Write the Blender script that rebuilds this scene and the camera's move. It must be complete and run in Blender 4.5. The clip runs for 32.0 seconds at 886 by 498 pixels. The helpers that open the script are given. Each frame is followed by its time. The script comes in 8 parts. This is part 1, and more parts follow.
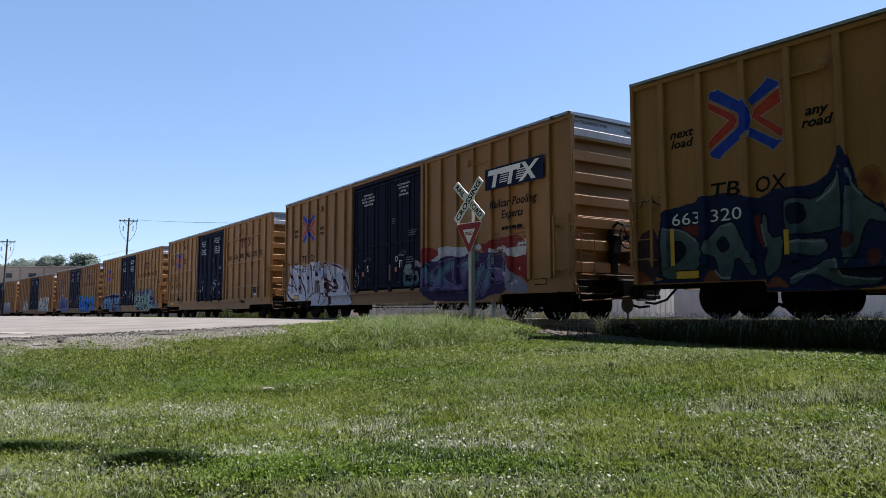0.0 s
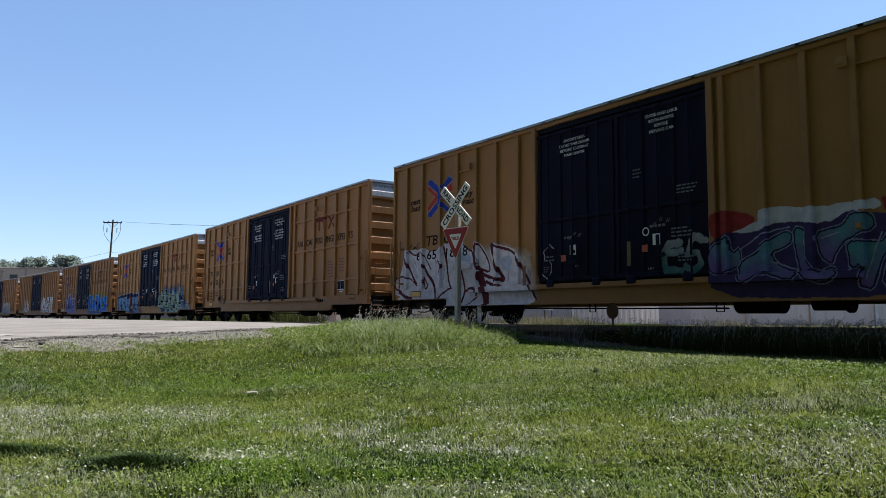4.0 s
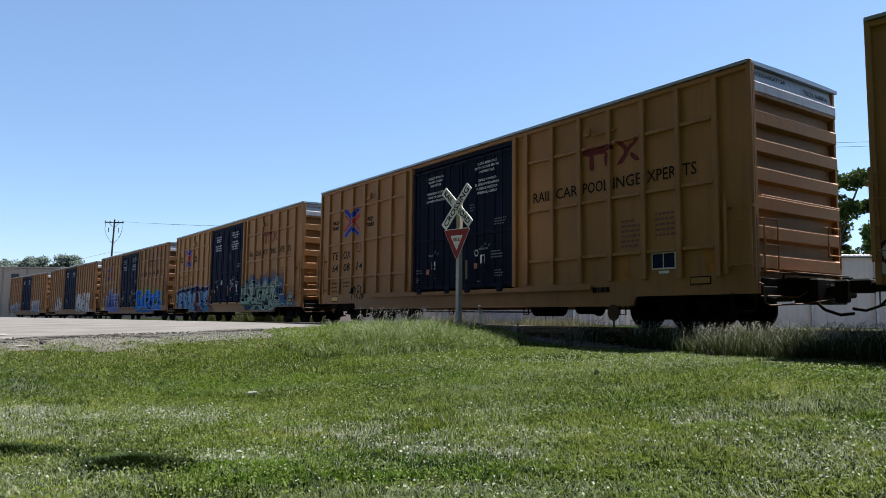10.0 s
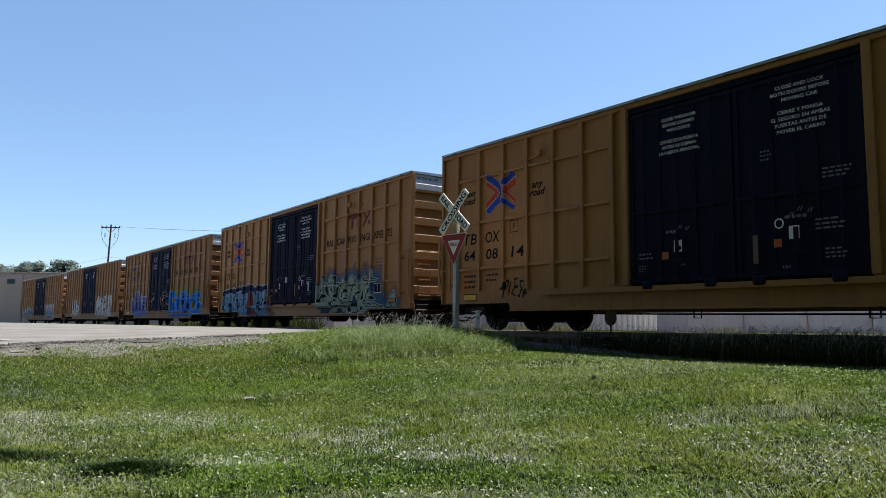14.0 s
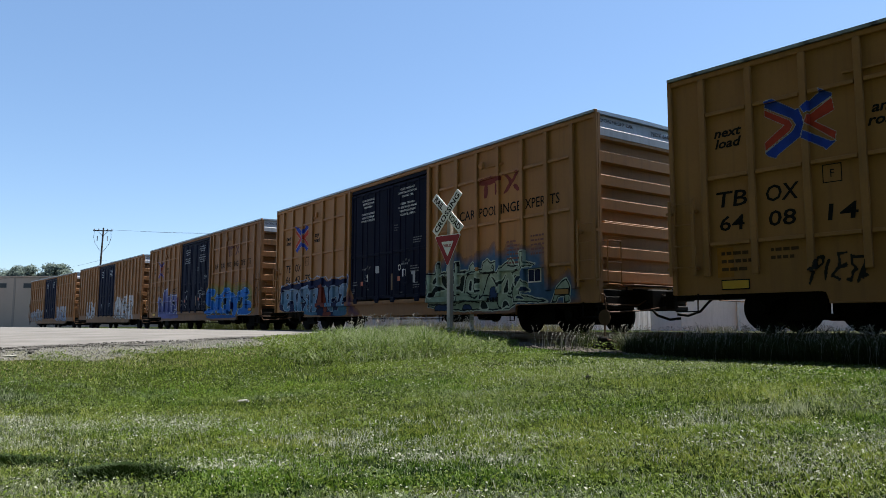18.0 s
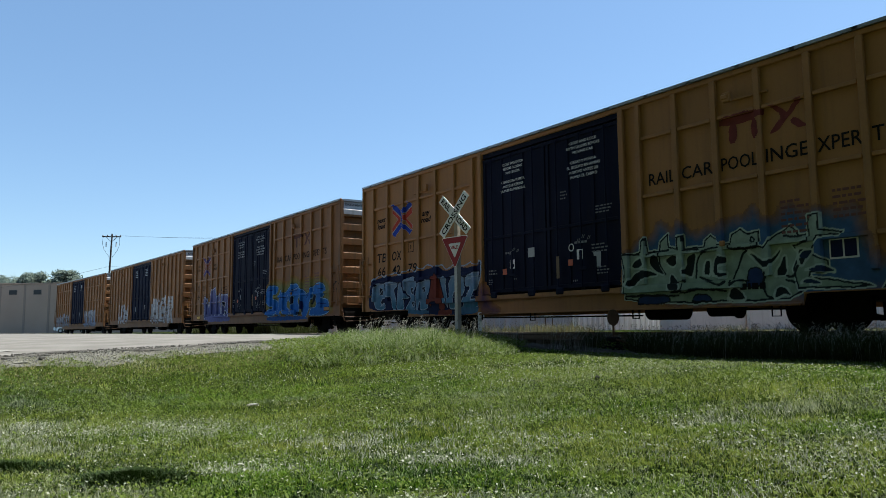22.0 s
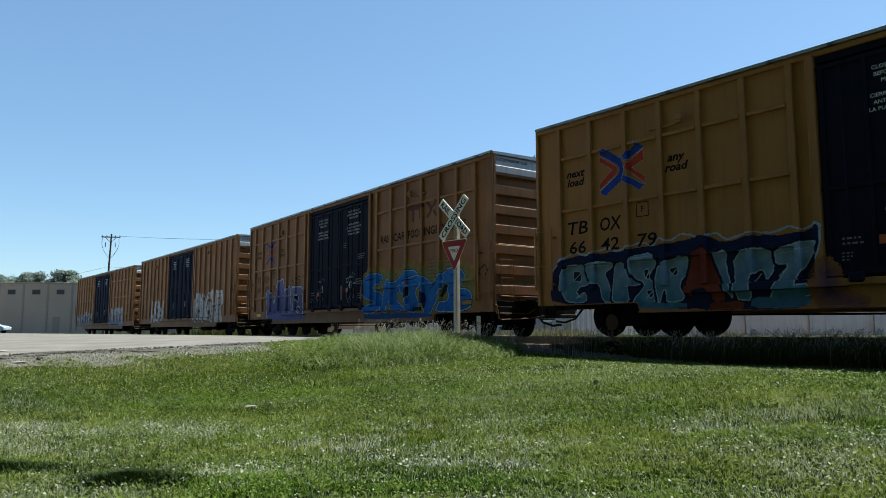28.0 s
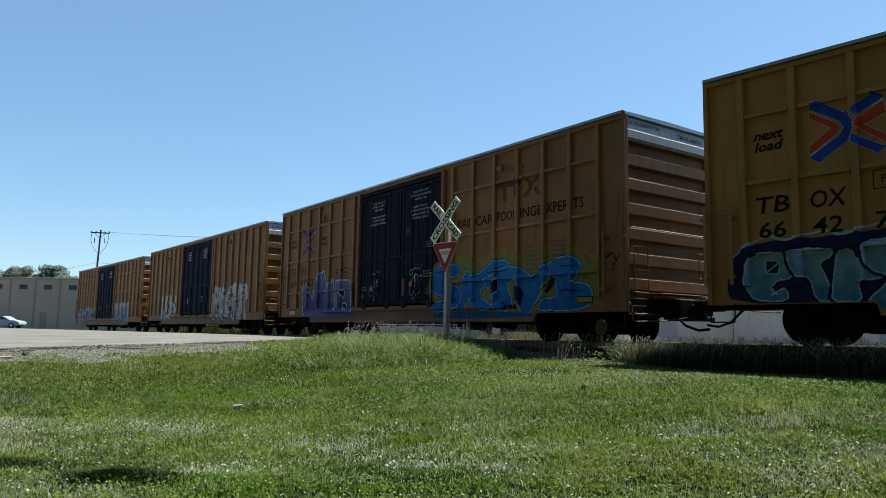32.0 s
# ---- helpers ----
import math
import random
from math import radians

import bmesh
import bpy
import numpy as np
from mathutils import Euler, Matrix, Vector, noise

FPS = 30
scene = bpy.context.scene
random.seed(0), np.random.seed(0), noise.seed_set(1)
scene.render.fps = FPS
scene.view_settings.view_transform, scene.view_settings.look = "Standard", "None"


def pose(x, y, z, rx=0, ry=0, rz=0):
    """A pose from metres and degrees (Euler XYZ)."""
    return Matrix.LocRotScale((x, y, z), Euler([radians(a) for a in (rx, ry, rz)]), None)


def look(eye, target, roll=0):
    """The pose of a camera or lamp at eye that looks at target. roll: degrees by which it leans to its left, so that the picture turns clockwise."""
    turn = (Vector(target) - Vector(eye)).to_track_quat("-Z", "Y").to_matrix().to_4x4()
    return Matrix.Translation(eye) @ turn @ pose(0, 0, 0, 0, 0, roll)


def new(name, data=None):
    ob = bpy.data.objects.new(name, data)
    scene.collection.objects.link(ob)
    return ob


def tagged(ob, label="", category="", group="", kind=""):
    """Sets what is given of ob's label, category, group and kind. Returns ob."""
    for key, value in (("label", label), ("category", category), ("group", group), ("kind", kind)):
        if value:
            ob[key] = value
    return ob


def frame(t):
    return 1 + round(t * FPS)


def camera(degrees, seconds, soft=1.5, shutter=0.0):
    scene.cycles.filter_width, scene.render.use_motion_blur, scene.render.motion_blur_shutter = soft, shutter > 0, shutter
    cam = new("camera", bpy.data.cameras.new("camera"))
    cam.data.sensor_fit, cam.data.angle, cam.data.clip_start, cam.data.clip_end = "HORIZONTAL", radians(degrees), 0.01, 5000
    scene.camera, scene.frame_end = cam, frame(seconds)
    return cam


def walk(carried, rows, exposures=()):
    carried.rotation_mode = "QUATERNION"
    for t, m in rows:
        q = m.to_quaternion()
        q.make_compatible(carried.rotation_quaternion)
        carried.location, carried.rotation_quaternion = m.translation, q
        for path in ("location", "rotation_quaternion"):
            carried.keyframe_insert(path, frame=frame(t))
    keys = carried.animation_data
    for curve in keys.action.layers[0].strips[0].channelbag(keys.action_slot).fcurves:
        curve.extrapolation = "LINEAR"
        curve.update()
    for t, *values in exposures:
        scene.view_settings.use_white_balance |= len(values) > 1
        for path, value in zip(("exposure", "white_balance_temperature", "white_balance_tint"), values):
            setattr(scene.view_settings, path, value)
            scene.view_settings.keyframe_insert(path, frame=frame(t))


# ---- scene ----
# World: z = 0 at the top of the rails, y ahead of the viewer.
# The plan below is drawn in units of METRE metres and brought to full size at the end.
METRE = 1.09
CAM_Z = 0.14
cam = camera(63.18, 32.0, soft=0.75)


def aim(yaw, pitch, roll):
    a, b = radians(yaw), radians(pitch)
    eye = Vector((0, 0, CAM_Z * METRE))
    return look(eye, eye + Vector((-math.sin(a) * math.cos(b), math.cos(a) * math.cos(b), math.sin(b))), roll)


walk(cam, [
    (0, aim(0.00, 5.15, -0.11)),
    (0.5, aim(-0.28, 5.59, 0.12)),
    (1, aim(-0.46, 5.58, -0.21)),
    (1.5, aim(-0.94, 5.32, -0.17)),
    (2, aim(-0.23, 5.11, 0.14)),
    (2.5, aim(-0.59, 5.23, 0.60)),
    (3, aim(-0.73, 5.35, 0.36)),
    (3.5, aim(-0.99, 5.53, 0.28)),
    (5.5, aim(-1.18, 5.51, 0.30)),
    (6, aim(-1.39, 5.41, 0.13)),
    (6.5, aim(-1.29, 5.49, 0.40)),
    (7, aim(-1.05, 5.51, 0.41)),
    (7.5, aim(-0.68, 5.25, 0.35)),
    (8, aim(-0.39, 5.30, 0.03)),
    (8.5, aim(-0.59, 5.58, 0.34)),
    (9, aim(-1.10, 5.80, 0.34)),
    (9.5, aim(-1.01, 5.78, 0.39)),
    (10, aim(-0.99, 5.62, 0.54)),
    (10.5, aim(-0.93, 5.69, 0.31)),
    (11, aim(-1.11, 5.96, 0.43)),
    (11.5, aim(-1.35, 5.98, 0.36)),
    (12, aim(-1.35, 5.84, 0.41)),
    (12.5, aim(-1.12, 5.94, 0.42)),
    (13, aim(-1.04, 5.85, 0.80)),
    (13.5, aim(-1.19, 6.05, 0.35)),
    (14, aim(-1.22, 6.02, 0.50)),
    (14.5, aim(-1.42, 6.24, 0.21)),
    (16.5, aim(-1.22, 5.66, 0.21)),
    (17, aim(-1.33, 5.81, 0.15)),
    (17.5, aim(-1.54, 5.99, 0.22)),
    (18, aim(-1.72, 6.11, 0.08)),
    (18.5, aim(-1.56, 6.06, 0.01)),
    (19, aim(-1.37, 5.91, 0.02)),
    (19.5, aim(-1.47, 6.04, -0.15)),
    (20, aim(-1.32, 6.45, -0.11)),
    (20.5, aim(-1.38, 6.03, -0.46)),
    (21, aim(-1.39, 6.34, -0.19)),
    (21.5, aim(-1.49, 6.32, -0.31)),
    (22, aim(-1.14, 6.26, -0.56)),
    (22.5, aim(-0.89, 6.17, -0.95)),
    (23, aim(-0.76, 6.67, -0.71)),
    (23.5, aim(-0.82, 6.78, -0.22)),
    (24, aim(-0.71, 6.74, -0.42)),
    (24.5, aim(-0.80, 6.45, -0.20)),
    (25, aim(-0.79, 6.71, 0.00)),
    (25.5, aim(-0.96, 6.63, -0.19)),
    (27.5, aim(-1.39, 6.58, 0.30)),
    (28, aim(-1.19, 6.51, -0.09)),
    (28.5, aim(-1.35, 6.87, 0.09)),
    (29, aim(-1.64, 6.79, 0.28)),
    (29.5, aim(-1.60, 6.92, 0.21)),
    (30, aim(-1.70, 7.00, 0.49)),
    (30.5, aim(-1.55, 7.11, 0.36)),
    (31, aim(-1.63, 6.80, 0.75)),
    (31.5, aim(-1.88, 6.83, 0.66)),
    (32, aim(-1.91, 6.69, 0.91)),
], exposures=[(0, 1.83, 6500, 16), (2, 1.80, 6500, 11), (4, 1.81, 6500, 13), (6, 1.83, 6500, 16), (9, 1.83, 6500, 14), (11, 1.80, 6500, 8), (17, 1.78, 6500, 10), (20, 1.75, 6500, 7), (26, 1.70, 6500, 1), (32, 1.70, 6500, 0)])

# ---- light ----
SUN_AZ, SUN_EL = 58.0, 58.0
world = bpy.data.worlds.new("sky")
scene.world = world
world.use_nodes = True
wt = world.node_tree
sky = wt.nodes.new("ShaderNodeTexSky")
sky.sky_type, sky.sun_disc = "NISHITA", False
sky.sun_elevation, sky.sun_rotation = radians(SUN_EL), radians(SUN_AZ)
sky.air_density, sky.dust_density, sky.ozone_density, sky.altitude = 1.0, 0.30, 3.3, 300
wt.nodes["Background"].inputs["Strength"].default_value = 0.051
haze = wt.nodes.new("ShaderNodeMix")  # thin even haze over the clear sky
haze.data_type = "RGBA"
haze.inputs[0].default_value, haze.inputs[7].default_value = 0.28, (1.62, 3.06, 5.6, 1)
wt.links.new(sky.outputs[0], haze.inputs[6])
wt.links.new(haze.outputs[2], wt.nodes["Background"].inputs[0])
sun_data = bpy.data.lights.new("sun", "SUN")
sun_data.energy, sun_data.angle, sun_data.color = 4.4, radians(0.53), (1.0, 0.955, 0.88)
sun = new("sun", sun_data)
sa, se = radians(SUN_AZ), radians(SUN_EL)
sun.matrix_world = look((200 * math.sin(sa) * math.cos(se), 200 * math.cos(sa) * math.cos(se), 200 * math.sin(se)), (0, 0, 0))

# ---- track line and train position ----
SS = np.linspace(-90, 170, 1301)
PHI = radians(33.543) + 0.1197 * SS / 100 + 0.0742 * (SS / 100) ** 2 - 0.0201 * (SS / 100) ** 3 - 0.795 * np.minimum(SS + 5, 0) / 100
_dx, _dy, _ds = -np.sin(PHI), np.cos(PHI), SS[1] - SS[0]
TX = np.concatenate([[0], np.cumsum((_dx[1:] + _dx[:-1]) / 2 * _ds)])
TY = np.concatenate([[0], np.cumsum((_dy[1:] + _dy[:-1]) / 2 * _ds)])
_i0 = int(np.argmin(abs(SS)))
TX, TY = TX - TX[_i0], TY - TY[_i0] + 23.162


def track(s):
    """Centre of the track and its heading at s metres from the reference, positive towards the far end."""
    return float(np.interp(s, SS, TX)), float(np.interp(s, SS, TY)), float(np.interp(s, SS, PHI))


def track_z(s):
    return -0.00221 * (s + 5)


# ---- mesh helpers ----
def lerp(a, b, t):
    return a + (b - a) * t


def smooth(a, b, x):
    t = np.clip((x - a) / (b - a), 0, 1)
    return t * t * (3 - 2 * t)


def mesh_of(name, bm, *mats):
    me = bpy.data.meshes.new(name)
    bm.to_mesh(me)
    bm.free()
    for m in mats:
        me.materials.append(m)
    return me


def part(name, bm, material, parent, label="", at=None):
    me = bm if isinstance(bm, bpy.types.Mesh) else mesh_of(name, bm)
    if material is not None:
        me.materials.clear()
        me.materials.append(material)
    ob = new(name, me)
    ob.parent = parent
    if at is not None:
        ob.matrix_basis = at
    return tagged(ob, label=label) if label else ob


def raw(name, verts, faces, material=None):
    me = bpy.data.meshes.new(name)
    me.from_pydata([tuple(v) for v in verts], [], [tuple(f) for f in faces])
    if material:
        me.materials.append(material)
    return me


def box(bm, x0, x1, y0, y1, z0, z1, bevel=0.0):
    r = bmesh.ops.create_cube(bm, size=1)
    bmesh.ops.scale(bm, verts=r["verts"], vec=(x1 - x0, y1 - y0, z1 - z0))
    bmesh.ops.translate(bm, verts=r["verts"], vec=((x0 + x1) / 2, (y0 + y1) / 2, (z0 + z1) / 2))
    if bevel:
        es = list({e for v in r["verts"] for e in v.link_edges})
        bmesh.ops.bevel(bm, geom=es, offset=bevel, segments=1, affect="EDGES")
    return bm


def boxes(*dims, bevel=0.0):
    bm = bmesh.new()
    for d in dims:
        box(bm, *d, bevel=bevel)
    return bm


def tube(bm, pts, r, seg=6, cap=True):
    """A round bar through the points."""
    pts = [Vector(p) for p in pts]
    rings = []
    for i, p in enumerate(pts):
        d = (pts[min(i + 1, len(pts) - 1)] - pts[max(i - 1, 0)]).normalized()
        u = d.orthogonal().normalized() if i == 0 else (u - d * u.dot(d)).normalized()
        w = d.cross(u)
        rings.append([bm.verts.new(p + (u * math.cos(k * math.tau / seg) + w * math.sin(k * math.tau / seg)) * r) for k in range(seg)])
    for a, b in zip(rings, rings[1:]):
        for k in range(seg):
            bm.faces.new((a[k], a[(k + 1) % seg], b[(k + 1) % seg], b[k]))
    if cap:
        bm.faces.new(rings[0][::-1])
        bm.faces.new(rings[-1])
    return bm


def tubes(*runs, r=0.012, seg=6):
    bm = bmesh.new()
    for pts in runs:
        tube(bm, pts, r, seg)
    return bm


def disc(bm, c, axis, r, depth, seg=24, r2=None):
    r2 = r if r2 is None else r2
    m = Matrix.Translation(c) @ Vector(axis).to_track_quat("Z", "Y").to_matrix().to_4x4()
    bmesh.ops.create_cone(bm, cap_ends=True, segments=seg, radius1=r, radius2=r2, depth=depth, matrix=m)
    return bm


def prism(bm, outline, y0, y1):
    """An outline in x, z pulled from y0 to y1."""
    a = [bm.verts.new((x, y0, z)) for x, z in outline]
    b = [bm.verts.new((x, y1, z)) for x, z in outline]
    n = len(a)
    bm.faces.new(a)
    bm.faces.new(b[::-1])
    for i in range(n):
        bm.faces.new((a[i], b[i], b[(i + 1) % n], a[(i + 1) % n]))
    bmesh.ops.recalc_face_normals(bm, faces=bm.faces)
    return bm


# ---- materials ----
def mat(name, color, rough=0.6, metal=0.0, vary=0.15, scale=3.0, fine=40.0, bump=0.1, rust=0.0, streak=0.0, spec=0.4, tint=None, randomise=0.0):
    """Painted, worn or earthen surface: broad stains and fine grain, optional rust spots and upright dirt streaks."""
    m = bpy.data.materials.new(name)
    m.use_nodes = True
    t = m.node_tree
    n, l = t.nodes, t.links
    b = n["Principled BSDF"]
    b.inputs["Roughness"].default_value, b.inputs["Metallic"].default_value = rough, metal
    b.inputs["Specular IOR Level"].default_value = spec
    co = n.new("ShaderNodeTexCoord")
    big, small = n.new("ShaderNodeTexNoise"), n.new("ShaderNodeTexNoise")
    for k, s, d in ((big, scale, 5), (small, fine, 4)):
        k.inputs["Scale"].default_value, k.inputs["Detail"].default_value = s, d
        l.new(co.outputs["Object"], k.inputs["Vector"])
    mix = n.new("ShaderNodeMix")
    mix.data_type = "RGBA"
    c2 = tint or [c * 0.6 for c in color]
    mix.inputs[6].default_value, mix.inputs[7].default_value = (*color, 1), (*c2, 1)
    fac = n.new("ShaderNodeMapRange")
    fac.inputs[1].default_value, fac.inputs[2].default_value = 0.35, 0.75
    fac.inputs[3].default_value, fac.inputs[4].default_value = 0.0, min(1.0, vary * 3)
    l.new(big.outputs[0], fac.inputs[0])
    l.new(fac.outputs[0], mix.inputs[0])
    last = mix.outputs[2]

    def over(last, fac_out, col):
        k = n.new("ShaderNodeMix")
        k.data_type = "RGBA"
        l.new(fac_out, k.inputs[0])
        l.new(last, k.inputs[6])
        k.inputs[7].default_value = (*col, 1)
        return k.outputs[2]

    g = n.new("ShaderNodeMapRange")
    g.inputs[1].default_value, g.inputs[2].default_value, g.inputs[3].default_value, g.inputs[4].default_value = 0.4, 0.8, 0.0, vary
    l.new(small.outputs[0], g.inputs[0])
    last = over(last, g.outputs[0], [c * 0.45 for c in color])
    if streak:
        mp = n.new("ShaderNodeMapping")
        mp.inputs["Scale"].default_value = (9, 9, 0.55)
        l.new(co.outputs["Object"], mp.inputs[0])
        sn = n.new("ShaderNodeTexNoise")
        sn.inputs["Scale"].default_value, sn.inputs["Detail"].default_value = 1.0, 6
        l.new(mp.outputs[0], sn.inputs["Vector"])
        sr = n.new("ShaderNodeMapRange")
        sr.inputs[1].default_value, sr.inputs[2].default_value, sr.inputs[4].default_value = 0.5, 0.8, streak
        l.new(sn.outputs[0], sr.inputs[0])
        last = over(last, sr.outputs[0], (0.09, 0.055, 0.03))
    if rust:
        rn = n.new("ShaderNodeTexNoise")
        rn.inputs["Scale"].default_value, rn.inputs["Detail"].default_value, rn.inputs["Roughness"].default_value = 7, 8, 0.7
        l.new(co.outputs["Object"], rn.inputs["Vector"])
        rr = n.new("ShaderNodeMapRange")
        rr.inputs[1].default_value, rr.inputs[2].default_value = 0.72 - rust * 0.25, 0.80 - rust * 0.2
        l.new(rn.outputs[0], rr.inputs[0])
        last = over(last, rr.outputs[0], (0.11, 0.04, 0.018))
    if randomise:
        oi = n.new("ShaderNodeObjectInfo")
        hs = n.new("ShaderNodeHueSaturation")
        rg = n.new("ShaderNodeMapRange")
        rg.inputs[3].default_value, rg.inputs[4].default_value = 1 - randomise, 1 + randomise
        l.new(oi.outputs["Random"], rg.inputs[0])
        l.new(rg.outputs[0], hs.inputs["Value"])
        l.new(last, hs.inputs["Color"])
        last = hs.outputs[0]
    l.new(last, b.inputs["Base Color"])
    if bump:
        bp = n.new("ShaderNodeBump")
        bp.inputs["Strength"].default_value, bp.inputs["Distance"].default_value = bump, 0.02
        l.new(small.outputs[0], bp.inputs["Height"])
        l.new(bp.outputs[0], b.inputs["Normal"])
    return m


def leafy(name, c_dark, c_light, trans=0.35, patch=0.25, dry=(0.30, 0.26, 0.12), dry_amount=0.0, rough=0.6, mix=0.55, spec=0.1):
    """Blades and leaves: colour differs blade by blade and in broad patches; light passes through."""
    m = bpy.data.materials.new(name)
    m.use_nodes = True
    t = m.node_tree
    n, l = t.nodes, t.links
    b = n["Principled BSDF"]
    b.inputs["Roughness"].default_value, b.inputs["Specular IOR Level"].default_value = rough, spec
    geo, co = n.new("ShaderNodeNewGeometry"), n.new("ShaderNodeTexCoord")
    no = n.new("ShaderNodeTexNoise")
    no.inputs["Scale"].default_value, no.inputs["Detail"].default_value = patch, 5
    l.new(co.outputs["Object"], no.inputs["Vector"])
    add = n.new("ShaderNodeMath")
    add.operation = "MULTIPLY_ADD"
    l.new(geo.outputs["Random Per Island"], add.inputs[0])
    add.inputs[1].default_value = mix
    l.new(no.outputs[0], add.inputs[2])
    ra = n.new("ShaderNodeValToRGB")
    ra.color_ramp.elements[0].position, ra.color_ramp.elements[0].color = 0.35, (*c_dark, 1)
    ra.color_ramp.elements[1].position, ra.color_ramp.elements[1].color = 0.85, (*c_light, 1)
    e = ra.color_ramp.elements.new(1.0 - dry_amount * 0.15)
    e.color = (*dry, 1) if dry_amount else (*c_light, 1)
    l.new(add.outputs[0], ra.inputs[0])
    l.new(ra.outputs[0], b.inputs["Base Color"])
    tr = n.new("ShaderNodeBsdfTranslucent")
    l.new(ra.outputs[0], tr.inputs[0])
    mx = n.new("ShaderNodeMixShader")
    mx.inputs[0].default_value = trans
    l.new(b.outputs[0], mx.inputs[1])
    l.new(tr.outputs[0], mx.inputs[2])
    l.new(mx.outputs[0], n["Material Output"].inputs[0])
    return m


M = {}
M["yellow"] = mat("boxcar_yellow", (0.352, 0.160, 0.045), 0.65, vary=0.14, scale=0.8, fine=25, bump=0.05, streak=0.35, rust=0.05)
M["yellow_new"] = mat("boxcar_yellow_clean", (0.312, 0.149, 0.040), 0.62, vary=0.12, scale=0.8, fine=25, bump=0.04, streak=0.22)
M["yellow_old"] = mat("boxcar_yellow_faded", (0.262, 0.115, 0.037), 0.68, vary=0.30, scale=0.8, fine=25, bump=0.05, streak=0.8, rust=0.28)
# lighter copies of each yellow: light caught by posts and stiffeners, painted in
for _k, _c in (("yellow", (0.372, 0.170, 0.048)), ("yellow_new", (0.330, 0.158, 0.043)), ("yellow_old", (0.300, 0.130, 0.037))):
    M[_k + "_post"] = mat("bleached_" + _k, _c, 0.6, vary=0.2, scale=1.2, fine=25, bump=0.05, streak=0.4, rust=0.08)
M["navy"] = mat("door_navy", (0.0062, 0.0088, 0.027), 0.75, vary=0.2, spec=0.12, scale=1.2, fine=30, bump=0.05, streak=0.06)
M["navy_old"] = mat("door_navy_weathered", (0.0075, 0.0100, 0.027), 0.75, vary=0.3, spec=0.14, scale=1.5, fine=30, bump=0.08, streak=0.07, rust=0.04)
M["black"] = mat("running_gear_black", (0.011, 0.010, 0.0095), 0.85, vary=0.3, scale=4, fine=30, bump=0.15, spec=0.1)
M["rusty"] = mat("rusted_steel", (0.10, 0.05, 0.028), 0.8, vary=0.3, scale=6, fine=40, bump=0.2)
M["roof"] = mat("galvanised_roof", (0.36, 0.37, 0.38), 0.45, 0.6, vary=0.15, scale=1, fine=20, bump=0.05, rust=0.05)
M["white"] = mat("white_paint", (0.80, 0.81, 0.80), 0.5, vary=0.06, scale=1.5, fine=30, bump=0.03, streak=0.1)
M["cap"] = mat("white_end_paint", (0.52, 0.52, 0.53), 0.6, vary=0.12, scale=1.5, fine=30, bump=0.03, streak=0.25, spec=0.2)
M["bright_steel"] = mat("worn_bright_steel", (0.55, 0.50, 0.42), 0.35, 0.8, vary=0.2, scale=6, fine=40, bump=0.05)
M["ink"] = mat("black_lettering", (0.010, 0.010, 0.011), 0.8, vary=0.1, bump=0, spec=0.08)
M["ink_white"] = mat("white_lettering", (0.75, 0.76, 0.76), 0.6, vary=0.1, bump=0)
M["blue"] = mat("blue_paint", (0.022, 0.055, 0.36), 0.7, vary=0.1, bump=0, spec=0.15)
M["red"] = mat("red_paint", (0.42, 0.050, 0.030), 0.7, vary=0.1, bump=0, spec=0.15)
M["ghost_red"] = mat("faded_red_brown_paint", (0.16, 0.055, 0.045), 0.6, vary=0.2, bump=0)
M["decal_yellow"] = mat("decal_yellow", (0.65, 0.36, 0.03), 0.5, vary=0.1, bump=0)
M["decal_tan"] = mat("decal_tan", (0.34, 0.17, 0.03), 0.6, vary=0.15, bump=0)
M["patch_orange"] = mat("touch_up_orange_yellow", (0.44, 0.17, 0.015), 0.7, vary=0.3, scale=6, bump=0, streak=0.3)

# ---- ground ----
TXF, TYF = TX[::4], TY[::4]


def track_side(x, y):
    """Distance from the track's centre, positive on the viewer's side."""
    x, y = np.asarray(x, float), np.asarray(y, float)
    sh = x.shape
    x, y = x.ravel(), y.ravel()
    best = np.empty(len(x))
    for i in range(0, len(x), 4000):
        d2 = (x[i:i + 4000, None] - TXF) ** 2 + (y[i:i + 4000, None] - TYF) ** 2
        k = d2.argmin(1)
        ph = PHI[::4][k]
        best[i:i + 4000] = -((x[i:i + 4000] - TXF[k]) * np.cos(ph) + (y[i:i + 4000] - TYF[k]) * np.sin(ph))
    return best.reshape(sh)


def road_side(x, y):
    """Distance across and along the near edge of the pavement; positive lies on the pavement."""
    e = -0.82 * (x + 6.4) + 0.644 * (y - 10.8)
    k = (x + 6.4) * 0.57 + (y - 10.8) * 0.927
    return e, k


def bumps(x, y, f, amp):
    return amp * (np.sin(x * f + 1.3) * np.cos(y * f * 1.13 + 0.4) + 0.5 * np.sin(x * f * 2.3 + y * f * 1.9))


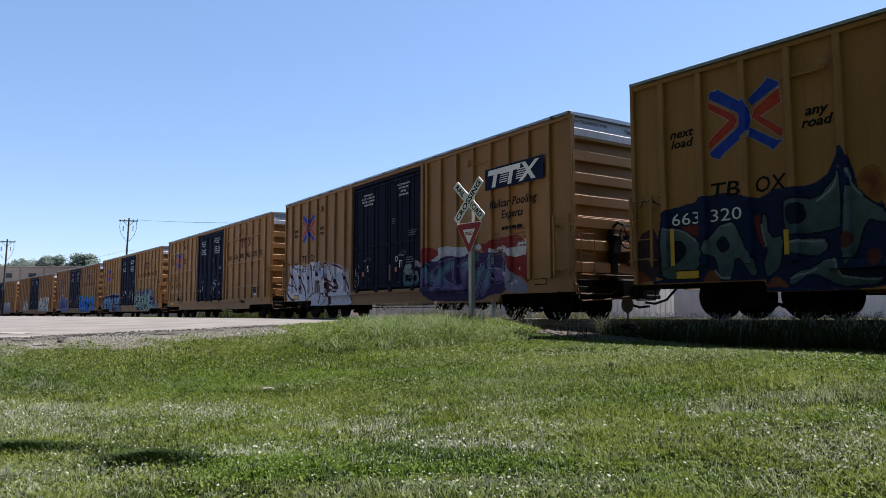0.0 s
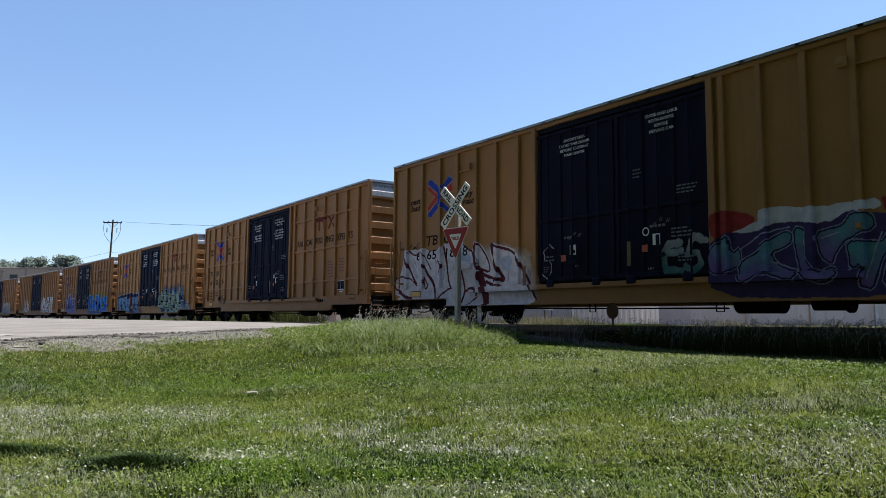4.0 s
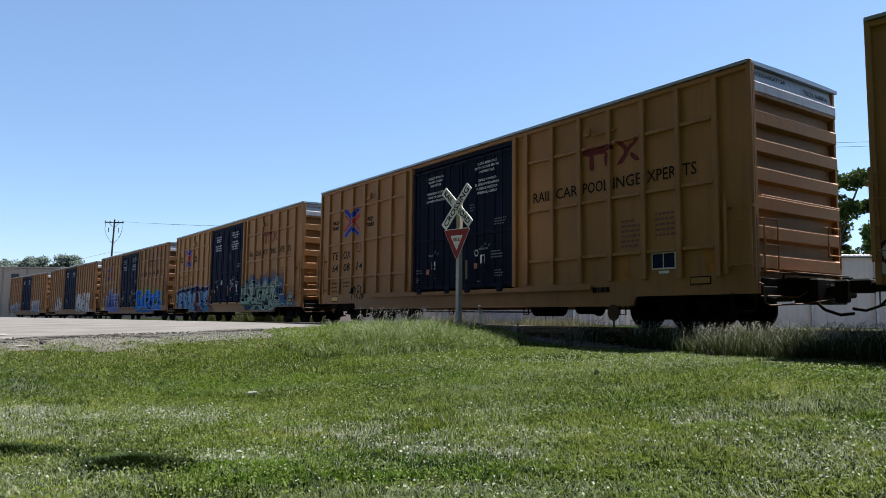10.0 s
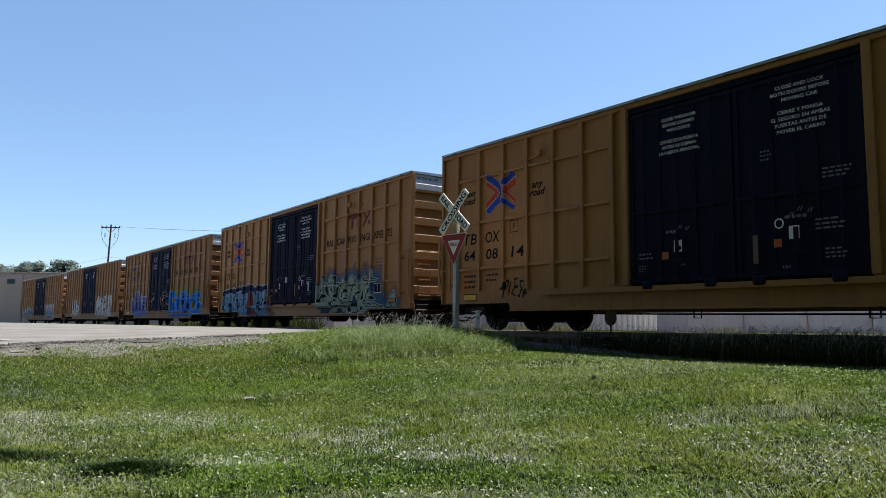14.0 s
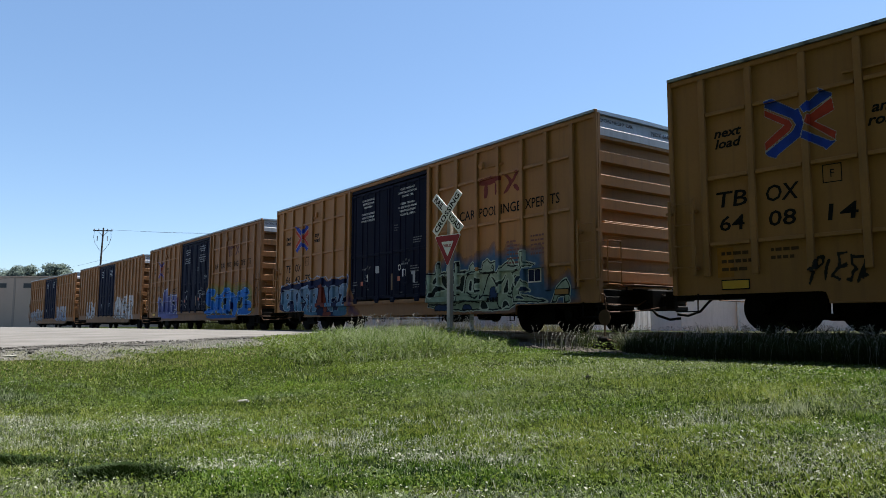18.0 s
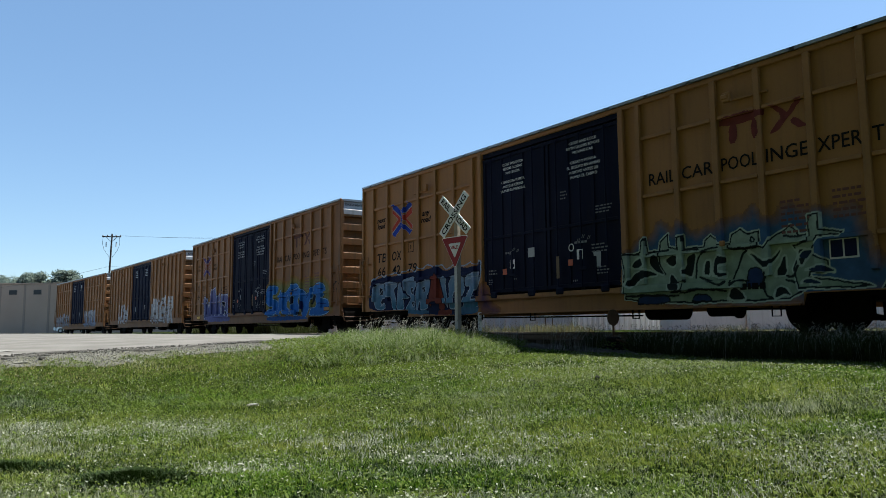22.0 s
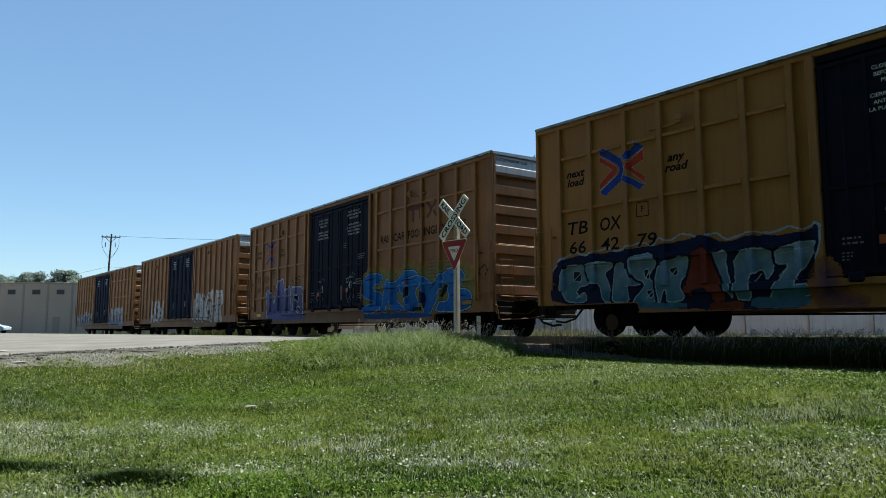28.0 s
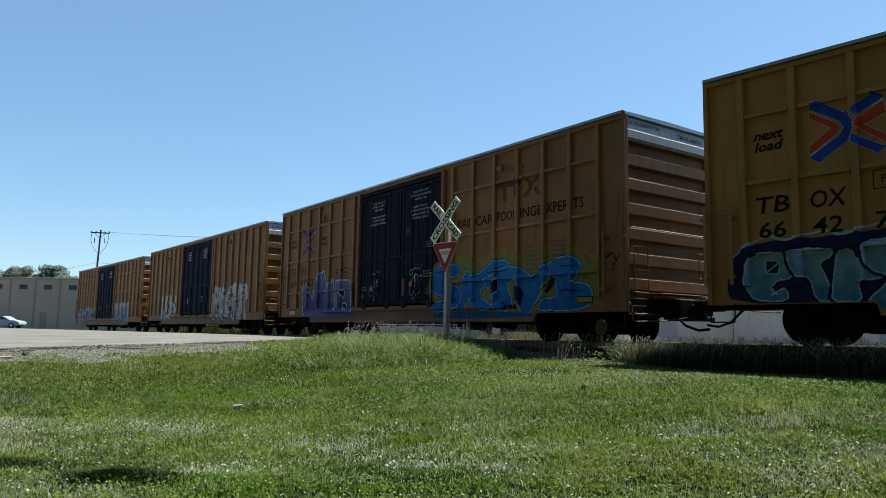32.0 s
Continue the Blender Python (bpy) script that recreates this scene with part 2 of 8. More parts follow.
def height(x, y):
    x, y = np.asarray(x, float), np.asarray(y, float)
    w = track_side(x, y)
    e, k = road_side(x, y)
    lawn = -0.31 - 0.39 * smooth(4.6, 11.0, w)
    bed = -0.16 - 0.17 * smooth(1.7, 3.2, np.abs(w)) + 0.30 * smooth(-3.5, -9.0, w)
    low = np.where(w > 0, np.minimum(bed, lawn), bed)
    low = np.where((w > 3.2), lawn, low)
    mound = 0.22 * np.exp(-(((x + 0.3) / 2.8) ** 2 + ((y - 15.2) / 2.65) ** 2))
    low = low + np.where(w > 2.0, mound, 0) + np.where(w > 3.5, bumps(x, y, 1.1, 0.008), 0)
    road = np.interp(k, [-30, -8, 0, 7, 12, 60, 200], [-0.50, -0.34, -0.19, -0.03, 0.02, 0.02, -0.06])
    road = np.where(w < 4, lerp(road, -0.02, 0.7), road)
    road = np.where(w < -3, -0.04, road)
    m = smooth(-4.5, 0.2, e)
    return lerp(low, road, m) - 0.04


def grid_sheet(name, xs, ys, lift, material, keep=None):
    gx, gy = np.meshgrid(xs, ys)
    gz = height(gx, gy) + lift
    nx, ny = len(xs), len(ys)
    v = np.stack([gx, gy, gz], -1).reshape(-1, 3)
    i = np.arange(nx * ny).reshape(ny, nx)
    f = np.stack([i[:-1, :-1], i[:-1, 1:], i[1:, 1:], i[1:, :-1]], -1).reshape(-1, 4)
    if keep is not None:
        c = v[f].mean(1)
        f = f[keep(c[:, 0], c[:, 1])]
    me = bpy.data.meshes.new(name)
    me.from_pydata(v.tolist(), [], f.tolist())
    me.materials.append(material)
    me.shade_smooth()
    return new(name, me)


def ground_mat():
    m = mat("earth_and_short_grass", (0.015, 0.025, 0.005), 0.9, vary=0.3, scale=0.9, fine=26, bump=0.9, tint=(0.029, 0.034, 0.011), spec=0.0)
    return m


xs = np.unique(np.concatenate([np.linspace(-2600, -60, 24), np.linspace(-60, -14, 47), np.linspace(-14, 14, 113), np.linspace(14, 60, 47), np.linspace(60, 2600, 24)]))
ys = np.unique(np.concatenate([np.linspace(-60, 2, 20), np.linspace(2, 34, 129), np.linspace(34, 160, 64), np.linspace(160, 4500, 24)]))
M["earth"] = ground_mat()
M["concrete"] = mat("worn_pavement", (0.150, 0.143, 0.136), 0.85, vary=0.33, scale=0.9, fine=9, bump=0.5, tint=(0.085, 0.080, 0.074), spec=0.1)
M["gravel"] = mat("gravel", (0.120, 0.116, 0.108), 0.95, vary=0.33, scale=2.5, fine=45, bump=0.9, tint=(0.065, 0.068, 0.045), spec=0.0)
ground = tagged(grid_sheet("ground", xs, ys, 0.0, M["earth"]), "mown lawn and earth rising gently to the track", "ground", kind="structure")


def on_road(x, y):
    e, k = road_side(x, y)
    w = track_side(x, y)
    return (e > 0.0) & (w > 1.75)


rxs = np.unique(np.concatenate([np.linspace(-160, -30, 66), np.linspace(-30, 6, 145)]))
rys = np.unique(np.concatenate([np.linspace(-2, 30, 145), np.linspace(30, 133, 59)]))
road = tagged(grid_sheet("road", rxs, rys, 0.02, M["concrete"], on_road), "pale worn concrete road at the level crossing", "road", kind="structure")

# ---- rails, sleepers, ballast ----
def swept(name, profile, s0, s1, step, lateral, material, zoff=0.0):
    """A profile (across, up) carried along the track."""
    ss = np.arange(s0, s1 + 0.01, step)
    n = len(profile)
    v, f = [], []
    for s in ss:
        x, y, ph = track(s)
        nx, ny = -math.cos(ph), -math.sin(ph)
        z = track_z(s) + zoff
        for a, b in profile:
            v.append((x + nx * (lateral + a), y + ny * (lateral + a), z + b))
    for i in range(len(ss) - 1):
        for k in range(n):
            a, b = i * n + k, i * n + (k + 1) % n
            f.append((a, b, b + n, a + n))
    me = raw(name, v, f, material)
    return new(name, me)


RAIL = [(-0.037, 0.0), (0.037, 0.0), (0.037, -0.04), (0.010, -0.055), (0.010, -0.14), (0.07, -0.165), (-0.07, -0.165), (-0.010, -0.14), (-0.010, -0.055), (-0.037, -0.04)]
M["rail"] = mat("rail_steel", (0.16, 0.11, 0.08), 0.5, 0.6, vary=0.2, bump=0.1)
M["sleeper"] = mat("weathered_sleeper_wood", (0.09, 0.07, 0.055), 0.9, vary=0.3, scale=3, fine=30, bump=0.5, randomise=0.25)
track_ob = tagged(new("railway_track"), "single railway track of steel rails on weathered sleepers", "railway", kind="structure")
for side in (0.693, -0.693):
    r_ob = swept("rail", RAIL, -56, 150, 1.0, side, M["rail"])
    r_ob.parent = track_ob
tie = mesh_of("sleeper", boxes((-1.2, 1.2, -0.105, 0.105, -0.33, -0.168), bevel=0.012), M["sleeper"])
for i in range(180):
    s = -18 + i * 0.48
    if 1.8 < s < 15.6:
        continue
    x, y, ph = track(s)
    o = new("sleeper", tie)
    o.parent = track_ob
    o.matrix_basis = pose(x, y, track_z(s), 0, 0, math.degrees(ph) + random.uniform(-1, 1))

# ---- lettering ----
def islands(me):
    """The loose pieces of a mesh, each as a mesh of its own."""
    bm = bmesh.new()
    bm.from_mesh(me)
    seen, out = set(), []
    for v in bm.verts:
        if v in seen:
            continue
        todo, group = [v], []
        seen.add(v)
        while todo:
            a = todo.pop()
            group.append(a)
            for e in a.link_edges:
                b = e.other_vert(a)
                if b not in seen:
                    seen.add(b)
                    todo.append(b)
        index = {a: k for k, a in enumerate(group)}
        faces = {f for a in group for f in a.link_faces}
        out.append(raw("letter", [a.co for a in group], [[index[a] for a in f.verts] for f in faces], me.materials[0]))
    bm.free()
    return out


def lettering(body, height_m, x, z, material, parent, y=-1.536, shear=0.0, align="CENTER", name="lettering", width=None, label="", rot=0.0, bold=0.0, space=0.85, whole=False):
    """Words on a thing: short words letter by letter, long print as one sheet."""
    cu = bpy.data.curves.new(name, "FONT")
    cu.body, cu.size, cu.shear, cu.align_x, cu.resolution_u, cu.extrude, cu.offset = body, height_m / 0.73, shear, align, 2, 0.001, bold
    cu.space_line = space
    tmp = new(name, cu)
    me = bpy.data.meshes.new_from_object(tmp.evaluated_get(bpy.context.evaluated_depsgraph_get()))
    bpy.data.objects.remove(tmp)
    if width:
        co = np.empty(len(me.vertices) * 3)
        me.vertices.foreach_get("co", co)
        c = co.reshape(-1, 3)
        w = c[:, 0].max() - c[:, 0].min()
        c[:, 0] *= width / w
        me.vertices.foreach_set("co", c.ravel())
    me.materials.clear()
    me.materials.append(material)
    at = pose(x, y, z, 90, 0, 0) @ pose(0, 0, 0, 0, 0, rot)
    if not whole and len(body) <= 16:
        for piece_me in islands(me):
            ob = new("letter", piece_me)
            ob.parent, ob.matrix_basis = parent, at
        bpy.data.meshes.remove(me)
        return ob
    ob = new(name, me)
    ob.parent, ob.matrix_basis = parent, at
    return tagged(ob, label=label, kind="stuff")


def decal(name, outline, material, parent, y=-1.533, depth=0.003, label=""):
    return part(name, prism(bmesh.new(), outline, y, y - depth), material, parent, label)


def rect(x0, x1, z0, z1):
    return [(x0, z0), (x1, z0), (x1, z1), (x0, z1)]


# ---- boxcars ----
L2, SILL, EAVE = 9.44, 0.66, 4.71
LOW = 0.46  # lower edge of the deep sill between the trucks
PANEL, RIB = -1.53, -1.615
LEFT_GRID = (-8.68, -7.72, -6.72, -5.80, -4.86, -3.90, -2.98)
RIGHT_GRID = (3.02, 3.98, 4.92, 5.86, 6.83, 7.74, 8.64)
LEFT_PLAIN = (-8.64, -7.75, -6.80, -5.92, -5.03, -4.15, -3.25)
RIGHT_PLAIN = (2.80, 3.60, 4.46, 5.32, 6.17, 6.98, 7.81, 8.62)
DOOR0, DOOR1, DOOR_MID = -2.52, 2.47, 0.02
BARS = (3.90, 2.72, 1.53)
END = 9.25  # recessed plane of the pressed ends
CACHE = {}


def shared_mat(key, make, material):
    """One mesh for each shape and paint."""
    k = key + "|" + material.name
    if k not in CACHE:
        CACHE[k] = mesh_of(key, make(), material)
    return CACHE[k]


def put(name, key, make, material, parent, label="", at=None):
    ob = new(name, shared_mat(key, make, material))
    ob.parent = parent
    if at is not None:
        ob.matrix_basis = at
    return tagged(ob, label=label) if label else ob


def side_outline(x0, x1):
    """Lower edge: shallow over the trucks, deeper sill between them."""
    pts = [(x0, EAVE)]
    low = [(-L2, SILL), (-6.60, SILL), (-6.52, SILL - 0.02), (-6.46, LOW), (6.46, LOW), (6.52, SILL - 0.02), (6.60, SILL), (L2, SILL)]
    bottom = [(x0, float(np.interp(x0, [p[0] for p in low], [p[1] for p in low])))]
    bottom += [p for p in low if x0 < p[0] < x1]
    bottom.append((x1, float(np.interp(x1, [p[0] for p in low], [p[1] for p in low]))))
    return pts + bottom + [(x1, EAVE)]


def end_profile():
    """Outward offset against height of the pressed end: deep shaded fields under proud ribs with a worn upper edge."""
    p = [(0.15, 4.24), (0.15, 4.175), (0.0, 4.15)]
    for z in (3.91, 3.40, 2.89, 2.38, 1.86, 1.35):
        p += [(0.0, z + 0.03), (0.115, z + 0.012), (0.15, z - 0.022), (0.15, z - 0.235), (0.0, z - 0.262)]
    return p + [(0.0, 0.80)]


def make_end(sign):
    bm = bmesh.new()
    prof = end_profile()
    rows = []
    for y in (-1.50, 1.50):
        rows.append([bm.verts.new((sign * (END + o), y, z)) for o, z in prof])
    back = [[bm.verts.new((sign * (END - 0.07), y, z)) for z in (4.37, 0.80)] for y in (-1.50, 1.50)]
    for i in range(len(prof) - 1):
        bm.faces.new((rows[0][i], rows[0][i + 1], rows[1][i + 1], rows[1][i]))
    bm.faces.new((back[0][0], back[0][1], back[1][1], back[1][0]))
    bmesh.ops.recalc_face_normals(bm, faces=bm.faces)
    return bm


def make_cap(sign):
    """The pale top field of an end, leaning back under the low ridge of the roof, over the first rib."""
    bm = bmesh.new()
    prof = [(-0.10, 4.705), (0.05, 4.705), (0.09, 4.455), (0.12, 4.445), (0.155, 4.41), (0.155, 4.245), (-0.10, 4.245)]
    a = [bm.verts.new((sign * (END + o), -1.50, z)) for o, z in prof]
    b = [bm.verts.new((sign * (END + o), 1.50, z)) for o, z in prof]
    bm.faces.new(a)
    bm.faces.new(b[::-1])
    for i in range(7):
        bm.faces.new((a[i], b[i], b[(i + 1) % 7], a[(i + 1) % 7]))
    bmesh.ops.recalc_face_normals(bm, faces=bm.faces)
    return bm


def make_roof():
    bm = bmesh.new()
    for x0, x1, up in [(-9.42, 9.40, 0.0)] + [(x - 0.05, x + 0.05, 0.03) for x in np.linspace(-8.8, 8.8, 17)]:
        o = [(-1.625, EAVE + 0.003), (-1.625, EAVE + 0.060), (-1.2, EAVE + 0.075 + up), (0, 4.80 + up), (1.2, EAVE + 0.075 + up), (1.61, EAVE + 0.060), (1.61, EAVE + 0.003)]
        a = [bm.verts.new((x0, y, z)) for y, z in o]
        b = [bm.verts.new((x1, y, z)) for y, z in o]
        bm.faces.new(a)
        bm.faces.new(b[::-1])
        for i in range(7):
            bm.faces.new((a[i], b[i], b[(i + 1) % 7], a[(i + 1) % 7]))
    bmesh.ops.recalc_face_normals(bm, faces=bm.faces)
    return bm


def make_leaf(x0, x1, z0=0.98, z1=4.46):
    """A plug door leaf, pressed in sunk fields between its frame members: one stepped sheet."""
    xs_ = [x0]
    w = x1 - x0
    for f0, f1 in ((0.0, 0.05), (0.30, 0.335), (0.64, 0.675), (0.95, 1.0)):
        xs_ += [x0 + w * f0 + 0.004, x0 + w * f0 + 0.02, x0 + w * f1 - 0.02 + 0.006, x0 + w * f1 - 0.002]
    xs_.append(x1)
    zs_ = [z0]
    for a, b in ((z0, z0 + 0.11), (2.34, 2.43), (z1 - 0.10, z1)):
        zs_ += [a + 0.004, a + 0.016, b - 0.016, b - 0.004]
    zs_.append(z1)
    bm = bmesh.new()

    def level(i, n):
        return 1 if (i - 1) % 4 in (1, 2) and 0 < i < n - 1 else 0

    rows = [[bm.verts.new((x, -1.562 if level(i, len(xs_)) or level(j, len(zs_)) else -1.528, z)) for i, x in enumerate(xs_)] for j, z in enumerate(zs_)]
    for j in range(len(zs_) - 1):
        for i in range(len(xs_) - 1):
            bm.faces.new((rows[j][i], rows[j][i + 1], rows[j + 1][i + 1], rows[j + 1][i]))
    bm.faces.new([bm.verts.new((x, -1.475, z)) for x, z in ((x0, z0), (x0, z1), (x1, z1), (x1, z0))])
    return bm


def make_side_ladder():
    """Two flat stiles on brackets with round rungs."""
    bm = boxes(*[(x - 0.03, x + 0.03, -1.69, -1.65, 1.0, 2.42) for x in (-0.27, 0.25)], bevel=0.008)
    for x in (-0.27, 0.25):
        for z in (1.14, 2.18):
            box(bm, x - 0.10, x + 0.04, -1.65, -1.53, z - 0.025, z + 0.025)
    for z in (1.16, 1.55, 1.94, 2.33):
        tube(bm, [(-0.27, -1.67, z), (0.25, -1.67, z)], 0.011, 6)
    return bm


def make_latch():
    """Lug on a post with a thin flat bar running beside it."""
    bm = boxes((-0.09, 0.07, -1.69, -1.60, -0.09, 0.09), (-0.05, 0.10, -1.71, -1.68, -0.04, 0.05), bevel=0.015)
    box(bm, -0.80, -0.10, -1.585, -1.533, -0.075, -0.035, bevel=0.006)
    return bm


def mirrored(bm):
    bmesh.ops.scale(bm, vec=(-1, 1, 1), verts=bm.verts)
    bmesh.ops.reverse_faces(bm, faces=bm.faces)
    return bm


def make_wheelset():
    bm = bmesh.new()
    disc(bm, (0, 0, 0), (0, 1, 0), 0.085, 1.75, 12)
    for s in (-1, 1):
        disc(bm, (0, s * 0.755, 0), (0, 1, 0), 0.457, 0.10, 32)
        disc(bm, (0, s * 0.70, 0), (0, 1, 0), 0.485, 0.03, 32)
        disc(bm, (0, s * 0.812, 0), (0, s, 0), 0.40, 0.03, 24, r2=0.36)
        disc(bm, (0, s * 0.83, 0), (0, 1, 0), 0.13, 0.12, 16)
    return bm


def make_side_frame(s):
    """Cast truck side: top member, sloping tension arms, pedestals and spring pocket."""
    bm = bmesh.new()
    y0, y1 = sorted((s * 0.92, s * 1.06))
    prism(bm, [(-1.10, 0.40), (-1.10, 0.66), (-0.62, 0.70), (-0.30, 0.86), (0.30, 0.86), (0.62, 0.70), (1.10, 0.66), (1.10, 0.40),
               (0.98, 0.36), (0.72, 0.40), (0.66, 0.58), (0.34, 0.66), (0.34, 0.34), (0.52, 0.30), (0.40, 0.22), (-0.40, 0.22), (-0.52, 0.30),
               (-0.34, 0.34), (-0.34, 0.66), (-0.66, 0.58), (-0.72, 0.40), (-0.98, 0.36)], y0, y1)
    for x in (-0.89, 0.89):
        disc(bm, (x, s * 1.07, 0.457), (0, 1, 0), 0.12, 0.10, 14)
    for x in (-0.20, 0, 0.20):
        disc(bm, (x, s * 0.99, 0.46), (0, 0, 1), 0.075, 0.34, 10)
    return bm


def make_truck_bolster():
    return boxes((-0.24, 0.24, -1.05, 1.05, 0.58, 0.80), (-0.45, 0.45, -0.35, 0.35, 0.66, 0.84), (-0.75, -0.68, -0.8, 0.8, 0.38, 0.48), (0.68, 0.75, -0.8, 0.8, 0.38, 0.48), bevel=0.015)


WHEELS = []


def truck(parent, x):
    t = new("truck")
    t.parent = parent
    t.matrix_basis = pose(x, 0, 0)
    for s in (-1, 1):
        put("side_frame", "side_frame%d" % s, lambda: make_side_frame(s), M["black"], t)
    put("bolster", "truck_bolster", make_truck_bolster, M["black"], t)
    for dx in (-0.89, 0.89):
        wset = put("wheelset", "wheelset", make_wheelset, M["black"], t)
        wset.matrix_basis = pose(dx, 0, 0.457)
        WHEELS.append((wset, dx))
    return t


def make_brake_housing():
    bm = boxes((9.30, 9.52, -0.34, 0.02, 1.52, 2.02), (9.30, 9.44, -0.30, -0.02, 0.98, 1.54), (9.30, 9.40, -0.28, -0.06, 2.0, 2.26), bevel=0.05)
    tube(bm, [(9.40, -0.17, 2.2), (9.50, -0.10, 2.3), (9.55, 0.06, 2.24)], 0.035, 8)
    return bm


def make_brake_wheel():
    bm = bmesh.new()
    ring = [(9.62, 0.10 + 0.27 * math.cos(a), 1.96 + 0.27 * math.sin(a)) for a in np.linspace(0, math.tau, 21)]
    tube(bm, ring, 0.02, 6, cap=False)
    for a in (0.5, 2.07, 3.64, 5.21):
        tube(bm, [(9.60, 0.10, 1.96), (9.62, 0.10 + 0.26 * math.cos(a), 1.96 + 0.26 * math.sin(a))], 0.016, 5)
    disc(bm, (9.58, 0.10, 1.96), (1, 0, 0), 0.06, 0.10, 12)
    return bm


def brake_end(car, yellow):
    put("hand_brake", "hand_brake", make_brake_housing, M["black"], car, "dark hand brake housing on the end")
    put("brake_wheel", "brake_wheel", make_brake_wheel, M["black"], car, "dark spoked hand brake wheel")
    put("brake_step", "brake_step", lambda: boxes((9.33, 9.60, 0.28, 1.05, 1.30, 1.62), (9.33, 9.66, 0.25, 1.08, 1.62, 1.65), bevel=0.01), M["rusty"], car)


def boxcar(label, yellow, navy, grid=True, post=None):
    car = tagged(new("boxcar"), label, "boxcar", group="freight train")
    left, right = (LEFT_GRID, RIGHT_GRID) if grid else (LEFT_PLAIN, RIGHT_PLAIN)
    for x0, x1 in ((-L2, DOOR0 - 0.003), (DOOR1 + 0.003, L2)):
        put("side_panel", "side_panel%.1f" % x0, lambda: prism(bmesh.new(), side_outline(x0, x1), PANEL, PANEL + 0.07), yellow, car)
    put("side_panel", "side_far", lambda: prism(bmesh.new(), side_outline(-L2 + 0.07, L2 - 0.07), 1.46, 1.53), yellow, car)
    put("door_header", "door_header", lambda: boxes((DOOR0, DOOR1, PANEL - 0.01, PANEL + 0.07, 4.50, EAVE), bevel=0.008), navy, car)
    put("door_sill", "door_sill", lambda: prism(bmesh.new(), [(DOOR0, 0.93), (DOOR0, LOW), (DOOR1, LOW), (DOOR1, 0.93)], PANEL, PANEL + 0.07), yellow, car)
    put("door_track", "door_track", lambda: boxes((-5.2, 5.3, -1.60, -1.535, 0.865, 0.915), (-5.2, 5.3, -1.625, -1.605, 0.82, 0.93), bevel=0.006), yellow, car)
    put("side_sill_lip", "side_sill_lip", lambda: boxes((-6.45, 6.45, -1.60, -1.533, LOW, LOW + 0.03), bevel=0.004), yellow, car)
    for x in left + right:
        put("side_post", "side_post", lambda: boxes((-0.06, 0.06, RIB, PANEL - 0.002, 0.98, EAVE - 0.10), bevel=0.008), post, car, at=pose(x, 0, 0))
    for x in (-L2 + 0.045, L2 - 0.045):
        put("corner_post", "corner_post", lambda: boxes((-0.045, 0.045, -1.60, PANEL - 0.002, SILL, EAVE + 0.07), bevel=0.012), yellow, car, at=pose(x, 0, 0))
    for x in (DOOR0 - 0.08, DOOR1 + 0.08):
        put("door_post", "door_post", lambda: boxes((-0.075, 0.075, -1.625, PANEL - 0.002, 0.95, EAVE - 0.06), bevel=0.015), yellow, car, at=pose(x, 0, 0))
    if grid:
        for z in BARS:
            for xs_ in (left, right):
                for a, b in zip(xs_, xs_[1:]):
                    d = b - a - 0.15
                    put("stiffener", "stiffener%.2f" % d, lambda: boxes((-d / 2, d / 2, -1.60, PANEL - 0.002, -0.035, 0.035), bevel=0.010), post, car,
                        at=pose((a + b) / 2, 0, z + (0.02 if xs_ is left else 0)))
    put("top_chord", "top_chord", lambda: boxes((-L2, L2, -1.59, PANEL - 0.002, EAVE - 0.10, EAVE - 0.002), bevel=0.012), yellow, car)
    put("roof", "roof", make_roof, M["roof"], car, "galvanised ridged metal roof")
    for s in (1, -1):
        put("end_wall", "end_wall%d" % s, lambda: make_end(s), yellow, car)
        put("end_cap", "end_cap%d" % s, lambda: make_cap(s), M["cap"], car, "white painted top field of the end")
        put("end_sill", "end_sill%d" % s, lambda: boxes((9.10, 9.42, -1.50, 1.50, 0.72, 0.94), (9.1, 9.75, -0.30, 0.30, 0.62, 0.92), bevel=0.012), M["black"], car,
            at=pose(0, 0, 0, 0, 0, 0 if s > 0 else 180))
        put("coupler", "coupler", lambda: boxes((9.5, 10.2, -0.09, 0.09, 0.62, 0.80), (10.0, 10.36, -0.16, 0.16, 0.60, 0.84), bevel=0.03), M["black"], car, at=pose(0, 0, 0, 0, 0, 0 if s > 0 else 180))
        put("air_hose", "air_hose", lambda: tubes([(9.7, -0.35, 0.66), (9.85, -0.38, 0.56), (10.0, -0.34, 0.40), (10.2, -0.16, 0.31), (10.37, 0.0, 0.34)], r=0.028, seg=8), M["black"], car,
            at=pose(0, 0, 0, 0, 0, 0 if s > 0 else 180))
        put("uncoupling_lever", "uncoupling_lever", lambda: tubes([(9.46, -1.5, 0.62), (9.55, -1.45, 0.62), (9.6, -0.5, 0.62), (9.75, -0.2, 0.8), (10.0, 0, 0.85)], r=0.016), M["rusty"], car,
            at=pose(0, 0, 0, 0, 0, 0 if s > 0 else 180))
    put("end_beam", "end_beam", lambda: boxes((9.10, 9.46, -1.40, 1.40, 0.58, 0.80), (9.20, 9.60, 0.35, 1.30, 0.52, 0.62), (9.20, 9.52, -1.25, -0.55, 0.54, 0.62), bevel=0.02), M["black"], car, "dark end beam and brake gear")
    put("crossover_platform", "crossover_platform", lambda: boxes((9.32, 9.66, -0.80, 0.95, 1.025, 1.05), *[(9.32, 9.36, y, y + 0.04, 0.94, 1.02) for y in (-0.7, 0.76)], bevel=0.006), M["rusty"], car, at=pose(0.08, 0, 0))
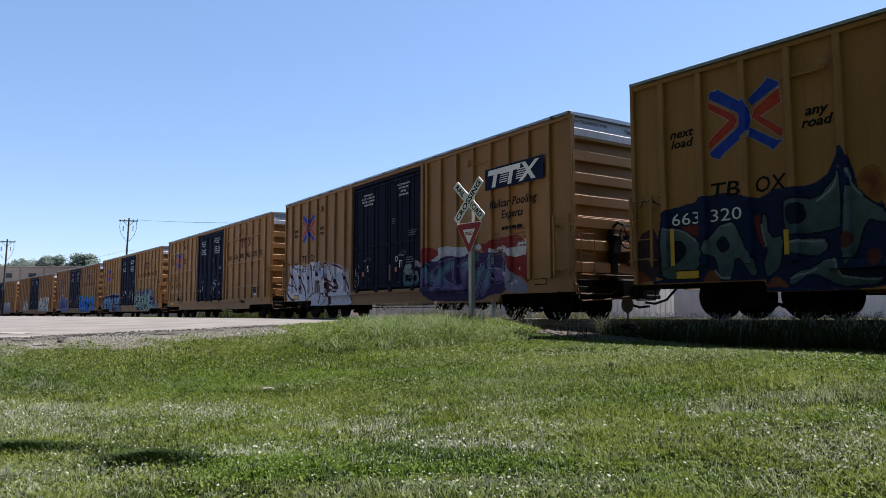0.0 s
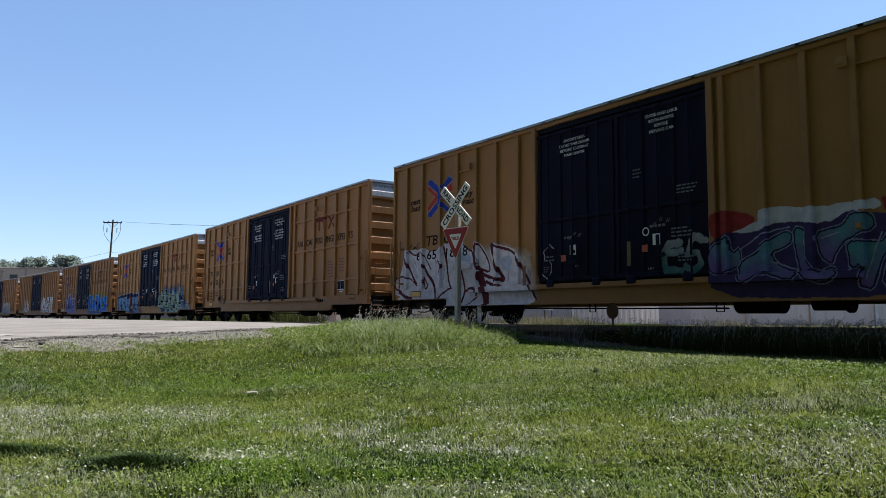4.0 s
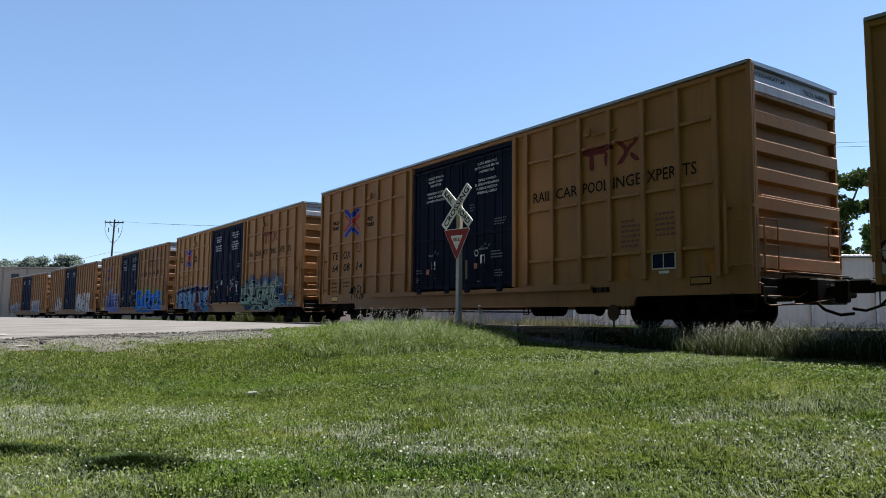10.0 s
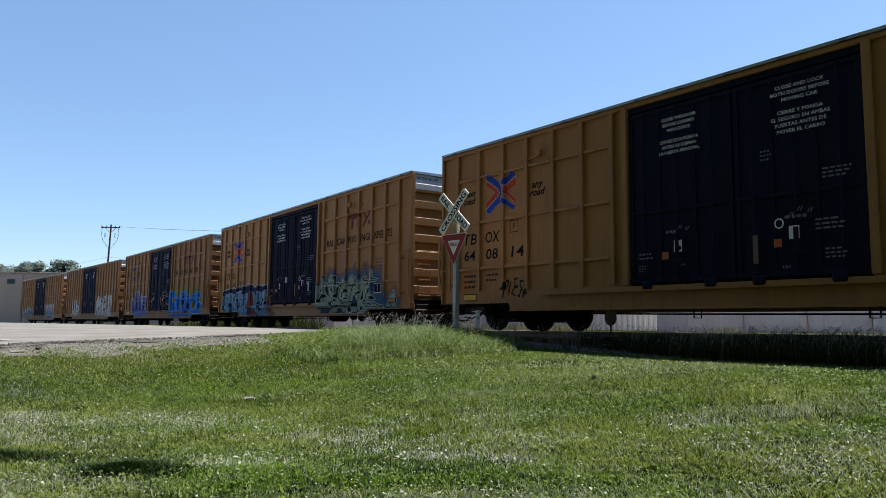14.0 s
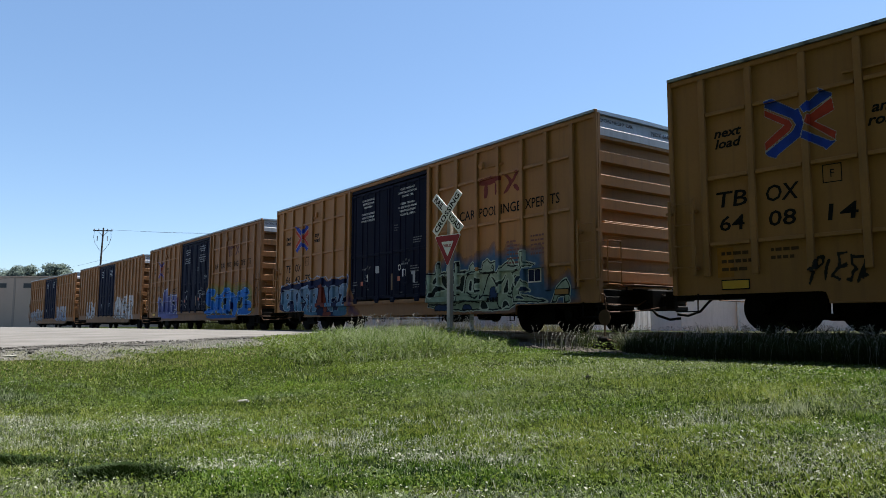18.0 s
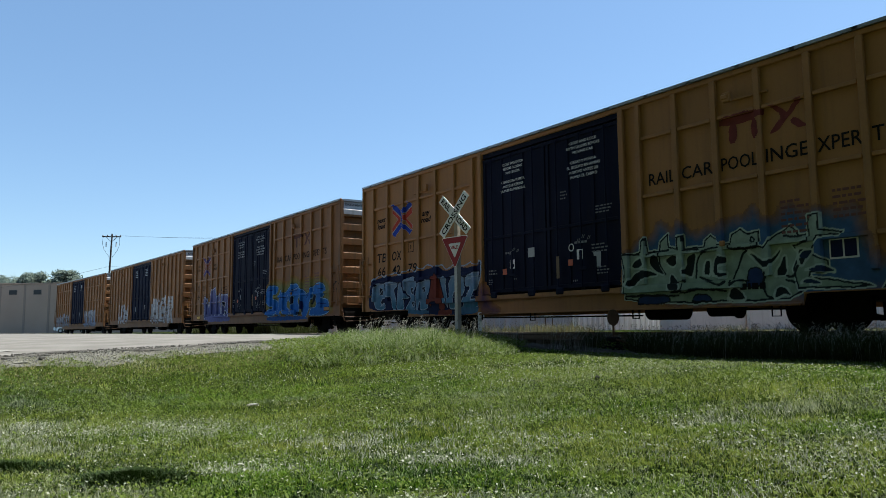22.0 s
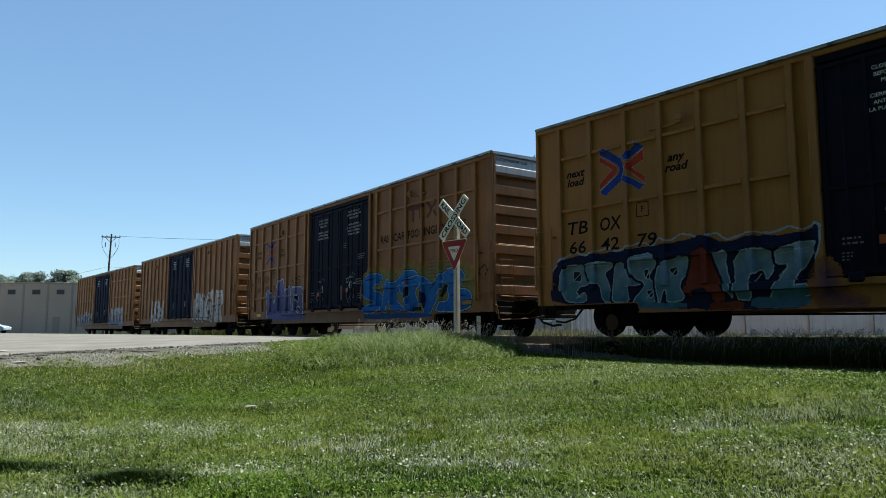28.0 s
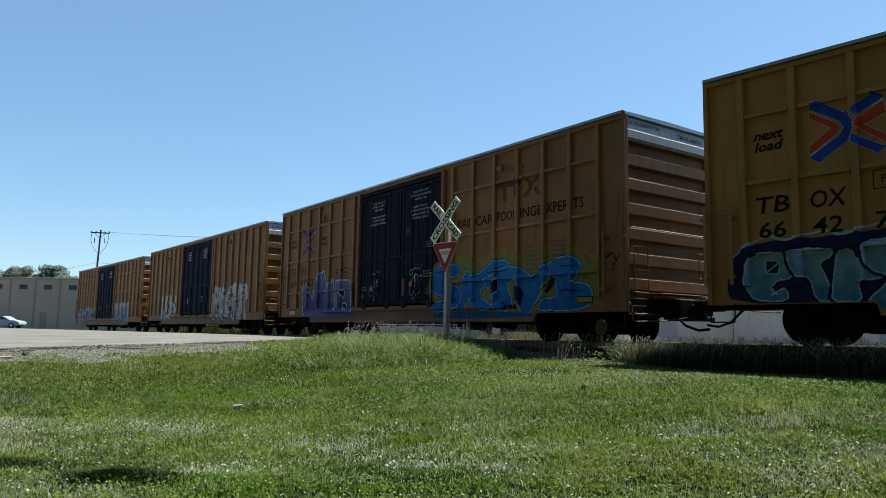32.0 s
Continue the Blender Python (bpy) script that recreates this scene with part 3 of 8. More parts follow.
    put("end_ladder", "end_ladder", lambda: tubes([(9.27, -1.30, 1.98), (9.36, -1.30, 1.98), (9.36, -1.30, 1.06), (9.27, -1.30, 1.06)], [(9.27, -0.86, 1.98), (9.36, -0.86, 1.98), (9.36, -0.86, 1.06), (9.27, -0.86, 1.06)],
                                                  *[[(9.36, -1.30, z), (9.36, -0.86, z)] for z in (1.98, 1.52, 1.06)], r=0.016), post, car, at=pose(0.08, 0, 0))
    put("end_ladder", "end_ladder_far", lambda: tubes([(9.27, 0.95, 1.98), (9.36, 0.95, 1.98), (9.36, 0.95, 1.4)], [(9.27, 1.40, 1.98), (9.36, 1.40, 1.98), (9.36, 1.40, 1.2)],
                                                      *[[(9.36, 0.95, z), (9.36, 1.40, z)] for z in (1.98, 1.45)], r=0.016), post, car, at=pose(0.08, 0, 0))
    put("grab_rail", "end_grab", lambda: tubes([(9.27, -1.40, 2.37), (9.38, -1.40, 2.37), (9.38, 1.40, 2.37), (9.27, 1.40, 2.37)], r=0.014), post, car, at=pose(0.08, 0, 0))
    put("cut_lever", "cut_lever", lambda: tubes([(9.30, -1.52, 0.86), (9.44, -1.52, 0.82), (9.44, -1.46, 0.50), (9.50, -1.40, 0.46), (9.70, -0.6, 0.50), (9.95, -0.30, 0.56)], r=0.017), M["rusty"], car, "rusty uncoupling rod", at=pose(0.08, 0, 0))
    put("draft_gear", "draft_gear", lambda: boxes((9.40, 9.80, -0.34, 0.34, 0.50, 0.96), (9.78, 9.92, -0.42, 0.42, 0.55, 0.95), (10.12, 10.36, -0.22, -0.05, 0.52, 0.92), (10.2, 10.34, -0.10, 0.10, 0.86, 0.98), bevel=0.03), M["black"], car)
    for s in (-1, 1):
        x = s * 9.15
        put("side_ladder", "side_ladder", make_side_ladder, yellow, car, at=pose(x, 0, 0))
        put("sill_step", "sill_step", lambda: tubes([(-0.24, -1.56, 0.68), (-0.24, -1.58, 0.36), (0.24, -1.58, 0.36), (0.24, -1.56, 0.68)], r=0.016), M["black"], car, at=pose(x, 0, 0))
        truck(car, s * 7.05)
    # doors
    for a, b in ((DOOR0 + 0.01, DOOR_MID - 0.012), (DOOR_MID + 0.012, DOOR1 - 0.01)):
        leaf = put("plug_door", "plug_door%.1f" % a, lambda: make_leaf(a, b), navy, car, "dark navy steel plug door with lock rods")
        for f in (0.17, 0.5, 0.83):
            x = lerp(a, b, f)
            put("lock_rod", "lock_rod", lambda: tubes([(0, -1.60, 0.98), (0, -1.60, 4.42)], r=0.022, seg=8), navy, leaf, at=pose(x, 0, 0))
        for f in (0.2, 0.8):
            put("door_roller", "door_roller", lambda: boxes((-0.13, 0.13, -1.66, -1.57, 0.86, 1.02), bevel=0.03), navy, leaf, at=pose(lerp(a, b, f), 0, 0))
        put("door_handle", "door_handle", lambda: boxes((-0.05, 0.05, -1.64, -1.60, 1.42, 1.80), (-0.16, 0.16, -1.63, -1.60, 1.36, 1.44), bevel=0.012), navy, leaf, at=pose(lerp(a, b, 0.5), 0, 0))
    # under the floor
    put("centre_sill", "centre_sill", lambda: boxes((-9.3, 9.3, -0.28, 0.28, 0.62, 0.98), (-9.15, 9.15, -1.5, 1.5, 0.98, 1.04), *[(x - 0.06, x + 0.06, -1.5, 1.5, 0.62, 0.98) for x in (-5.4, -3.4, -1.2, 1.2, 3.4, 5.4)]), M["black"], car)
    put("air_reservoir", "air_reservoir", lambda: disc(bmesh.new(), (0, 0, 0), (1, 0, 0), 0.21, 0.95, 18), M["black"], car, at=pose(3.1, -0.9, 0.47))
    put("brake_cylinder", "brake_cylinder", lambda: disc(disc(bmesh.new(), (0, 0, 0), (1, 0, 0), 0.15, 0.6, 16), (0.35, 0, 0), (1, 0, 0), 0.19, 0.08, 16), M["black"], car, at=pose(4.4, -0.8, 0.46))
    put("brake_rod", "brake_rod", lambda: tubes([(-6.2, -0.9, 0.42), (-2.0, -0.9, 0.38), (2.4, -0.9, 0.36)], [(4.8, -0.8, 0.44), (6.2, -0.8, 0.42)], r=0.018), M["black"], car)
    for x in (-5.2, -1.3, 2.2, 5.6):
        put("rod_hanger", "rod_hanger", lambda: tubes([(-0.09, -0.9, 0.62), (-0.09, -0.9, 0.30), (0.09, -0.9, 0.30), (0.09, -0.9, 0.62)], r=0.016), M["black"], car, at=pose(x, 0, 0))
    # latches and small fittings
    put("door_latch", "door_latch", make_latch, yellow, car, at=pose(-5.26, 0, 4.15))
    put("door_latch", "door_latch_turned", lambda: mirrored(make_latch()), yellow, car, at=pose(5.26 if grid else 5.17, 0, 4.22))
    put("lug", "lug", lambda: boxes((-0.05, 0.05, -1.66, -1.60, -0.05, 0.05), bevel=0.012), yellow, car, at=pose(5.0 if grid else 5.32, 0, 1.60))
    return car

CARS, DRIVES = [], []
LOOKS = [
    (-2, "yellow", "navy", False, "yellow ribbed boxcar with dark teal graffiti and blue red cross arrows"),
    (-1, "yellow_new", "navy", False, "yellow ribbed boxcar with white and purple graffiti, navy doors"),
    (0, "yellow", "navy", True, "clean yellow boxcar with panelled sides and navy doors"),
    (1, "yellow", "navy", True, "yellow panelled boxcar with pale green and blue graffiti"),
    (2, "yellow_old", "navy_old", True, "weathered yellow boxcar with bright blue graffiti, navy doors"),
    (3, "yellow_old", "navy_old", False, "rusty yellow ribbed boxcar with white graffiti blocks"),
    (4, "yellow_old", "navy_old", True, "faded yellow boxcar, last of the train"),
]
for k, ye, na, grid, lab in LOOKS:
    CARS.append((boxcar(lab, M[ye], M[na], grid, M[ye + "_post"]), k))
CAR = {k: c for c, k in CARS}
brake_end(CAR[-1], M["yellow_new"])
brake_end(CAR[3], M["yellow_old"])


# ---- painted marks ----
def glyph(shape, x, z, h, material, car, y=-1.540, lean=0.0, wide=0.95):
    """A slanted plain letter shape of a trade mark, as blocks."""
    w, t = h * wide, h * 0.30
    k = lambda pts: [(x + u + lean * v, z + v) for u, v in pts]
    if shape == "t":
        decal("logo_shape", k([(0, h), (w, h), (w, h - t), (w / 2 + t * 0.6, h - t), (w / 2 + t * 0.6, 0), (w / 2 - t * 0.6, 0), (w / 2 - t * 0.6, h - t), (0, h - t)][::-1]), material, car, y)
    else:
        decal("logo_shape", k([(0, 0), (t * 1.2, 0), (w, h), (w - t * 1.2, h)][::-1]), material, car, y)
        decal("logo_shape", k([(0, h), (t * 1.2, h), (w, 0), (w - t * 1.2, 0)]), material, car, y - 0.004)


M["teal_dark"] = mat("label_navy", (0.012, 0.017, 0.05), 0.8, vary=0.1, bump=0, spec=0.08)
M["grey_text"] = mat("grey_lettering", (0.34, 0.36, 0.38), 0.6, vary=0.1, bump=0)
M["ink_faded"] = mat("faded_lettering", (0.085, 0.045, 0.02), 0.8, vary=0.3, bump=0, spec=0.1)
M["dim_text"] = mat("worn_white_print", (0.15, 0.16, 0.18), 0.6, vary=0.2, bump=0)
M["dull_tag"] = mat("dull_tan_reflector", (0.16, 0.11, 0.06), 0.7, vary=0.2, bump=0)
M["spray_white"] = mat("sprayed_over_white", (0.55, 0.54, 0.60), 0.7, vary=0.2, scale=4, bump=0.05, spec=0.15)
M["dull_orange"] = mat("dull_orange_reflector", (0.22, 0.085, 0.015), 0.6, vary=0.15, bump=0)
M["orange_tag"] = mat("orange_tag", (0.45, 0.09, 0.03), 0.5, vary=0.1, bump=0)


def small_print(car, x, z, w, h, n, material, y=-1.540, ragged=True):
    """Rows of print too small to read, as bars."""
    bm = bmesh.new()
    rnd = random.Random(int((x + 20) * 100 + z * 10))
    for i in range(n):
        zz = z + h * (n - 1 - i) / n
        xx = x
        while xx < x + w * (rnd.uniform(0.7, 1) if ragged else 1):
            l = rnd.uniform(0.06, 0.16) * w / 0.6
            box(bm, xx, min(xx + l, x + w), y - 0.002, y, zz, zz + h / n * 0.42)
            xx += l + 0.03
    return tagged(part("small_print", bm, material, car), kind="stuff")


def common_marks(car, grid, mark, number, fresh=True, x_ok=True, spaced=("TB", "OX"), number_text=True, left_label=True):
    ink = M["ink"] if fresh else M["ink_faded"]
    # left part
    lettering("next\nload", 0.17, -8.21, 3.47, ink, car, shear=0.25, width=0.56, label="black slogan lettering", bold=0.006)
    lettering("any\nroad", 0.17, -5.46, 3.38, ink, car, shear=0.25, width=0.56, bold=0.006)
    cols = (-8.18, -7.22, -6.24) if grid else (-7.28, -6.36, -5.46)
    lettering(spaced[0], 0.29, cols[0], 2.20, ink, car, shear=0.12, width=0.62, bold=0.004)
    lettering(spaced[1], 0.29, cols[1], 2.20, ink, car, shear=0.12, width=0.60, bold=0.004)
    if number_text and grid:
        for i, two in enumerate((number[:2], number[2:4], number[4:])):
            lettering(two, 0.27, cols[i], 1.78, ink, car, shear=0.08, width=0.50, bold=0.004)
    elif number_text:
        for two, x in ((number[0], -8.0), (number[1:3], -7.28), (number[3:5], -6.36), (number[5], -5.6)):
            lettering(two, 0.27, x, 1.80, ink, car, shear=0.08, width=0.25 * len(two), bold=0.004)
    if grid:
        part("stencil_frame", boxes((-6.48, -6.16, -1.536, -1.532, 2.38, 2.395), (-6.48, -6.16, -1.536, -1.532, 2.665, 2.68), (-6.48, -6.465, -1.536, -1.532, 2.396, 2.664), (-6.175, -6.16, -1.536, -1.532, 2.396, 2.664)), M["ink"], car)
        lettering("F", 0.13, -6.32, 2.47, M["ink"], car)
    # yellow label and data plates
    if left_label:
        decal("warning_label", rect(-8.42, -7.86, 0.73, 0.91), M["ink"], car, -1.540, 0.002)
        decal("warning_label", rect(-8.40, -7.88, 0.75, 0.89), M["decal_yellow"], car, -1.546, 0.002, "yellow warning label with black border")
    decal("warning_label", rect(7.95, 8.44, 0.85, 1.00), M["ink"], car, -1.540, 0.002)
    decal("warning_label", rect(7.97, 8.42, 0.87, 0.98), M["decal_tan"], car, -1.546, 0.002, "dull tan warning label with black border")
    # end field: readable words, turned to face along the track
    for body, h, yy, zz, w in (("EXCESS HEIGHT CAR", 0.085, -0.80, 4.56, 1.12), (mark + " " + number, 0.11, 0.85, 4.50, 0.92)):
        ob = lettering(body, h, 0, 0, M["ink"], car, width=w, whole=True)
        ob.matrix_basis = pose(END + 0.098 - (zz - 4.455) * 0.1455, yy, zz, 81.7, 0, 90)
    # doors
    white = M["ink_white"] if fresh else M["grey_text"]
    if grid:
        t1, t2 = "CLOSE THIS DOOR\nBEFORE CLOSING\nMAIN DOOR\n\nCIERRE ESTA PUERTA\nANTES DE CERRAR\nLA PUERTA PRINCIPAL", "CLOSE AND LOCK\nBOTH DOORS BEFORE\nMOVING CAR\n\nCIERRE Y PONGA\nEL SEGURO EN AMBAS\nPUERTAS ANTES DE\nMOVER EL CARRO"
        w1, w2, z1_ = 0.98, 1.08, 4.13
    else:
        t1, t2 = "-IMPORTANT-\nCLOSE THIS DOOR\nBEFORE CLOSING\nMAIN DOOR", "CLOSE AND LOCK\nBOTH DOORS\nBEFORE\nMOVING CAR"
        w1, w2, z1_ = 1.0, 0.85, 4.12
    lettering(t1, 0.066, -1.15, z1_, white, car, y=-1.626, width=w1, label="white door lettering", space=1.22)
    lettering(t2, 0.066, 1.40, z1_ + 0.05, white, car, y=-1.626, width=w2, label="white door lettering", space=1.22)
    for x, z, w, h, n in ((-2.2, 1.45, 0.34, 0.16, 2), (-2.22, 1.20, 0.2, 0.16, 3), (-1.15, 1.28, 0.14, 0.08, 1), (0.62, 3.0, 0.22, 0.22, 3), (1.75, 2.55, 0.5, 0.2, 3), (1.6, 1.72, 0.52, 0.22, 3), (1.75, 1.25, 0.36, 0.2, 3), (0.98, 1.12, 0.16, 0.1, 1), (-1.5, 1.92, 0.3, 0.12, 1), (1.05, 1.95, 0.4, 0.12, 1)):
        small_print(car, x, z, w, h, n, M["dim_text"], y=-1.626)
    for x, z in ((-1.36, 1.90), (-1.22, 1.98), (-1.06, 1.94), (1.12, 1.98), (1.28, 2.06), (1.46, 2.02)):
        for d in (0.0, 0.05):
            decal("arrow_mark", [(x + d, z), (x + d + 0.02, z), (x + d + 0.065, z + 0.075), (x + d + 0.05, z + 0.075)], M["dim_text"], car, -1.626, 0.002)
    for x, z in ((-1.32, 1.55), (1.12, 1.60)):
        decal("door_placard", rect(x, x + 0.19, z, z + 0.22), white, car, -1.624, 0.003, "white placard on the door")
        decal("door_placard", rect(x + 0.08, x + 0.17, z + 0.03, z + 0.11), M["navy"], car, -1.628, 0.002)
    decal("door_tag", rect(-1.62, -1.46, 1.42, 1.56), M["orange_tag"], car, -1.624, 0.003)
    decal("door_tag", rect(0.83, 0.98, 1.48, 1.62), M["orange_tag"], car, -1.624, 0.003)
    decal("reflector", rect(0.42, 0.52, 1.22, 1.72), M["dull_tag"], car, -1.624, 0.004, "dull tan upright reflector")
    ring = bmesh.new()
    for i in range(16):
        a0, a1 = i * math.tau / 16, (i + 1) * math.tau / 16
        ring.faces.new([ring.verts.new((0.94 + r * math.cos(a), -1.626, 1.88 + r * math.sin(a))) for r, a in ((0.065, a0), (0.09, a0), (0.09, a1), (0.065, a1))])
    part("round_stencil", ring, white, car)
    # small consolidated stencil
    small_print(car, 6.17, 1.66, 0.52, 0.62, 6, M["ghost_red"])
    small_print(car, 7.11, 1.82, 0.54, 0.52, 5, M["ghost_red"])


def grid_right(car, plate=True, wide=True):
    """Ghosted mark and slogan on the panelled cars."""
    for body, x, w in (("RAIL", 3.57, 0.68), ("CAR", 4.44, 0.74), ("POOL", 5.39, 0.78), ("INGE", 6.34, 0.80), ("XPER", 7.29, 0.76), ("TS", 8.0, 0.34)):
        lettering(body, 0.25, x, 2.92, M["ink"], car, width=w, y=-1.540, bold=0.002)
    if plate:
        x1 = 7.62 if wide else 7.49
        decal("data_plate", rect(7.00, x1, 1.17, 1.50), M["ink_white"], car, -1.541, 0.003, "navy data plate with white border")
        xm = (7.0 + x1) / 2
        for r_ in (rect(7.03, xm - 0.015, 1.20, 1.47), rect(xm + 0.015, x1 - 0.03, 1.20, 1.47)):
            decal("plate_field", r_, M["teal_dark"], car, -1.549, 0.003)
        if wide:
            decal("sticker", rect(7.18, 7.44, 1.09, 1.14), M["ink_white"], car, -1.541, 0.002)
        for x0, x1, z0, z1 in ((8.30, 8.55, 1.06, 1.48), (6.12, 6.38, 0.98, 1.47)):
            decal("touch_up_patch", rect(x0, x1, z0, z1), M["patch_orange"], car, -1.5335, 0.002, "orange-yellow touch-up paint patch")
    small_print(car, 5.28, 0.76, 0.52, 0.26, 1, M["ink"], ragged=False)


common_marks(CAR[-2], False, "TBOX", "663320", number_text=False)
decal("number_patch", rect(-8.56, -6.88, 1.72, 2.06), M["teal_dark"], CAR[-2], -1.5335, 0.002, "dark number patch")
for i, two in enumerate(("663", "320")):
    lettering(two, 0.24, (-8.14, -7.26)[i], 1.77, M["ink_white"], CAR[-2], width=0.66, y=-1.545)
for x, z0, z1 in ((-8.44, 1.0, 1.70), (-6.05, 1.08, 1.5)):
    decal("reflector", rect(x - 0.03, x + 0.06, z0, z1), M["decal_yellow"], CAR[-2], -1.622, 0.004, "yellow upright reflector")
common_marks(CAR[-1], False, "TBOX", "665188")
decal("logo_panel", [(5.98, 3.36), (8.46, 3.36), (8.46, 3.92), (5.98, 3.92)], M["teal_dark"], CAR[-1], -1.619, 0.004, "navy panel with white slanted letter shapes")
for s_, x in (("t", 6.02), ("t", 6.72), ("x", 7.46)):
    glyph(s_, x, 3.41, 0.46, M["ink_white"], CAR[-1], y=-1.626, lean=0.3, wide=1.55)
for i in range(5):
    for x0, x1 in ((6.62, 6.98), (7.34, 7.78)):
        z = 3.49 + i * 0.055
        decal("logo_stripe", rect(x0 + 0.3 * (z - 3.41), x1 + 0.3 * (z - 3.41), z, z + 0.024), M["ink_white"], CAR[-1], -1.634, 0.002)
for body, x, w, z in (("Railcar Pooling", 7.16, 2.02, 2.87), ("Experts", 7.16, 0.92, 2.57)):
    lettering(body, 0.21, x, z, M["ink"], CAR[-1], shear=0.2, width=w, bold=0.005, y=-1.619)
small_print(CAR[-1], 6.72, 2.27, 0.9, 0.2, 1, M["ink"], y=-1.619, ragged=False)
for k, num in ((0, "640814"), (1, "664279"), (2, "640731")):
    common_marks(CAR[k], True, "TBOX", num, fresh=(k < 2), left_label=(k != 1))
    grid_right(CAR[k], k < 2, k == 0)
decal("door_placard", rect(-0.60, -0.36, 1.78, 2.00), M["grey_text"], CAR[1], -1.624, 0.003, "plain pale square placard")
decal("torn_sticker", [(1.74, 1.40), (1.86, 1.38), (1.88, 1.72), (1.64, 1.74), (1.66, 1.64), (1.74, 1.63)], M["grey_text"], CAR[1], -1.624, 0.003, "torn white sticker on the door")
for k in (3, 4):
    lettering("EXCESS HEIGHT CAR", 0.10, 0, 0, M["ink"], CAR[k], width=1.15, whole=True).matrix_basis = pose(END + 0.0885, -0.72, 4.52, 81.7, 0, 90)
    for x, z, n in ((-1.4, 3.75, 4), (1.15, 3.75, 5)):
        small_print(CAR[k], x, z, 0.6, 0.5, n, M["grey_text"], y=-1.626)
    for x, z in ((-1.32, 1.5), (1.12, 1.55)):
        decal("door_placard", rect(x, x + 0.19, z, z + 0.3), M["grey_text"], CAR[k], -1.624, 0.003, "pale placard on the door")

part("latch_plate", boxes((-6.02, -5.13, -1.66, -1.60, 1.42, 1.58), (-5.27, -5.13, -1.70, -1.655, 1.43, 1.57), (-6.04, -5.94, -1.68, -1.655, 1.44, 1.56), bevel=0.012), M["spray_white"], CAR[-1], "white-sprayed flat latch plate")
for x, z0, z1 in ((-5.88, 0.93, 1.40), (-2.99, 0.92, 1.38)):
    decal("reflector", rect(x, x + 0.12, z0, z1), M["dull_orange"], CAR[-1], -1.645, 0.004, "dull orange upright reflector")
# load stencils in touch-up yellow on the clean panelled car
decal("touch_up_patch", rect(-8.49, -8.16, 0.95, 1.48), M["patch_orange"], CAR[0], -1.5335, 0.002, "orange-yellow touch-up paint patch")
small_print(CAR[0], -8.40, 1.06, 0.60, 0.42, 3, M["ink_faded"])
small_print(CAR[0], -7.44, 1.22, 0.50, 0.26, 2, M["ink_faded"])

# ---- graffiti: a skin of paint that follows panels, posts and stiffeners ----
def paint_mat(name, rough=0.75):
    m = bpy.data.materials.new(name)
    m.use_nodes = True
    n, l = m.node_tree.nodes, m.node_tree.links
    b = n["Principled BSDF"]
    b.inputs["Roughness"].default_value, b.inputs["Specular IOR Level"].default_value = rough, 0.12
    at, co, no = n.new("ShaderNodeAttribute"), n.new("ShaderNodeTexCoord"), n.new("ShaderNodeTexNoise")
    at.attribute_name = "paint"
    no.inputs["Scale"].default_value, no.inputs["Detail"].default_value = 6, 6
    l.new(co.outputs["Object"], no.inputs["Vector"])
    hs, mr = n.new("ShaderNodeHueSaturation"), n.new("ShaderNodeMapRange")
    mr.inputs[1].default_value, mr.inputs[2].default_value, mr.inputs[3].default_value, mr.inputs[4].default_value = 0.3, 0.7, 0.78, 1.15
    l.new(no.outputs[0], mr.inputs[0])
    l.new(mr.outputs[0], hs.inputs["Value"])
    l.new(at.outputs["Color"], hs.inputs["Color"])
    l.new(hs.outputs[0], b.inputs["Base Color"])
    return m


M["spray"] = paint_mat("spray_paint")


def wob(x, z, f, seed):
    return (np.sin(x * f + seed) * np.cos(z * f * 1.3 + seed * 2.1) + 0.6 * np.sin(x * f * 2.7 + z * f * 1.7 + seed * 3.3) + 0.35 * np.cos(x * f * 5.9 - z * f * 4.3 + seed)) / 1.6


def dist_line(X, Z, pts):
    d = np.full(X.shape, 9.0)
    for (ax, az), (bx, bz) in zip(pts, pts[1:]):
        vx, vz = bx - ax, bz - az
        t = np.clip(((X - ax) * vx + (Z - az) * vz) / max(1e-9, vx * vx + vz * vz), 0, 1)
        d = np.minimum(d, np.hypot(X - ax - t * vx, Z - az - t * vz))
    return d


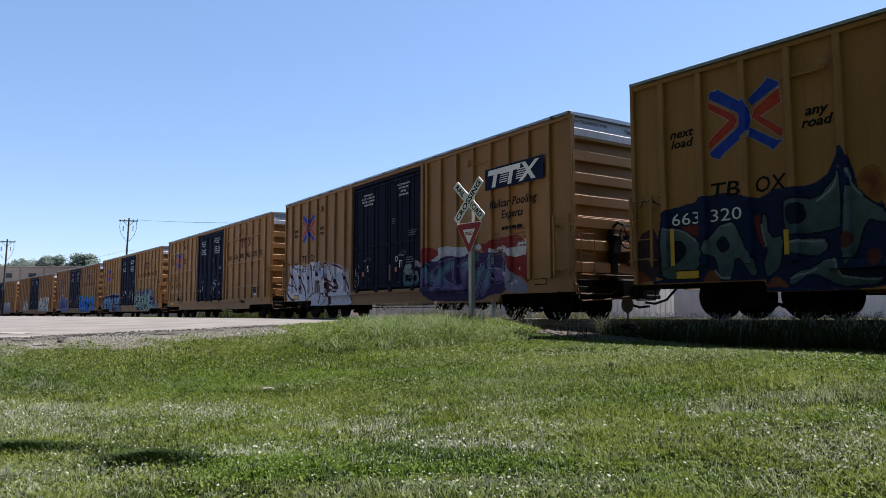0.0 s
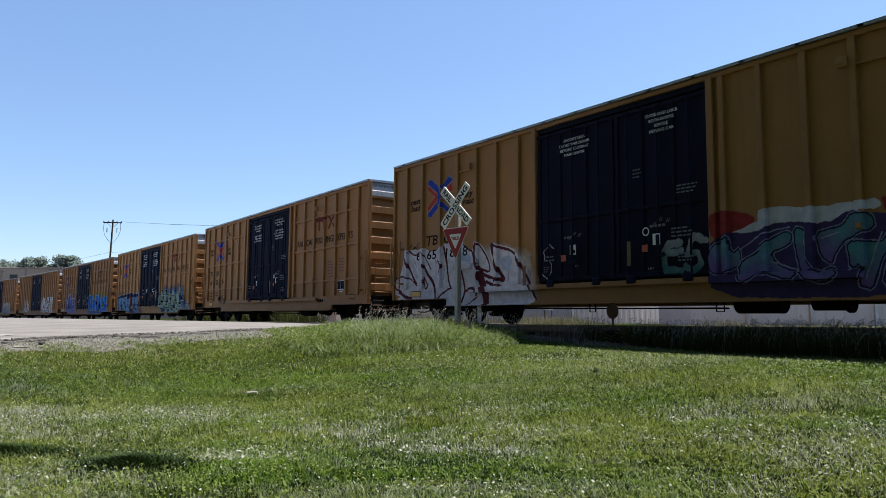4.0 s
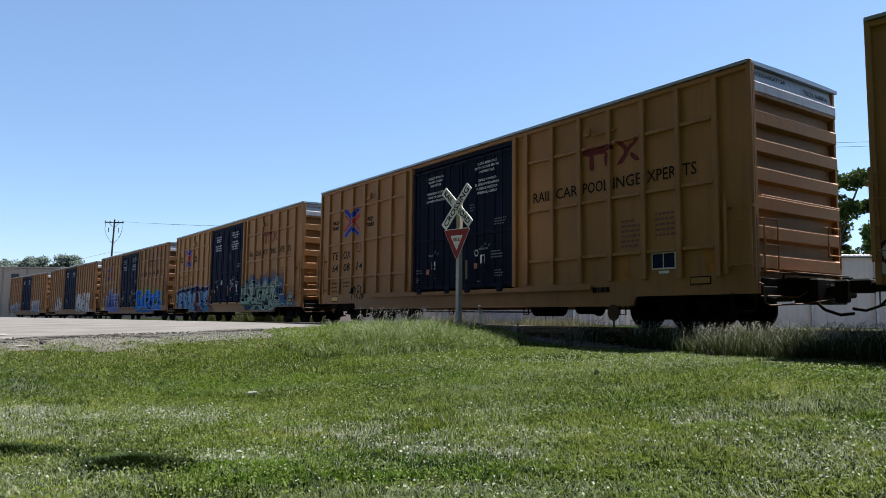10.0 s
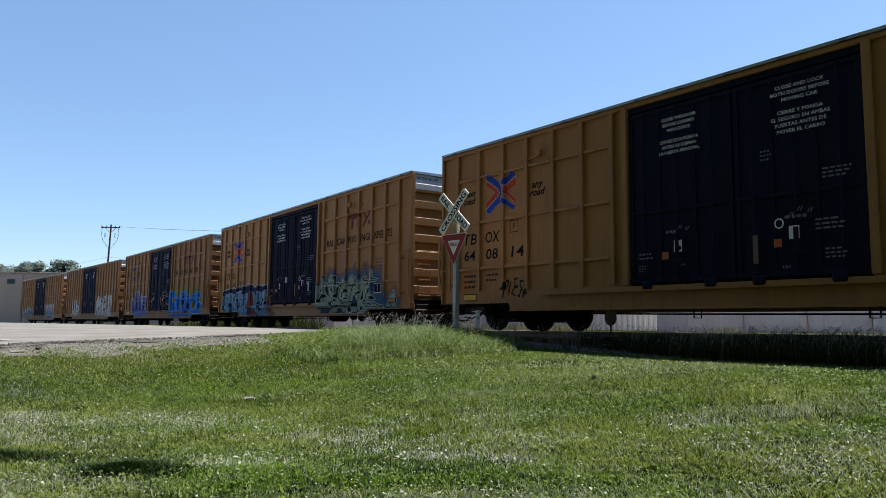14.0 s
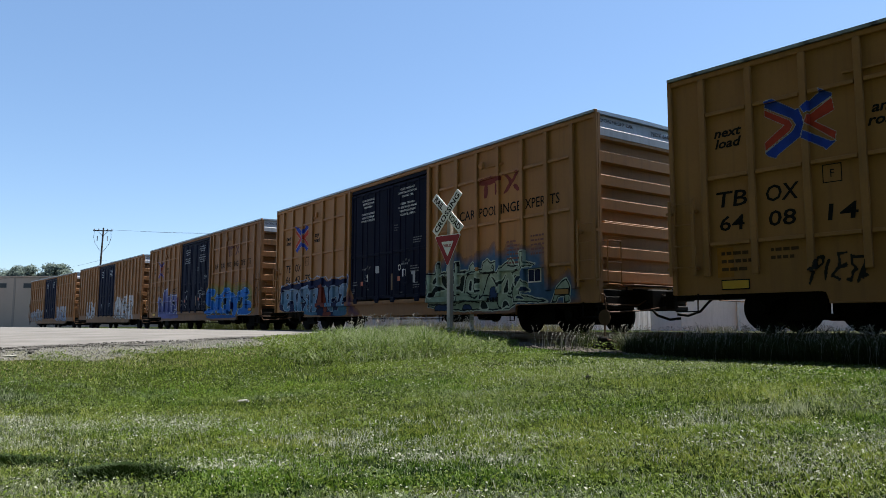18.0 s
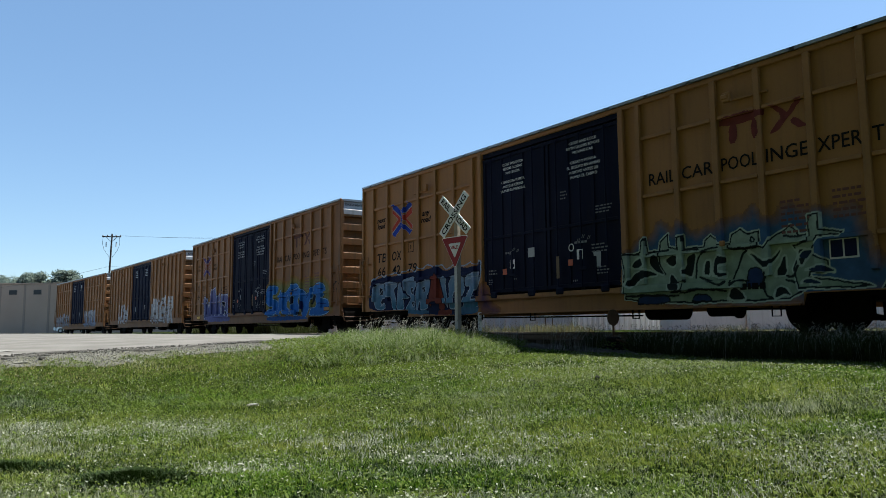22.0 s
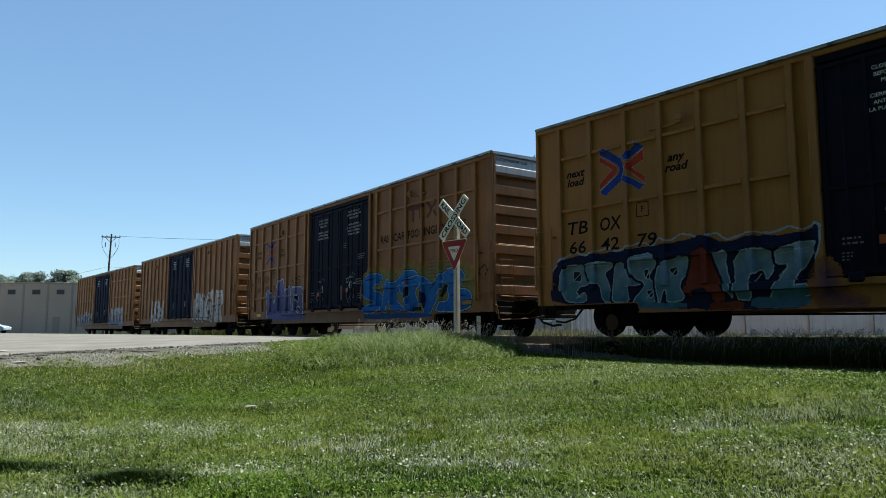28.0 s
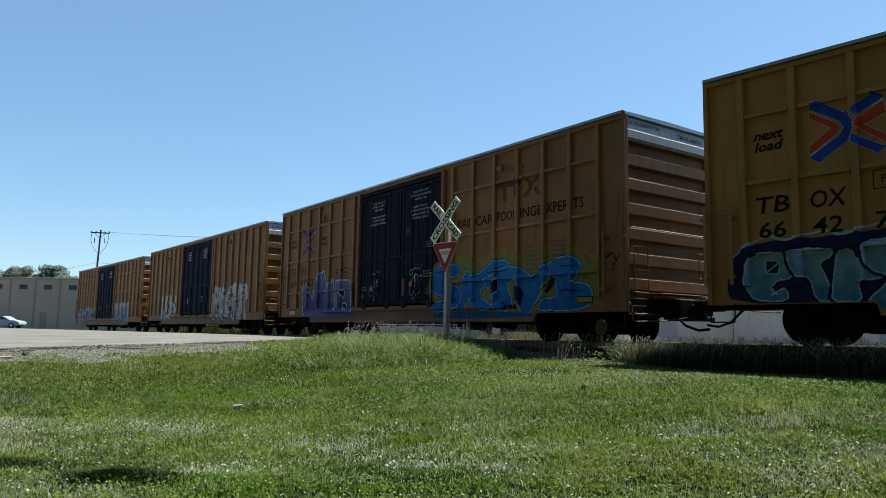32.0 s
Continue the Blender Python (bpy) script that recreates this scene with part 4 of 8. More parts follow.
STROKES = {
    "S": [[(0.9, 0.85), (0.5, 1.0), (0.1, 0.8), (0.2, 0.58), (0.8, 0.45), (0.9, 0.18), (0.5, 0.0), (0.08, 0.12)]],
    "K": [[(0.12, 0), (0.12, 1)], [(0.9, 1), (0.15, 0.5), (0.95, 0)]],
    "R": [[(0.12, 0), (0.12, 1), (0.7, 1), (0.88, 0.75), (0.6, 0.52), (0.15, 0.5)], [(0.5, 0.5), (0.95, 0)]],
    "V": [[(0.05, 1), (0.5, 0), (0.95, 1)]],
    "B": [[(0.12, 0), (0.12, 1), (0.7, 0.98), (0.8, 0.75), (0.5, 0.54), (0.88, 0.32), (0.7, 0.02), (0.12, 0)]],
    "E": [[(0.9, 0.95), (0.25, 0.9), (0.1, 0.5), (0.25, 0.1), (0.92, 0.05)], [(0.12, 0.5), (0.8, 0.52)]],
    "A": [[(0.05, 0), (0.5, 1), (0.95, 0)], [(0.25, 0.35), (0.75, 0.35)]],
    "N": [[(0.1, 0), (0.1, 1), (0.9, 0.05), (0.9, 1)]],
    "Z": [[(0.05, 1), (0.95, 1), (0.08, 0.02), (0.95, 0)]],
    "M": [[(0.05, 0), (0.15, 1), (0.5, 0.4), (0.85, 1), (0.95, 0)]],
    "T": [[(0.02, 0.95), (0.98, 1)], [(0.5, 0.98), (0.45, 0)]],
    "D": [[(0.12, 0), (0.12, 1), (0.6, 0.95), (0.92, 0.5), (0.6, 0.05), (0.12, 0)]],
    "O": [[(0.5, 1), (0.12, 0.72), (0.12, 0.28), (0.5, 0), (0.88, 0.28), (0.88, 0.72), (0.5, 1)]],
    "W": [[(0.0, 1), (0.25, 0), (0.5, 0.75), (0.75, 0), (1.0, 1)]],
    "I": [[(0.5, 0), (0.5, 1)]],
    "Y": [[(0.05, 1), (0.5, 0.5), (0.95, 1)], [(0.5, 0.5), (0.45, 0)]],
    "H": [[(0.1, 0), (0.1, 1)], [(0.9, 0), (0.9, 1)], [(0.1, 0.5), (0.9, 0.52)]],
    "X": [[(0.05, 0), (0.95, 1)], [(0.05, 1), (0.95, 0)]],
    "J": [[(0.85, 1), (0.8, 0.2), (0.45, 0), (0.1, 0.25)], [(0.3, 1), (1, 1)]],
    "P": [[(0.12, 0), (0.12, 1), (0.75, 0.98), (0.9, 0.72), (0.6, 0.5), (0.12, 0.48)]],
}


def skin_y(X, Z, posts, grid):
    y = np.full(X.shape, PANEL - 0.006)
    for x in posts:
        y = np.where((abs(X - x) < 0.07) & (Z > 0.97), RIB - 0.006, y)
    if grid:
        for z in BARS:
            hit = (abs(Z - z - np.where(X < 0, 0.02, 0)) < 0.04) & (((X > posts[0]) & (X < -2.98)) | ((X > 3.02) & (X < posts[-1])))
            y = np.where(hit, np.minimum(y, -1.606), y)
    for x in (DOOR0 - 0.08, DOOR1 + 0.08):
        y = np.where((abs(X - x) < 0.085) & (Z > 0.94), -1.631, y)
    y = np.where((X > DOOR0) & (X < DOOR1) & (Z > 0.97), -1.568, y)
    y = np.where((abs(X) < 5.32) & (abs(Z - 0.875) < 0.075), -1.632, y)
    y = np.where((abs(X) < 6.45) & (Z < LOW + 0.045), -1.606, y)
    return y


def skin(car, grid, X, Z, col, ok, name, label):
    """A thin coat of paint over panels, posts and stiffeners where ok holds."""
    posts = LEFT_GRID + RIGHT_GRID if grid else LEFT_PLAIN + RIGHT_PLAIN
    Y = skin_y(X, Z, posts, grid)
    nz, nx = X.shape
    idx = np.arange(nx * nz).reshape(nz, nx)
    f = np.stack([idx[:-1, :-1], idx[:-1, 1:], idx[1:, 1:], idx[1:, :-1]], -1).reshape(-1, 4)
    f = f[ok.ravel()[f].all(1)]
    used = np.unique(f)
    remap = np.zeros(nx * nz, int)
    remap[used] = np.arange(len(used))
    V = np.stack([X, Y, Z], -1).reshape(-1, 3)[used]
    me = bpy.data.meshes.new(name)
    me.from_pydata(V.tolist(), [], remap[f].tolist())
    ca = me.attributes.new("paint", "FLOAT_COLOR", "POINT")
    ca.data.foreach_set("color", np.concatenate([col.reshape(-1, 3)[used], np.ones((len(used), 1))], 1).ravel())
    return part(name, me, M["spray"], car, label)


def inside(X, Z, poly):
    """Which points lie in a polygon."""
    hit = np.zeros(X.shape, bool)
    for (ax, az), (bx, bz) in zip(poly, poly[1:] + poly[:1]):
        if az != bz:
            hit ^= ((az > Z) != (bz > Z)) & (X < (bx - ax) * (Z - az) / (bz - az) + ax)
    return hit


def cross_arrows(car, grid, cx, cz, w, h, blue, red):
    """Blue and red chevrons that meet as a cross, edged in white, painted over panel and posts."""
    X, Z = np.meshgrid(np.arange(cx - w / 2 - 0.03, cx + w / 2 + 0.04, 0.0115), np.arange(cz - h / 2 - 0.03, cz + h / 2 + 0.04, 0.0115))
    col, ok = np.zeros(X.shape + (3,)), np.zeros(X.shape, bool)
    shapes = (
        ([(-0.98, 0.70), (-0.27, 0.18), (-0.19, 0.0), (-0.28, -0.18), (-1.0, -0.70), (-1.0, -0.42), (-0.42, 0.05), (-0.98, 0.48)], red),
        ([(0.90, 0.63), (0.26, 0.20), (0.19, -0.02), (0.94, -0.72), (0.97, -0.48), (0.42, -0.02), (0.95, 0.22)], red),
        ([(-0.68, 0.98), (-0.60, 0.90), (-0.09, 0.49), (0.03, 0.51), (0.14, 0.18), (0.17, -0.08), (0.09, -0.37), (-0.64, -0.90), (-0.70, -1.0), (-0.93, -0.89), (-1.0, -0.77),
          (-0.20, -0.21), (-0.09, -0.01), (-0.20, 0.22), (-0.98, 0.78), (-0.94, 0.96)], blue),
        ([(0.10, 0.51), (0.62, 0.92), (0.59, 0.99), (0.91, 0.78), (0.91, 0.69), (0.20, 0.29)], blue),
        ([(0.13, -0.26), (0.82, -0.75), (0.96, -0.77), (0.69, -1.0), (0.63, -0.91), (0.09, -0.51)], blue))
    for white in (True, False):
        for pts, c in shapes:
            q = [(cx + u * w / 2, cz + v * h / 2) for u, v in pts]
            m = inside(X, Z, q)
            if white:
                m |= dist_line(X, Z, q + q[:1]) < 0.016
            col[m], ok = (0.42, 0.40, 0.40) if white else c, ok | m
    return skin(car, grid, X, Z, col, ok, "cross_emblem", "blue and red arrows that meet as a cross")


TONES = {  # fill below, fill above, edge, edge width, outer line, outer width
    "teal": ((0.050, 0.082, 0.092), (0.105, 0.138, 0.150), (0.006, 0.010, 0.028), 0.035, (0.13, 0.17, 0.18), 0.0),
    "purple": ((0.15, 0.085, 0.29), (0.075, 0.23, 0.25), (0.012, 0.012, 0.035), 0.030, (0.26, 0.27, 0.42), 0.016),
    "green": ((0.22, 0.30, 0.22), (0.32, 0.39, 0.32), (0.010, 0.014, 0.016), 0.030, (0.42, 0.50, 0.43), 0.026),
    "sky": ((0.045, 0.16, 0.25), (0.21, 0.31, 0.47), (0.34, 0.43, 0.54), 0.022, (0.006, 0.010, 0.040), 0.050),
    "red": ((0.20, 0.045, 0.028), (0.15, 0.030, 0.020), (0.025, 0.010, 0.014), 0.025, (0.006, 0.010, 0.040), 0.030),
    "bright": ((0.018, 0.12, 0.40), (0.028, 0.16, 0.48), (0.24, 0.44, 0.60), 0.026, (0.006, 0.018, 0.07), 0.020),
    "lavender": ((0.05, 0.06, 0.17), (0.16, 0.16, 0.30), (0.46, 0.46, 0.52), 0.055, (0.018, 0.025, 0.10), 0.035),
}


def softened(pts, closed=True):
    """Cuts the corners of a path, as a sprayed line would."""
    out = []
    n = len(pts)
    for i in range(n if closed else n - 1):
        (ax, az), (bx, bz) = pts[i], pts[(i + 1) % n]
        out += [(lerp(ax, bx, 0.2), lerp(az, bz, 0.2)), (lerp(ax, bx, 0.8), lerp(az, bz, 0.8))]
    return out if closed else [pts[0]] + out + [pts[-1]]


class Mural:
    """Sprayed fills, outlined letters and strokes on one side of a car."""

    def __init__(self, car, grid, x0, x1, z0, z1, res=0.013, seed=1):
        self.car, self.grid, self.seed = car, grid, seed
        self.X, self.Z = np.meshgrid(np.arange(x0, x1, res), np.arange(z0, z1, res))
        self.col, self.on = np.zeros(self.X.shape + (3,)), np.zeros(self.X.shape, bool)
        self.grain = np.random.default_rng(seed).random(self.X.shape)
        self.wx = self.X + 0.016 * wob(self.X, self.Z, 6.0, seed)
        self.wz = self.Z + 0.016 * wob(self.X, self.Z, 5.1, seed + 4)

    def lay(self, mask, c):
        self.col[mask], self.on = (c[mask] if isinstance(c, np.ndarray) else c), self.on | mask

    def fill(self, c, pts):
        self.lay(inside(self.wx, self.wz, softened(pts)), c)

    def spray(self, c, pts):
        q = softened(softened(pts))
        d = dist_line(self.wx, self.wz, q + q[:1])
        d = np.where(inside(self.wx, self.wz, q), d, -d) + 0.05 * wob(self.X, self.Z, 4.0, self.seed + 8)
        a = np.clip(0.35 + d / 0.32 + 0.18 * (self.grain - 0.5), 0, 0.92)[..., None]
        self.lay(a[..., 0] > 0.06, np.array((0.29, 0.13, 0.036)) * (1 - a) + np.asarray(c) * a)

    def line(self, c, width, pts):
        q = softened(softened(pts, False), False)
        d = dist_line(self.wx, self.wz, q)
        self.lay(d < width / 2 * (1 + 0.25 * wob(self.X, self.Z, 3.0, self.seed + 2)) + 0.008 * (self.grain - 0.5), c)

    def letter(self, pts, tone, holes=()):
        lo, hi, edge, we, outer, wo = TONES[tone]
        q = list(pts) if tone in ("green", "lavender") else softened(pts)
        d = dist_line(self.wx, self.wz, q + q[:1])
        body = inside(self.wx, self.wz, q)
        if wo:
            self.lay(body | (d < wo), outer)
        zs = [p[1] for p in pts]
        t = np.clip((self.Z - min(zs)) / (max(zs) - min(zs)) + 0.25 * wob(self.X, self.Z, 3.0, self.seed + 5), 0, 1)[..., None]
        self.lay(body, np.asarray(lo) * (1 - t) + np.asarray(hi) * t)
        self.lay(body & (d < we), edge)
        shrink = 0.62 if tone == "green" else 0.85
        for hole in holes:
            h = [(lerp(sum(p[0] for p in hole) / len(hole), x, shrink), lerp(sum(p[1] for p in hole) / len(hole), z, shrink)) for x, z in softened(hole)]
            cut = inside(self.wx, self.wz, h)
            self.lay((dist_line(self.wx, self.wz, h + h[:1]) < we * 0.8) & body, edge)
            self.lay(cut, (0.035, 0.055, 0.045) if tone == "green" else (0.010, 0.014, 0.030))

    def finish(self, name, label):
        low = np.where(abs(self.X) > 6.5, SILL + 0.012, LOW + 0.006)
        return skin(self.car, self.grid, self.X, self.Z, self.col, self.on & (self.Z > low) & (abs(self.X) < L2 - 0.02), name, label)


def piece(car, grid, x0, x1, z0, z1, word, fill, fill2, line, stroke=0.13, edge=0.045, accent=None, seed=1, slant=0.1, wild=0.0, res=0.022, name="graffiti", label="",
          shadow=None, shift=(0.07, -0.07), spikes=0.0, inner=None):
    """Spray-painted letter shapes: drop shadow, outlines, two-tone fill."""
    pad = 0.34
    X, Z = np.meshgrid(np.arange(x0 - pad, x1 + pad, res), np.arange(max(0.47, z0 - 0.12), z1 + 0.62, res))
    col = np.zeros(X.shape + (3,))
    alpha = np.zeros(X.shape)

    def lay(mask, c):
        c = np.asarray(c, float)
        col[mask] = c[mask] if c.ndim == 3 else c
        alpha[mask] = 1

    wx, wz = X + 0.03 * wob(X, Z, 5.0, seed), Z + 0.03 * wob(X, Z, 4.3, seed + 4)
    n = len(word)
    cw = (x1 - x0) / n
    all_d = np.full(X.shape, 9.0)
    rnd = random.Random(seed)
    runs, tips = [], []
    for i, ch in enumerate(word):
        bx, bw = x0 + i * cw - cw * 0.03, cw * 1.04
        up, dn = rnd.uniform(0, 0.10), rnd.uniform(-0.03, 0.06)
        for st in STROKES.get(ch, []):
            pts = [(bx + bw * (0.06 + 0.88 * u) + slant * (v - 0.5) * (z1 - z0) + rnd.uniform(-wild, wild), lerp(z0 + dn, z1 + up - 0.1, v) + rnd.uniform(-wild, wild)) for u, v in st]
            runs.append((i, pts))
            for (u, v), q in zip(st, pts):
                if spikes and v > 0.8 and rnd.random() < 0.75:
                    tips.append((i, q, (q[0] + rnd.uniform(-0.12, 0.16), q[1] + spikes * rnd.uniform(0.6, 1.3))))
    for i, pts in runs:
        d = dist_line(wx, wz, pts)
        all_d = np.minimum(all_d, d)
    for i, (ax, az), (bx, bz) in tips:
        t = np.clip(((X - ax) * (bx - ax) + (Z - az) * (bz - az)) / ((bx - ax) ** 2 + (bz - az) ** 2), 0, 1)
        d = np.hypot(X - ax - t * (bx - ax), Z - az - t * (bz - az)) + t * stroke
        all_d = np.minimum(all_d, d)
    th = stroke * (1 + 0.18 * wob(X, Z, 2.2, seed + 7))
    if shadow is not None:
        si, sj = int(shift[1] / res), int(shift[0] / res)
        for i, j in ((si, sj), (si // 2, sj // 2)):
            moved = np.full(all_d.shape, 9.0)
            moved[:i, j:] = all_d[-i:, :-j]
            lay(moved < th + edge * 0.6, shadow)
    lay(all_d < th + edge, line)
    t = np.clip((Z - z0) / (z1 - z0) + 0.22 * wob(X, Z, 3.0, seed + 5), 0, 1)[..., None]
    body = np.asarray(fill) * (1 - t) + np.asarray(fill2) * t
    lay(all_d < th, body)
    if accent is not None:
        lay((all_d < th * 0.75) & (wob(X, Z, 5.2, seed + 11) > 0.55), accent)
    if inner is not None:
        lay((all_d < th * 0.14) & (wob(X, Z, 3.1, seed + 13) > -0.1), inner)
    low = np.where(abs(X) > 6.5, SILL + 0.015, LOW + 0.01)
    ok = (alpha > 0) & (Z > low) & (abs(X) < L2 - 0.02)
    return skin(car, grid, X, Z, col, ok, name, label)


for k in (-2, -1, 0, 1, 2):
    cross_arrows(CAR[k], k >= 0, *((-6.83, 3.43, 1.26, 1.02) if k >= 0 else (-6.84, 3.54, 1.36, 1.12) if k == -1 else (-6.80, 3.56, 1.54, 1.32)), *(((0.022, 0.055, 0.36), (0.42, 0.05, 0.03)) if k != 2 else ((0.085, 0.055, 0.16), (0.24, 0.075, 0.045))))
BK, WH = (0.012, 0.012, 0.016), (0.55, 0.55, 0.58)
# ribbed car, dark teal piece
teal_piece = Mural(CAR[-2], False, -9.7, -4.2, 0.47, 3.00, res=0.013, seed=3)
teal_piece.fill((0.013, 0.021, 0.066), rect(-9.0, -4.3, 0.46, 0.80))
teal_piece.fill((0.013, 0.021, 0.066), [(-8.77, 1.99), (-8.63, 2.09), (-7.95, 2.18), (-7.82, 2.27), (-7.13, 2.29), (-6.79, 2.15), (-6.51, 2.12), (-6.28, 2.24), (-5.91, 2.21), (-5.51, 2.23), (-5.26, 2.39), (-5.12, 2.76), (-5.01, 2.80), (-4.92, 2.52), (-4.83, 2.19), (-4.68, 1.95), (-4.42, 1.83), (-4.36, 1.61), (-4.41, 0.45), (-6.51, 0.52), (-6.61, 0.62), (-9.02, 0.70), (-8.86, 1.38)])
teal_piece.fill((0.05, 0.03, 0.042), [(-9.37, 1.64), (-8.85, 1.83), (-8.81, 0.71), (-9.47, 0.71)])
teal_piece.spray((0.14, 0.033, 0.025), [(-4.74, 2.27), (-4.53, 2.34), (-4.41, 2.13), (-4.50, 1.86), (-4.68, 1.93)])
teal_piece.fill((0.17, 0.055, 0.03), [(-7.85, 0.65), (-7.57, 0.95), (-7.33, 0.64)])
teal_piece.fill((0.17, 0.055, 0.03), [(-6.56, 0.54), (-6.28, 0.75), (-6.00, 0.53)])
teal_piece.fill((0.17, 0.055, 0.03), [(-9.59, 0.71), (-9.34, 0.98), (-8.99, 0.69)])
teal_piece.fill((0.14, 0.03, 0.028), [(-8.36, 1.76), (-7.77, 1.73), (-7.84, 1.47)])
teal_piece.fill((0.14, 0.03, 0.028), [(-6.69, 1.79), (-6.57, 1.83), (-6.39, 1.27), (-6.57, 1.23)])
teal_piece.letter([(-8.83, 1.60), (-8.71, 1.79), (-8.36, 1.76), (-7.97, 1.54), (-7.72, 1.31), (-7.79, 1.05), (-7.99, 0.79), (-8.60, 0.71), (-8.80, 0.82)], "teal", holes=[[(-8.51, 1.47), (-8.30, 1.51), (-8.11, 1.28), (-8.38, 1.02), (-8.52, 1.03)]])
teal_piece.letter([(-7.85, 1.32), (-7.39, 1.75), (-7.09, 1.78), (-6.93, 1.41), (-6.71, 1.14), (-6.61, 0.74), (-6.78, 0.70), (-7.05, 1.11), (-7.19, 0.66), (-7.43, 0.67), (-7.54, 1.09), (-7.72, 1.15)], "teal", holes=[[(-7.50, 1.40), (-7.30, 1.51), (-7.17, 1.27), (-7.39, 1.18)]])
teal_piece.letter([(-6.57, 1.83), (-6.41, 1.83), (-6.37, 1.41), (-6.10, 1.44), (-6.15, 0.92), (-6.45, 0.64), (-6.55, 0.94), (-6.48, 1.23)], "teal")
teal_piece.letter([(-6.13, 2.02), (-5.97, 2.05), (-5.52, 2.00), (-5.17, 2.33), (-5.04, 2.40), (-5.04, 1.49), (-5.35, 1.38), (-6.10, 1.39), (-6.16, 1.69)], "teal", holes=[[(-6.08, 1.92), (-5.77, 1.94), (-5.68, 1.69), (-5.88, 1.57), (-6.09, 1.63)]])
teal_piece.letter([(-6.15, 1.35), (-5.39, 1.36), (-5.31, 1.15), (-5.56, 0.98), (-6.11, 1.11)], "teal")
teal_piece.letter([(-6.13, 0.63), (-5.96, 0.81), (-5.56, 0.89), (-5.41, 1.02), (-5.17, 1.01), (-5.16, 0.69), (-4.47, 0.66), (-4.47, 0.54), (-5.19, 0.49), (-5.66, 0.75), (-5.97, 0.53)], "teal")
teal_piece.letter([(-5.03, 2.13), (-4.89, 2.15), (-4.68, 1.90), (-4.36, 1.69), (-4.37, 1.43), (-4.69, 1.55), (-4.80, 1.12), (-4.99, 0.86), (-5.09, 0.78), (-5.12, 1.14)], "teal")
teal_piece.fill((0.10, 0.03, 0.028), [(-5.11, 1.32), (-5.01, 1.42), (-4.90, 1.30), (-4.98, 1.13), (-5.09, 1.15)])
teal_piece.fill((0.10, 0.03, 0.028), [(-4.70, 1.07), (-4.54, 1.10), (-4.46, 0.90), (-4.59, 0.80), (-4.72, 0.92)])
teal_piece.line((0.21, 0.26, 0.28), 0.03, [(-5.52, 1.94), (-5.24, 2.09), (-5.10, 2.43)])
teal_piece.line((0.21, 0.26, 0.28), 0.03, [(-4.98, 2.39), (-4.90, 2.11), (-4.75, 1.93)])
teal_piece.line((0.21, 0.26, 0.28), 0.03, [(-8.64, 1.74), (-8.23, 1.66), (-7.93, 1.45)])
teal_piece.line((0.21, 0.26, 0.28), 0.03, [(-6.10, 1.30), (-5.45, 1.27)])
teal_piece.line((0.21, 0.26, 0.28), 0.03, [(-5.27, 0.97), (-5.19, 0.92), (-5.18, 0.67), (-4.51, 0.63)])
teal_piece.line((0.21, 0.26, 0.28), 0.03, [(-6.52, 1.62), (-6.48, 1.27)])
teal_piece.line((0.21, 0.26, 0.28), 0.03, [(-7.34, 1.67), (-7.15, 1.72)])
teal_piece.line((0.21, 0.26, 0.28), 0.03, [(-7.52, 0.88), (-7.40, 0.73), (-7.21, 0.74)])
teal_piece.line((0.21, 0.26, 0.28), 0.03, [(-6.02, 0.70), (-5.56, 0.81)])
teal_piece.finish("graffiti", "dark teal and silver graffiti on navy")
piece(CAR[-2], False, -9.25, -8.7, 2.15, 2.45, "MK", (0.02, 0.02, 0.06), (0.02, 0.02, 0.06), (0.02, 0.02, 0.06), stroke=0.018, edge=0.004, seed=8, name="scrawl")
# ribbed car: white letters with maroon lines; purple and teal piece
white_piece = Mural(CAR[-1], False, -9.7, -2.4, 0.47, 2.40, res=0.013, seed=12)
white_piece.spray((0.42, 0.40, 0.38), [(-4.74, 2.01), (-4.42, 2.04), (-3.14, 1.80), (-2.76, 1.63), (-2.59, 1.17), (-2.51, 0.55), (-4.66, 0.59)])
white_piece.fill((0.58, 0.57, 0.65), [(-9.50, 0.74), (-9.43, 1.29), (-9.02, 1.42), (-8.80, 2.14), (-8.54, 2.14), (-8.19, 2.16), (-7.95, 2.09), (-7.70, 2.15), (-7.31, 2.03), (-6.85, 2.04), (-6.63, 2.20), (-6.35, 2.19), (-6.07, 2.11), (-5.80, 2.16), (-5.67, 2.19), (-5.48, 2.00), (-5.23, 1.92), (-5.07, 2.17), (-4.91, 2.10), (-4.72, 1.96), (-4.41, 1.50), (-4.08, 1.32), (-4.10, 0.44), (-5.83, 0.46), (-6.03, 0.66)])
white_piece.fill((0.58, 0.57, 0.65), [(-4.46, 2.02), (-4.28, 2.06), (-4.06, 1.98), (-3.48, 1.86), (-3.29, 1.74), (-3.03, 1.43), (-2.80, 1.00), (-2.59, 0.62), (-2.69, 0.54), (-2.80, 0.45), (-4.27, 0.45), (-4.13, 1.31), (-4.29, 1.52), (-4.43, 1.68)])
white_piece.fill((0.36, 0.42, 0.58), [(-5.74, 1.87), (-5.29, 1.80), (-5.30, 1.59), (-5.81, 1.68)])
white_piece.fill((0.38, 0.43, 0.58), [(-3.91, 1.68), (-3.54, 1.68), (-3.57, 1.32), (-3.81, 1.29), (-4.07, 1.55)])
white_piece.fill((0.42, 0.44, 0.54), [(-8.45, 1.76), (-8.12, 1.56), (-8.02, 1.25), (-8.20, 1.32)])
white_piece.fill((0.56, 0.55, 0.63), rect(-9.2, -2.9, 0.46, 0.82))
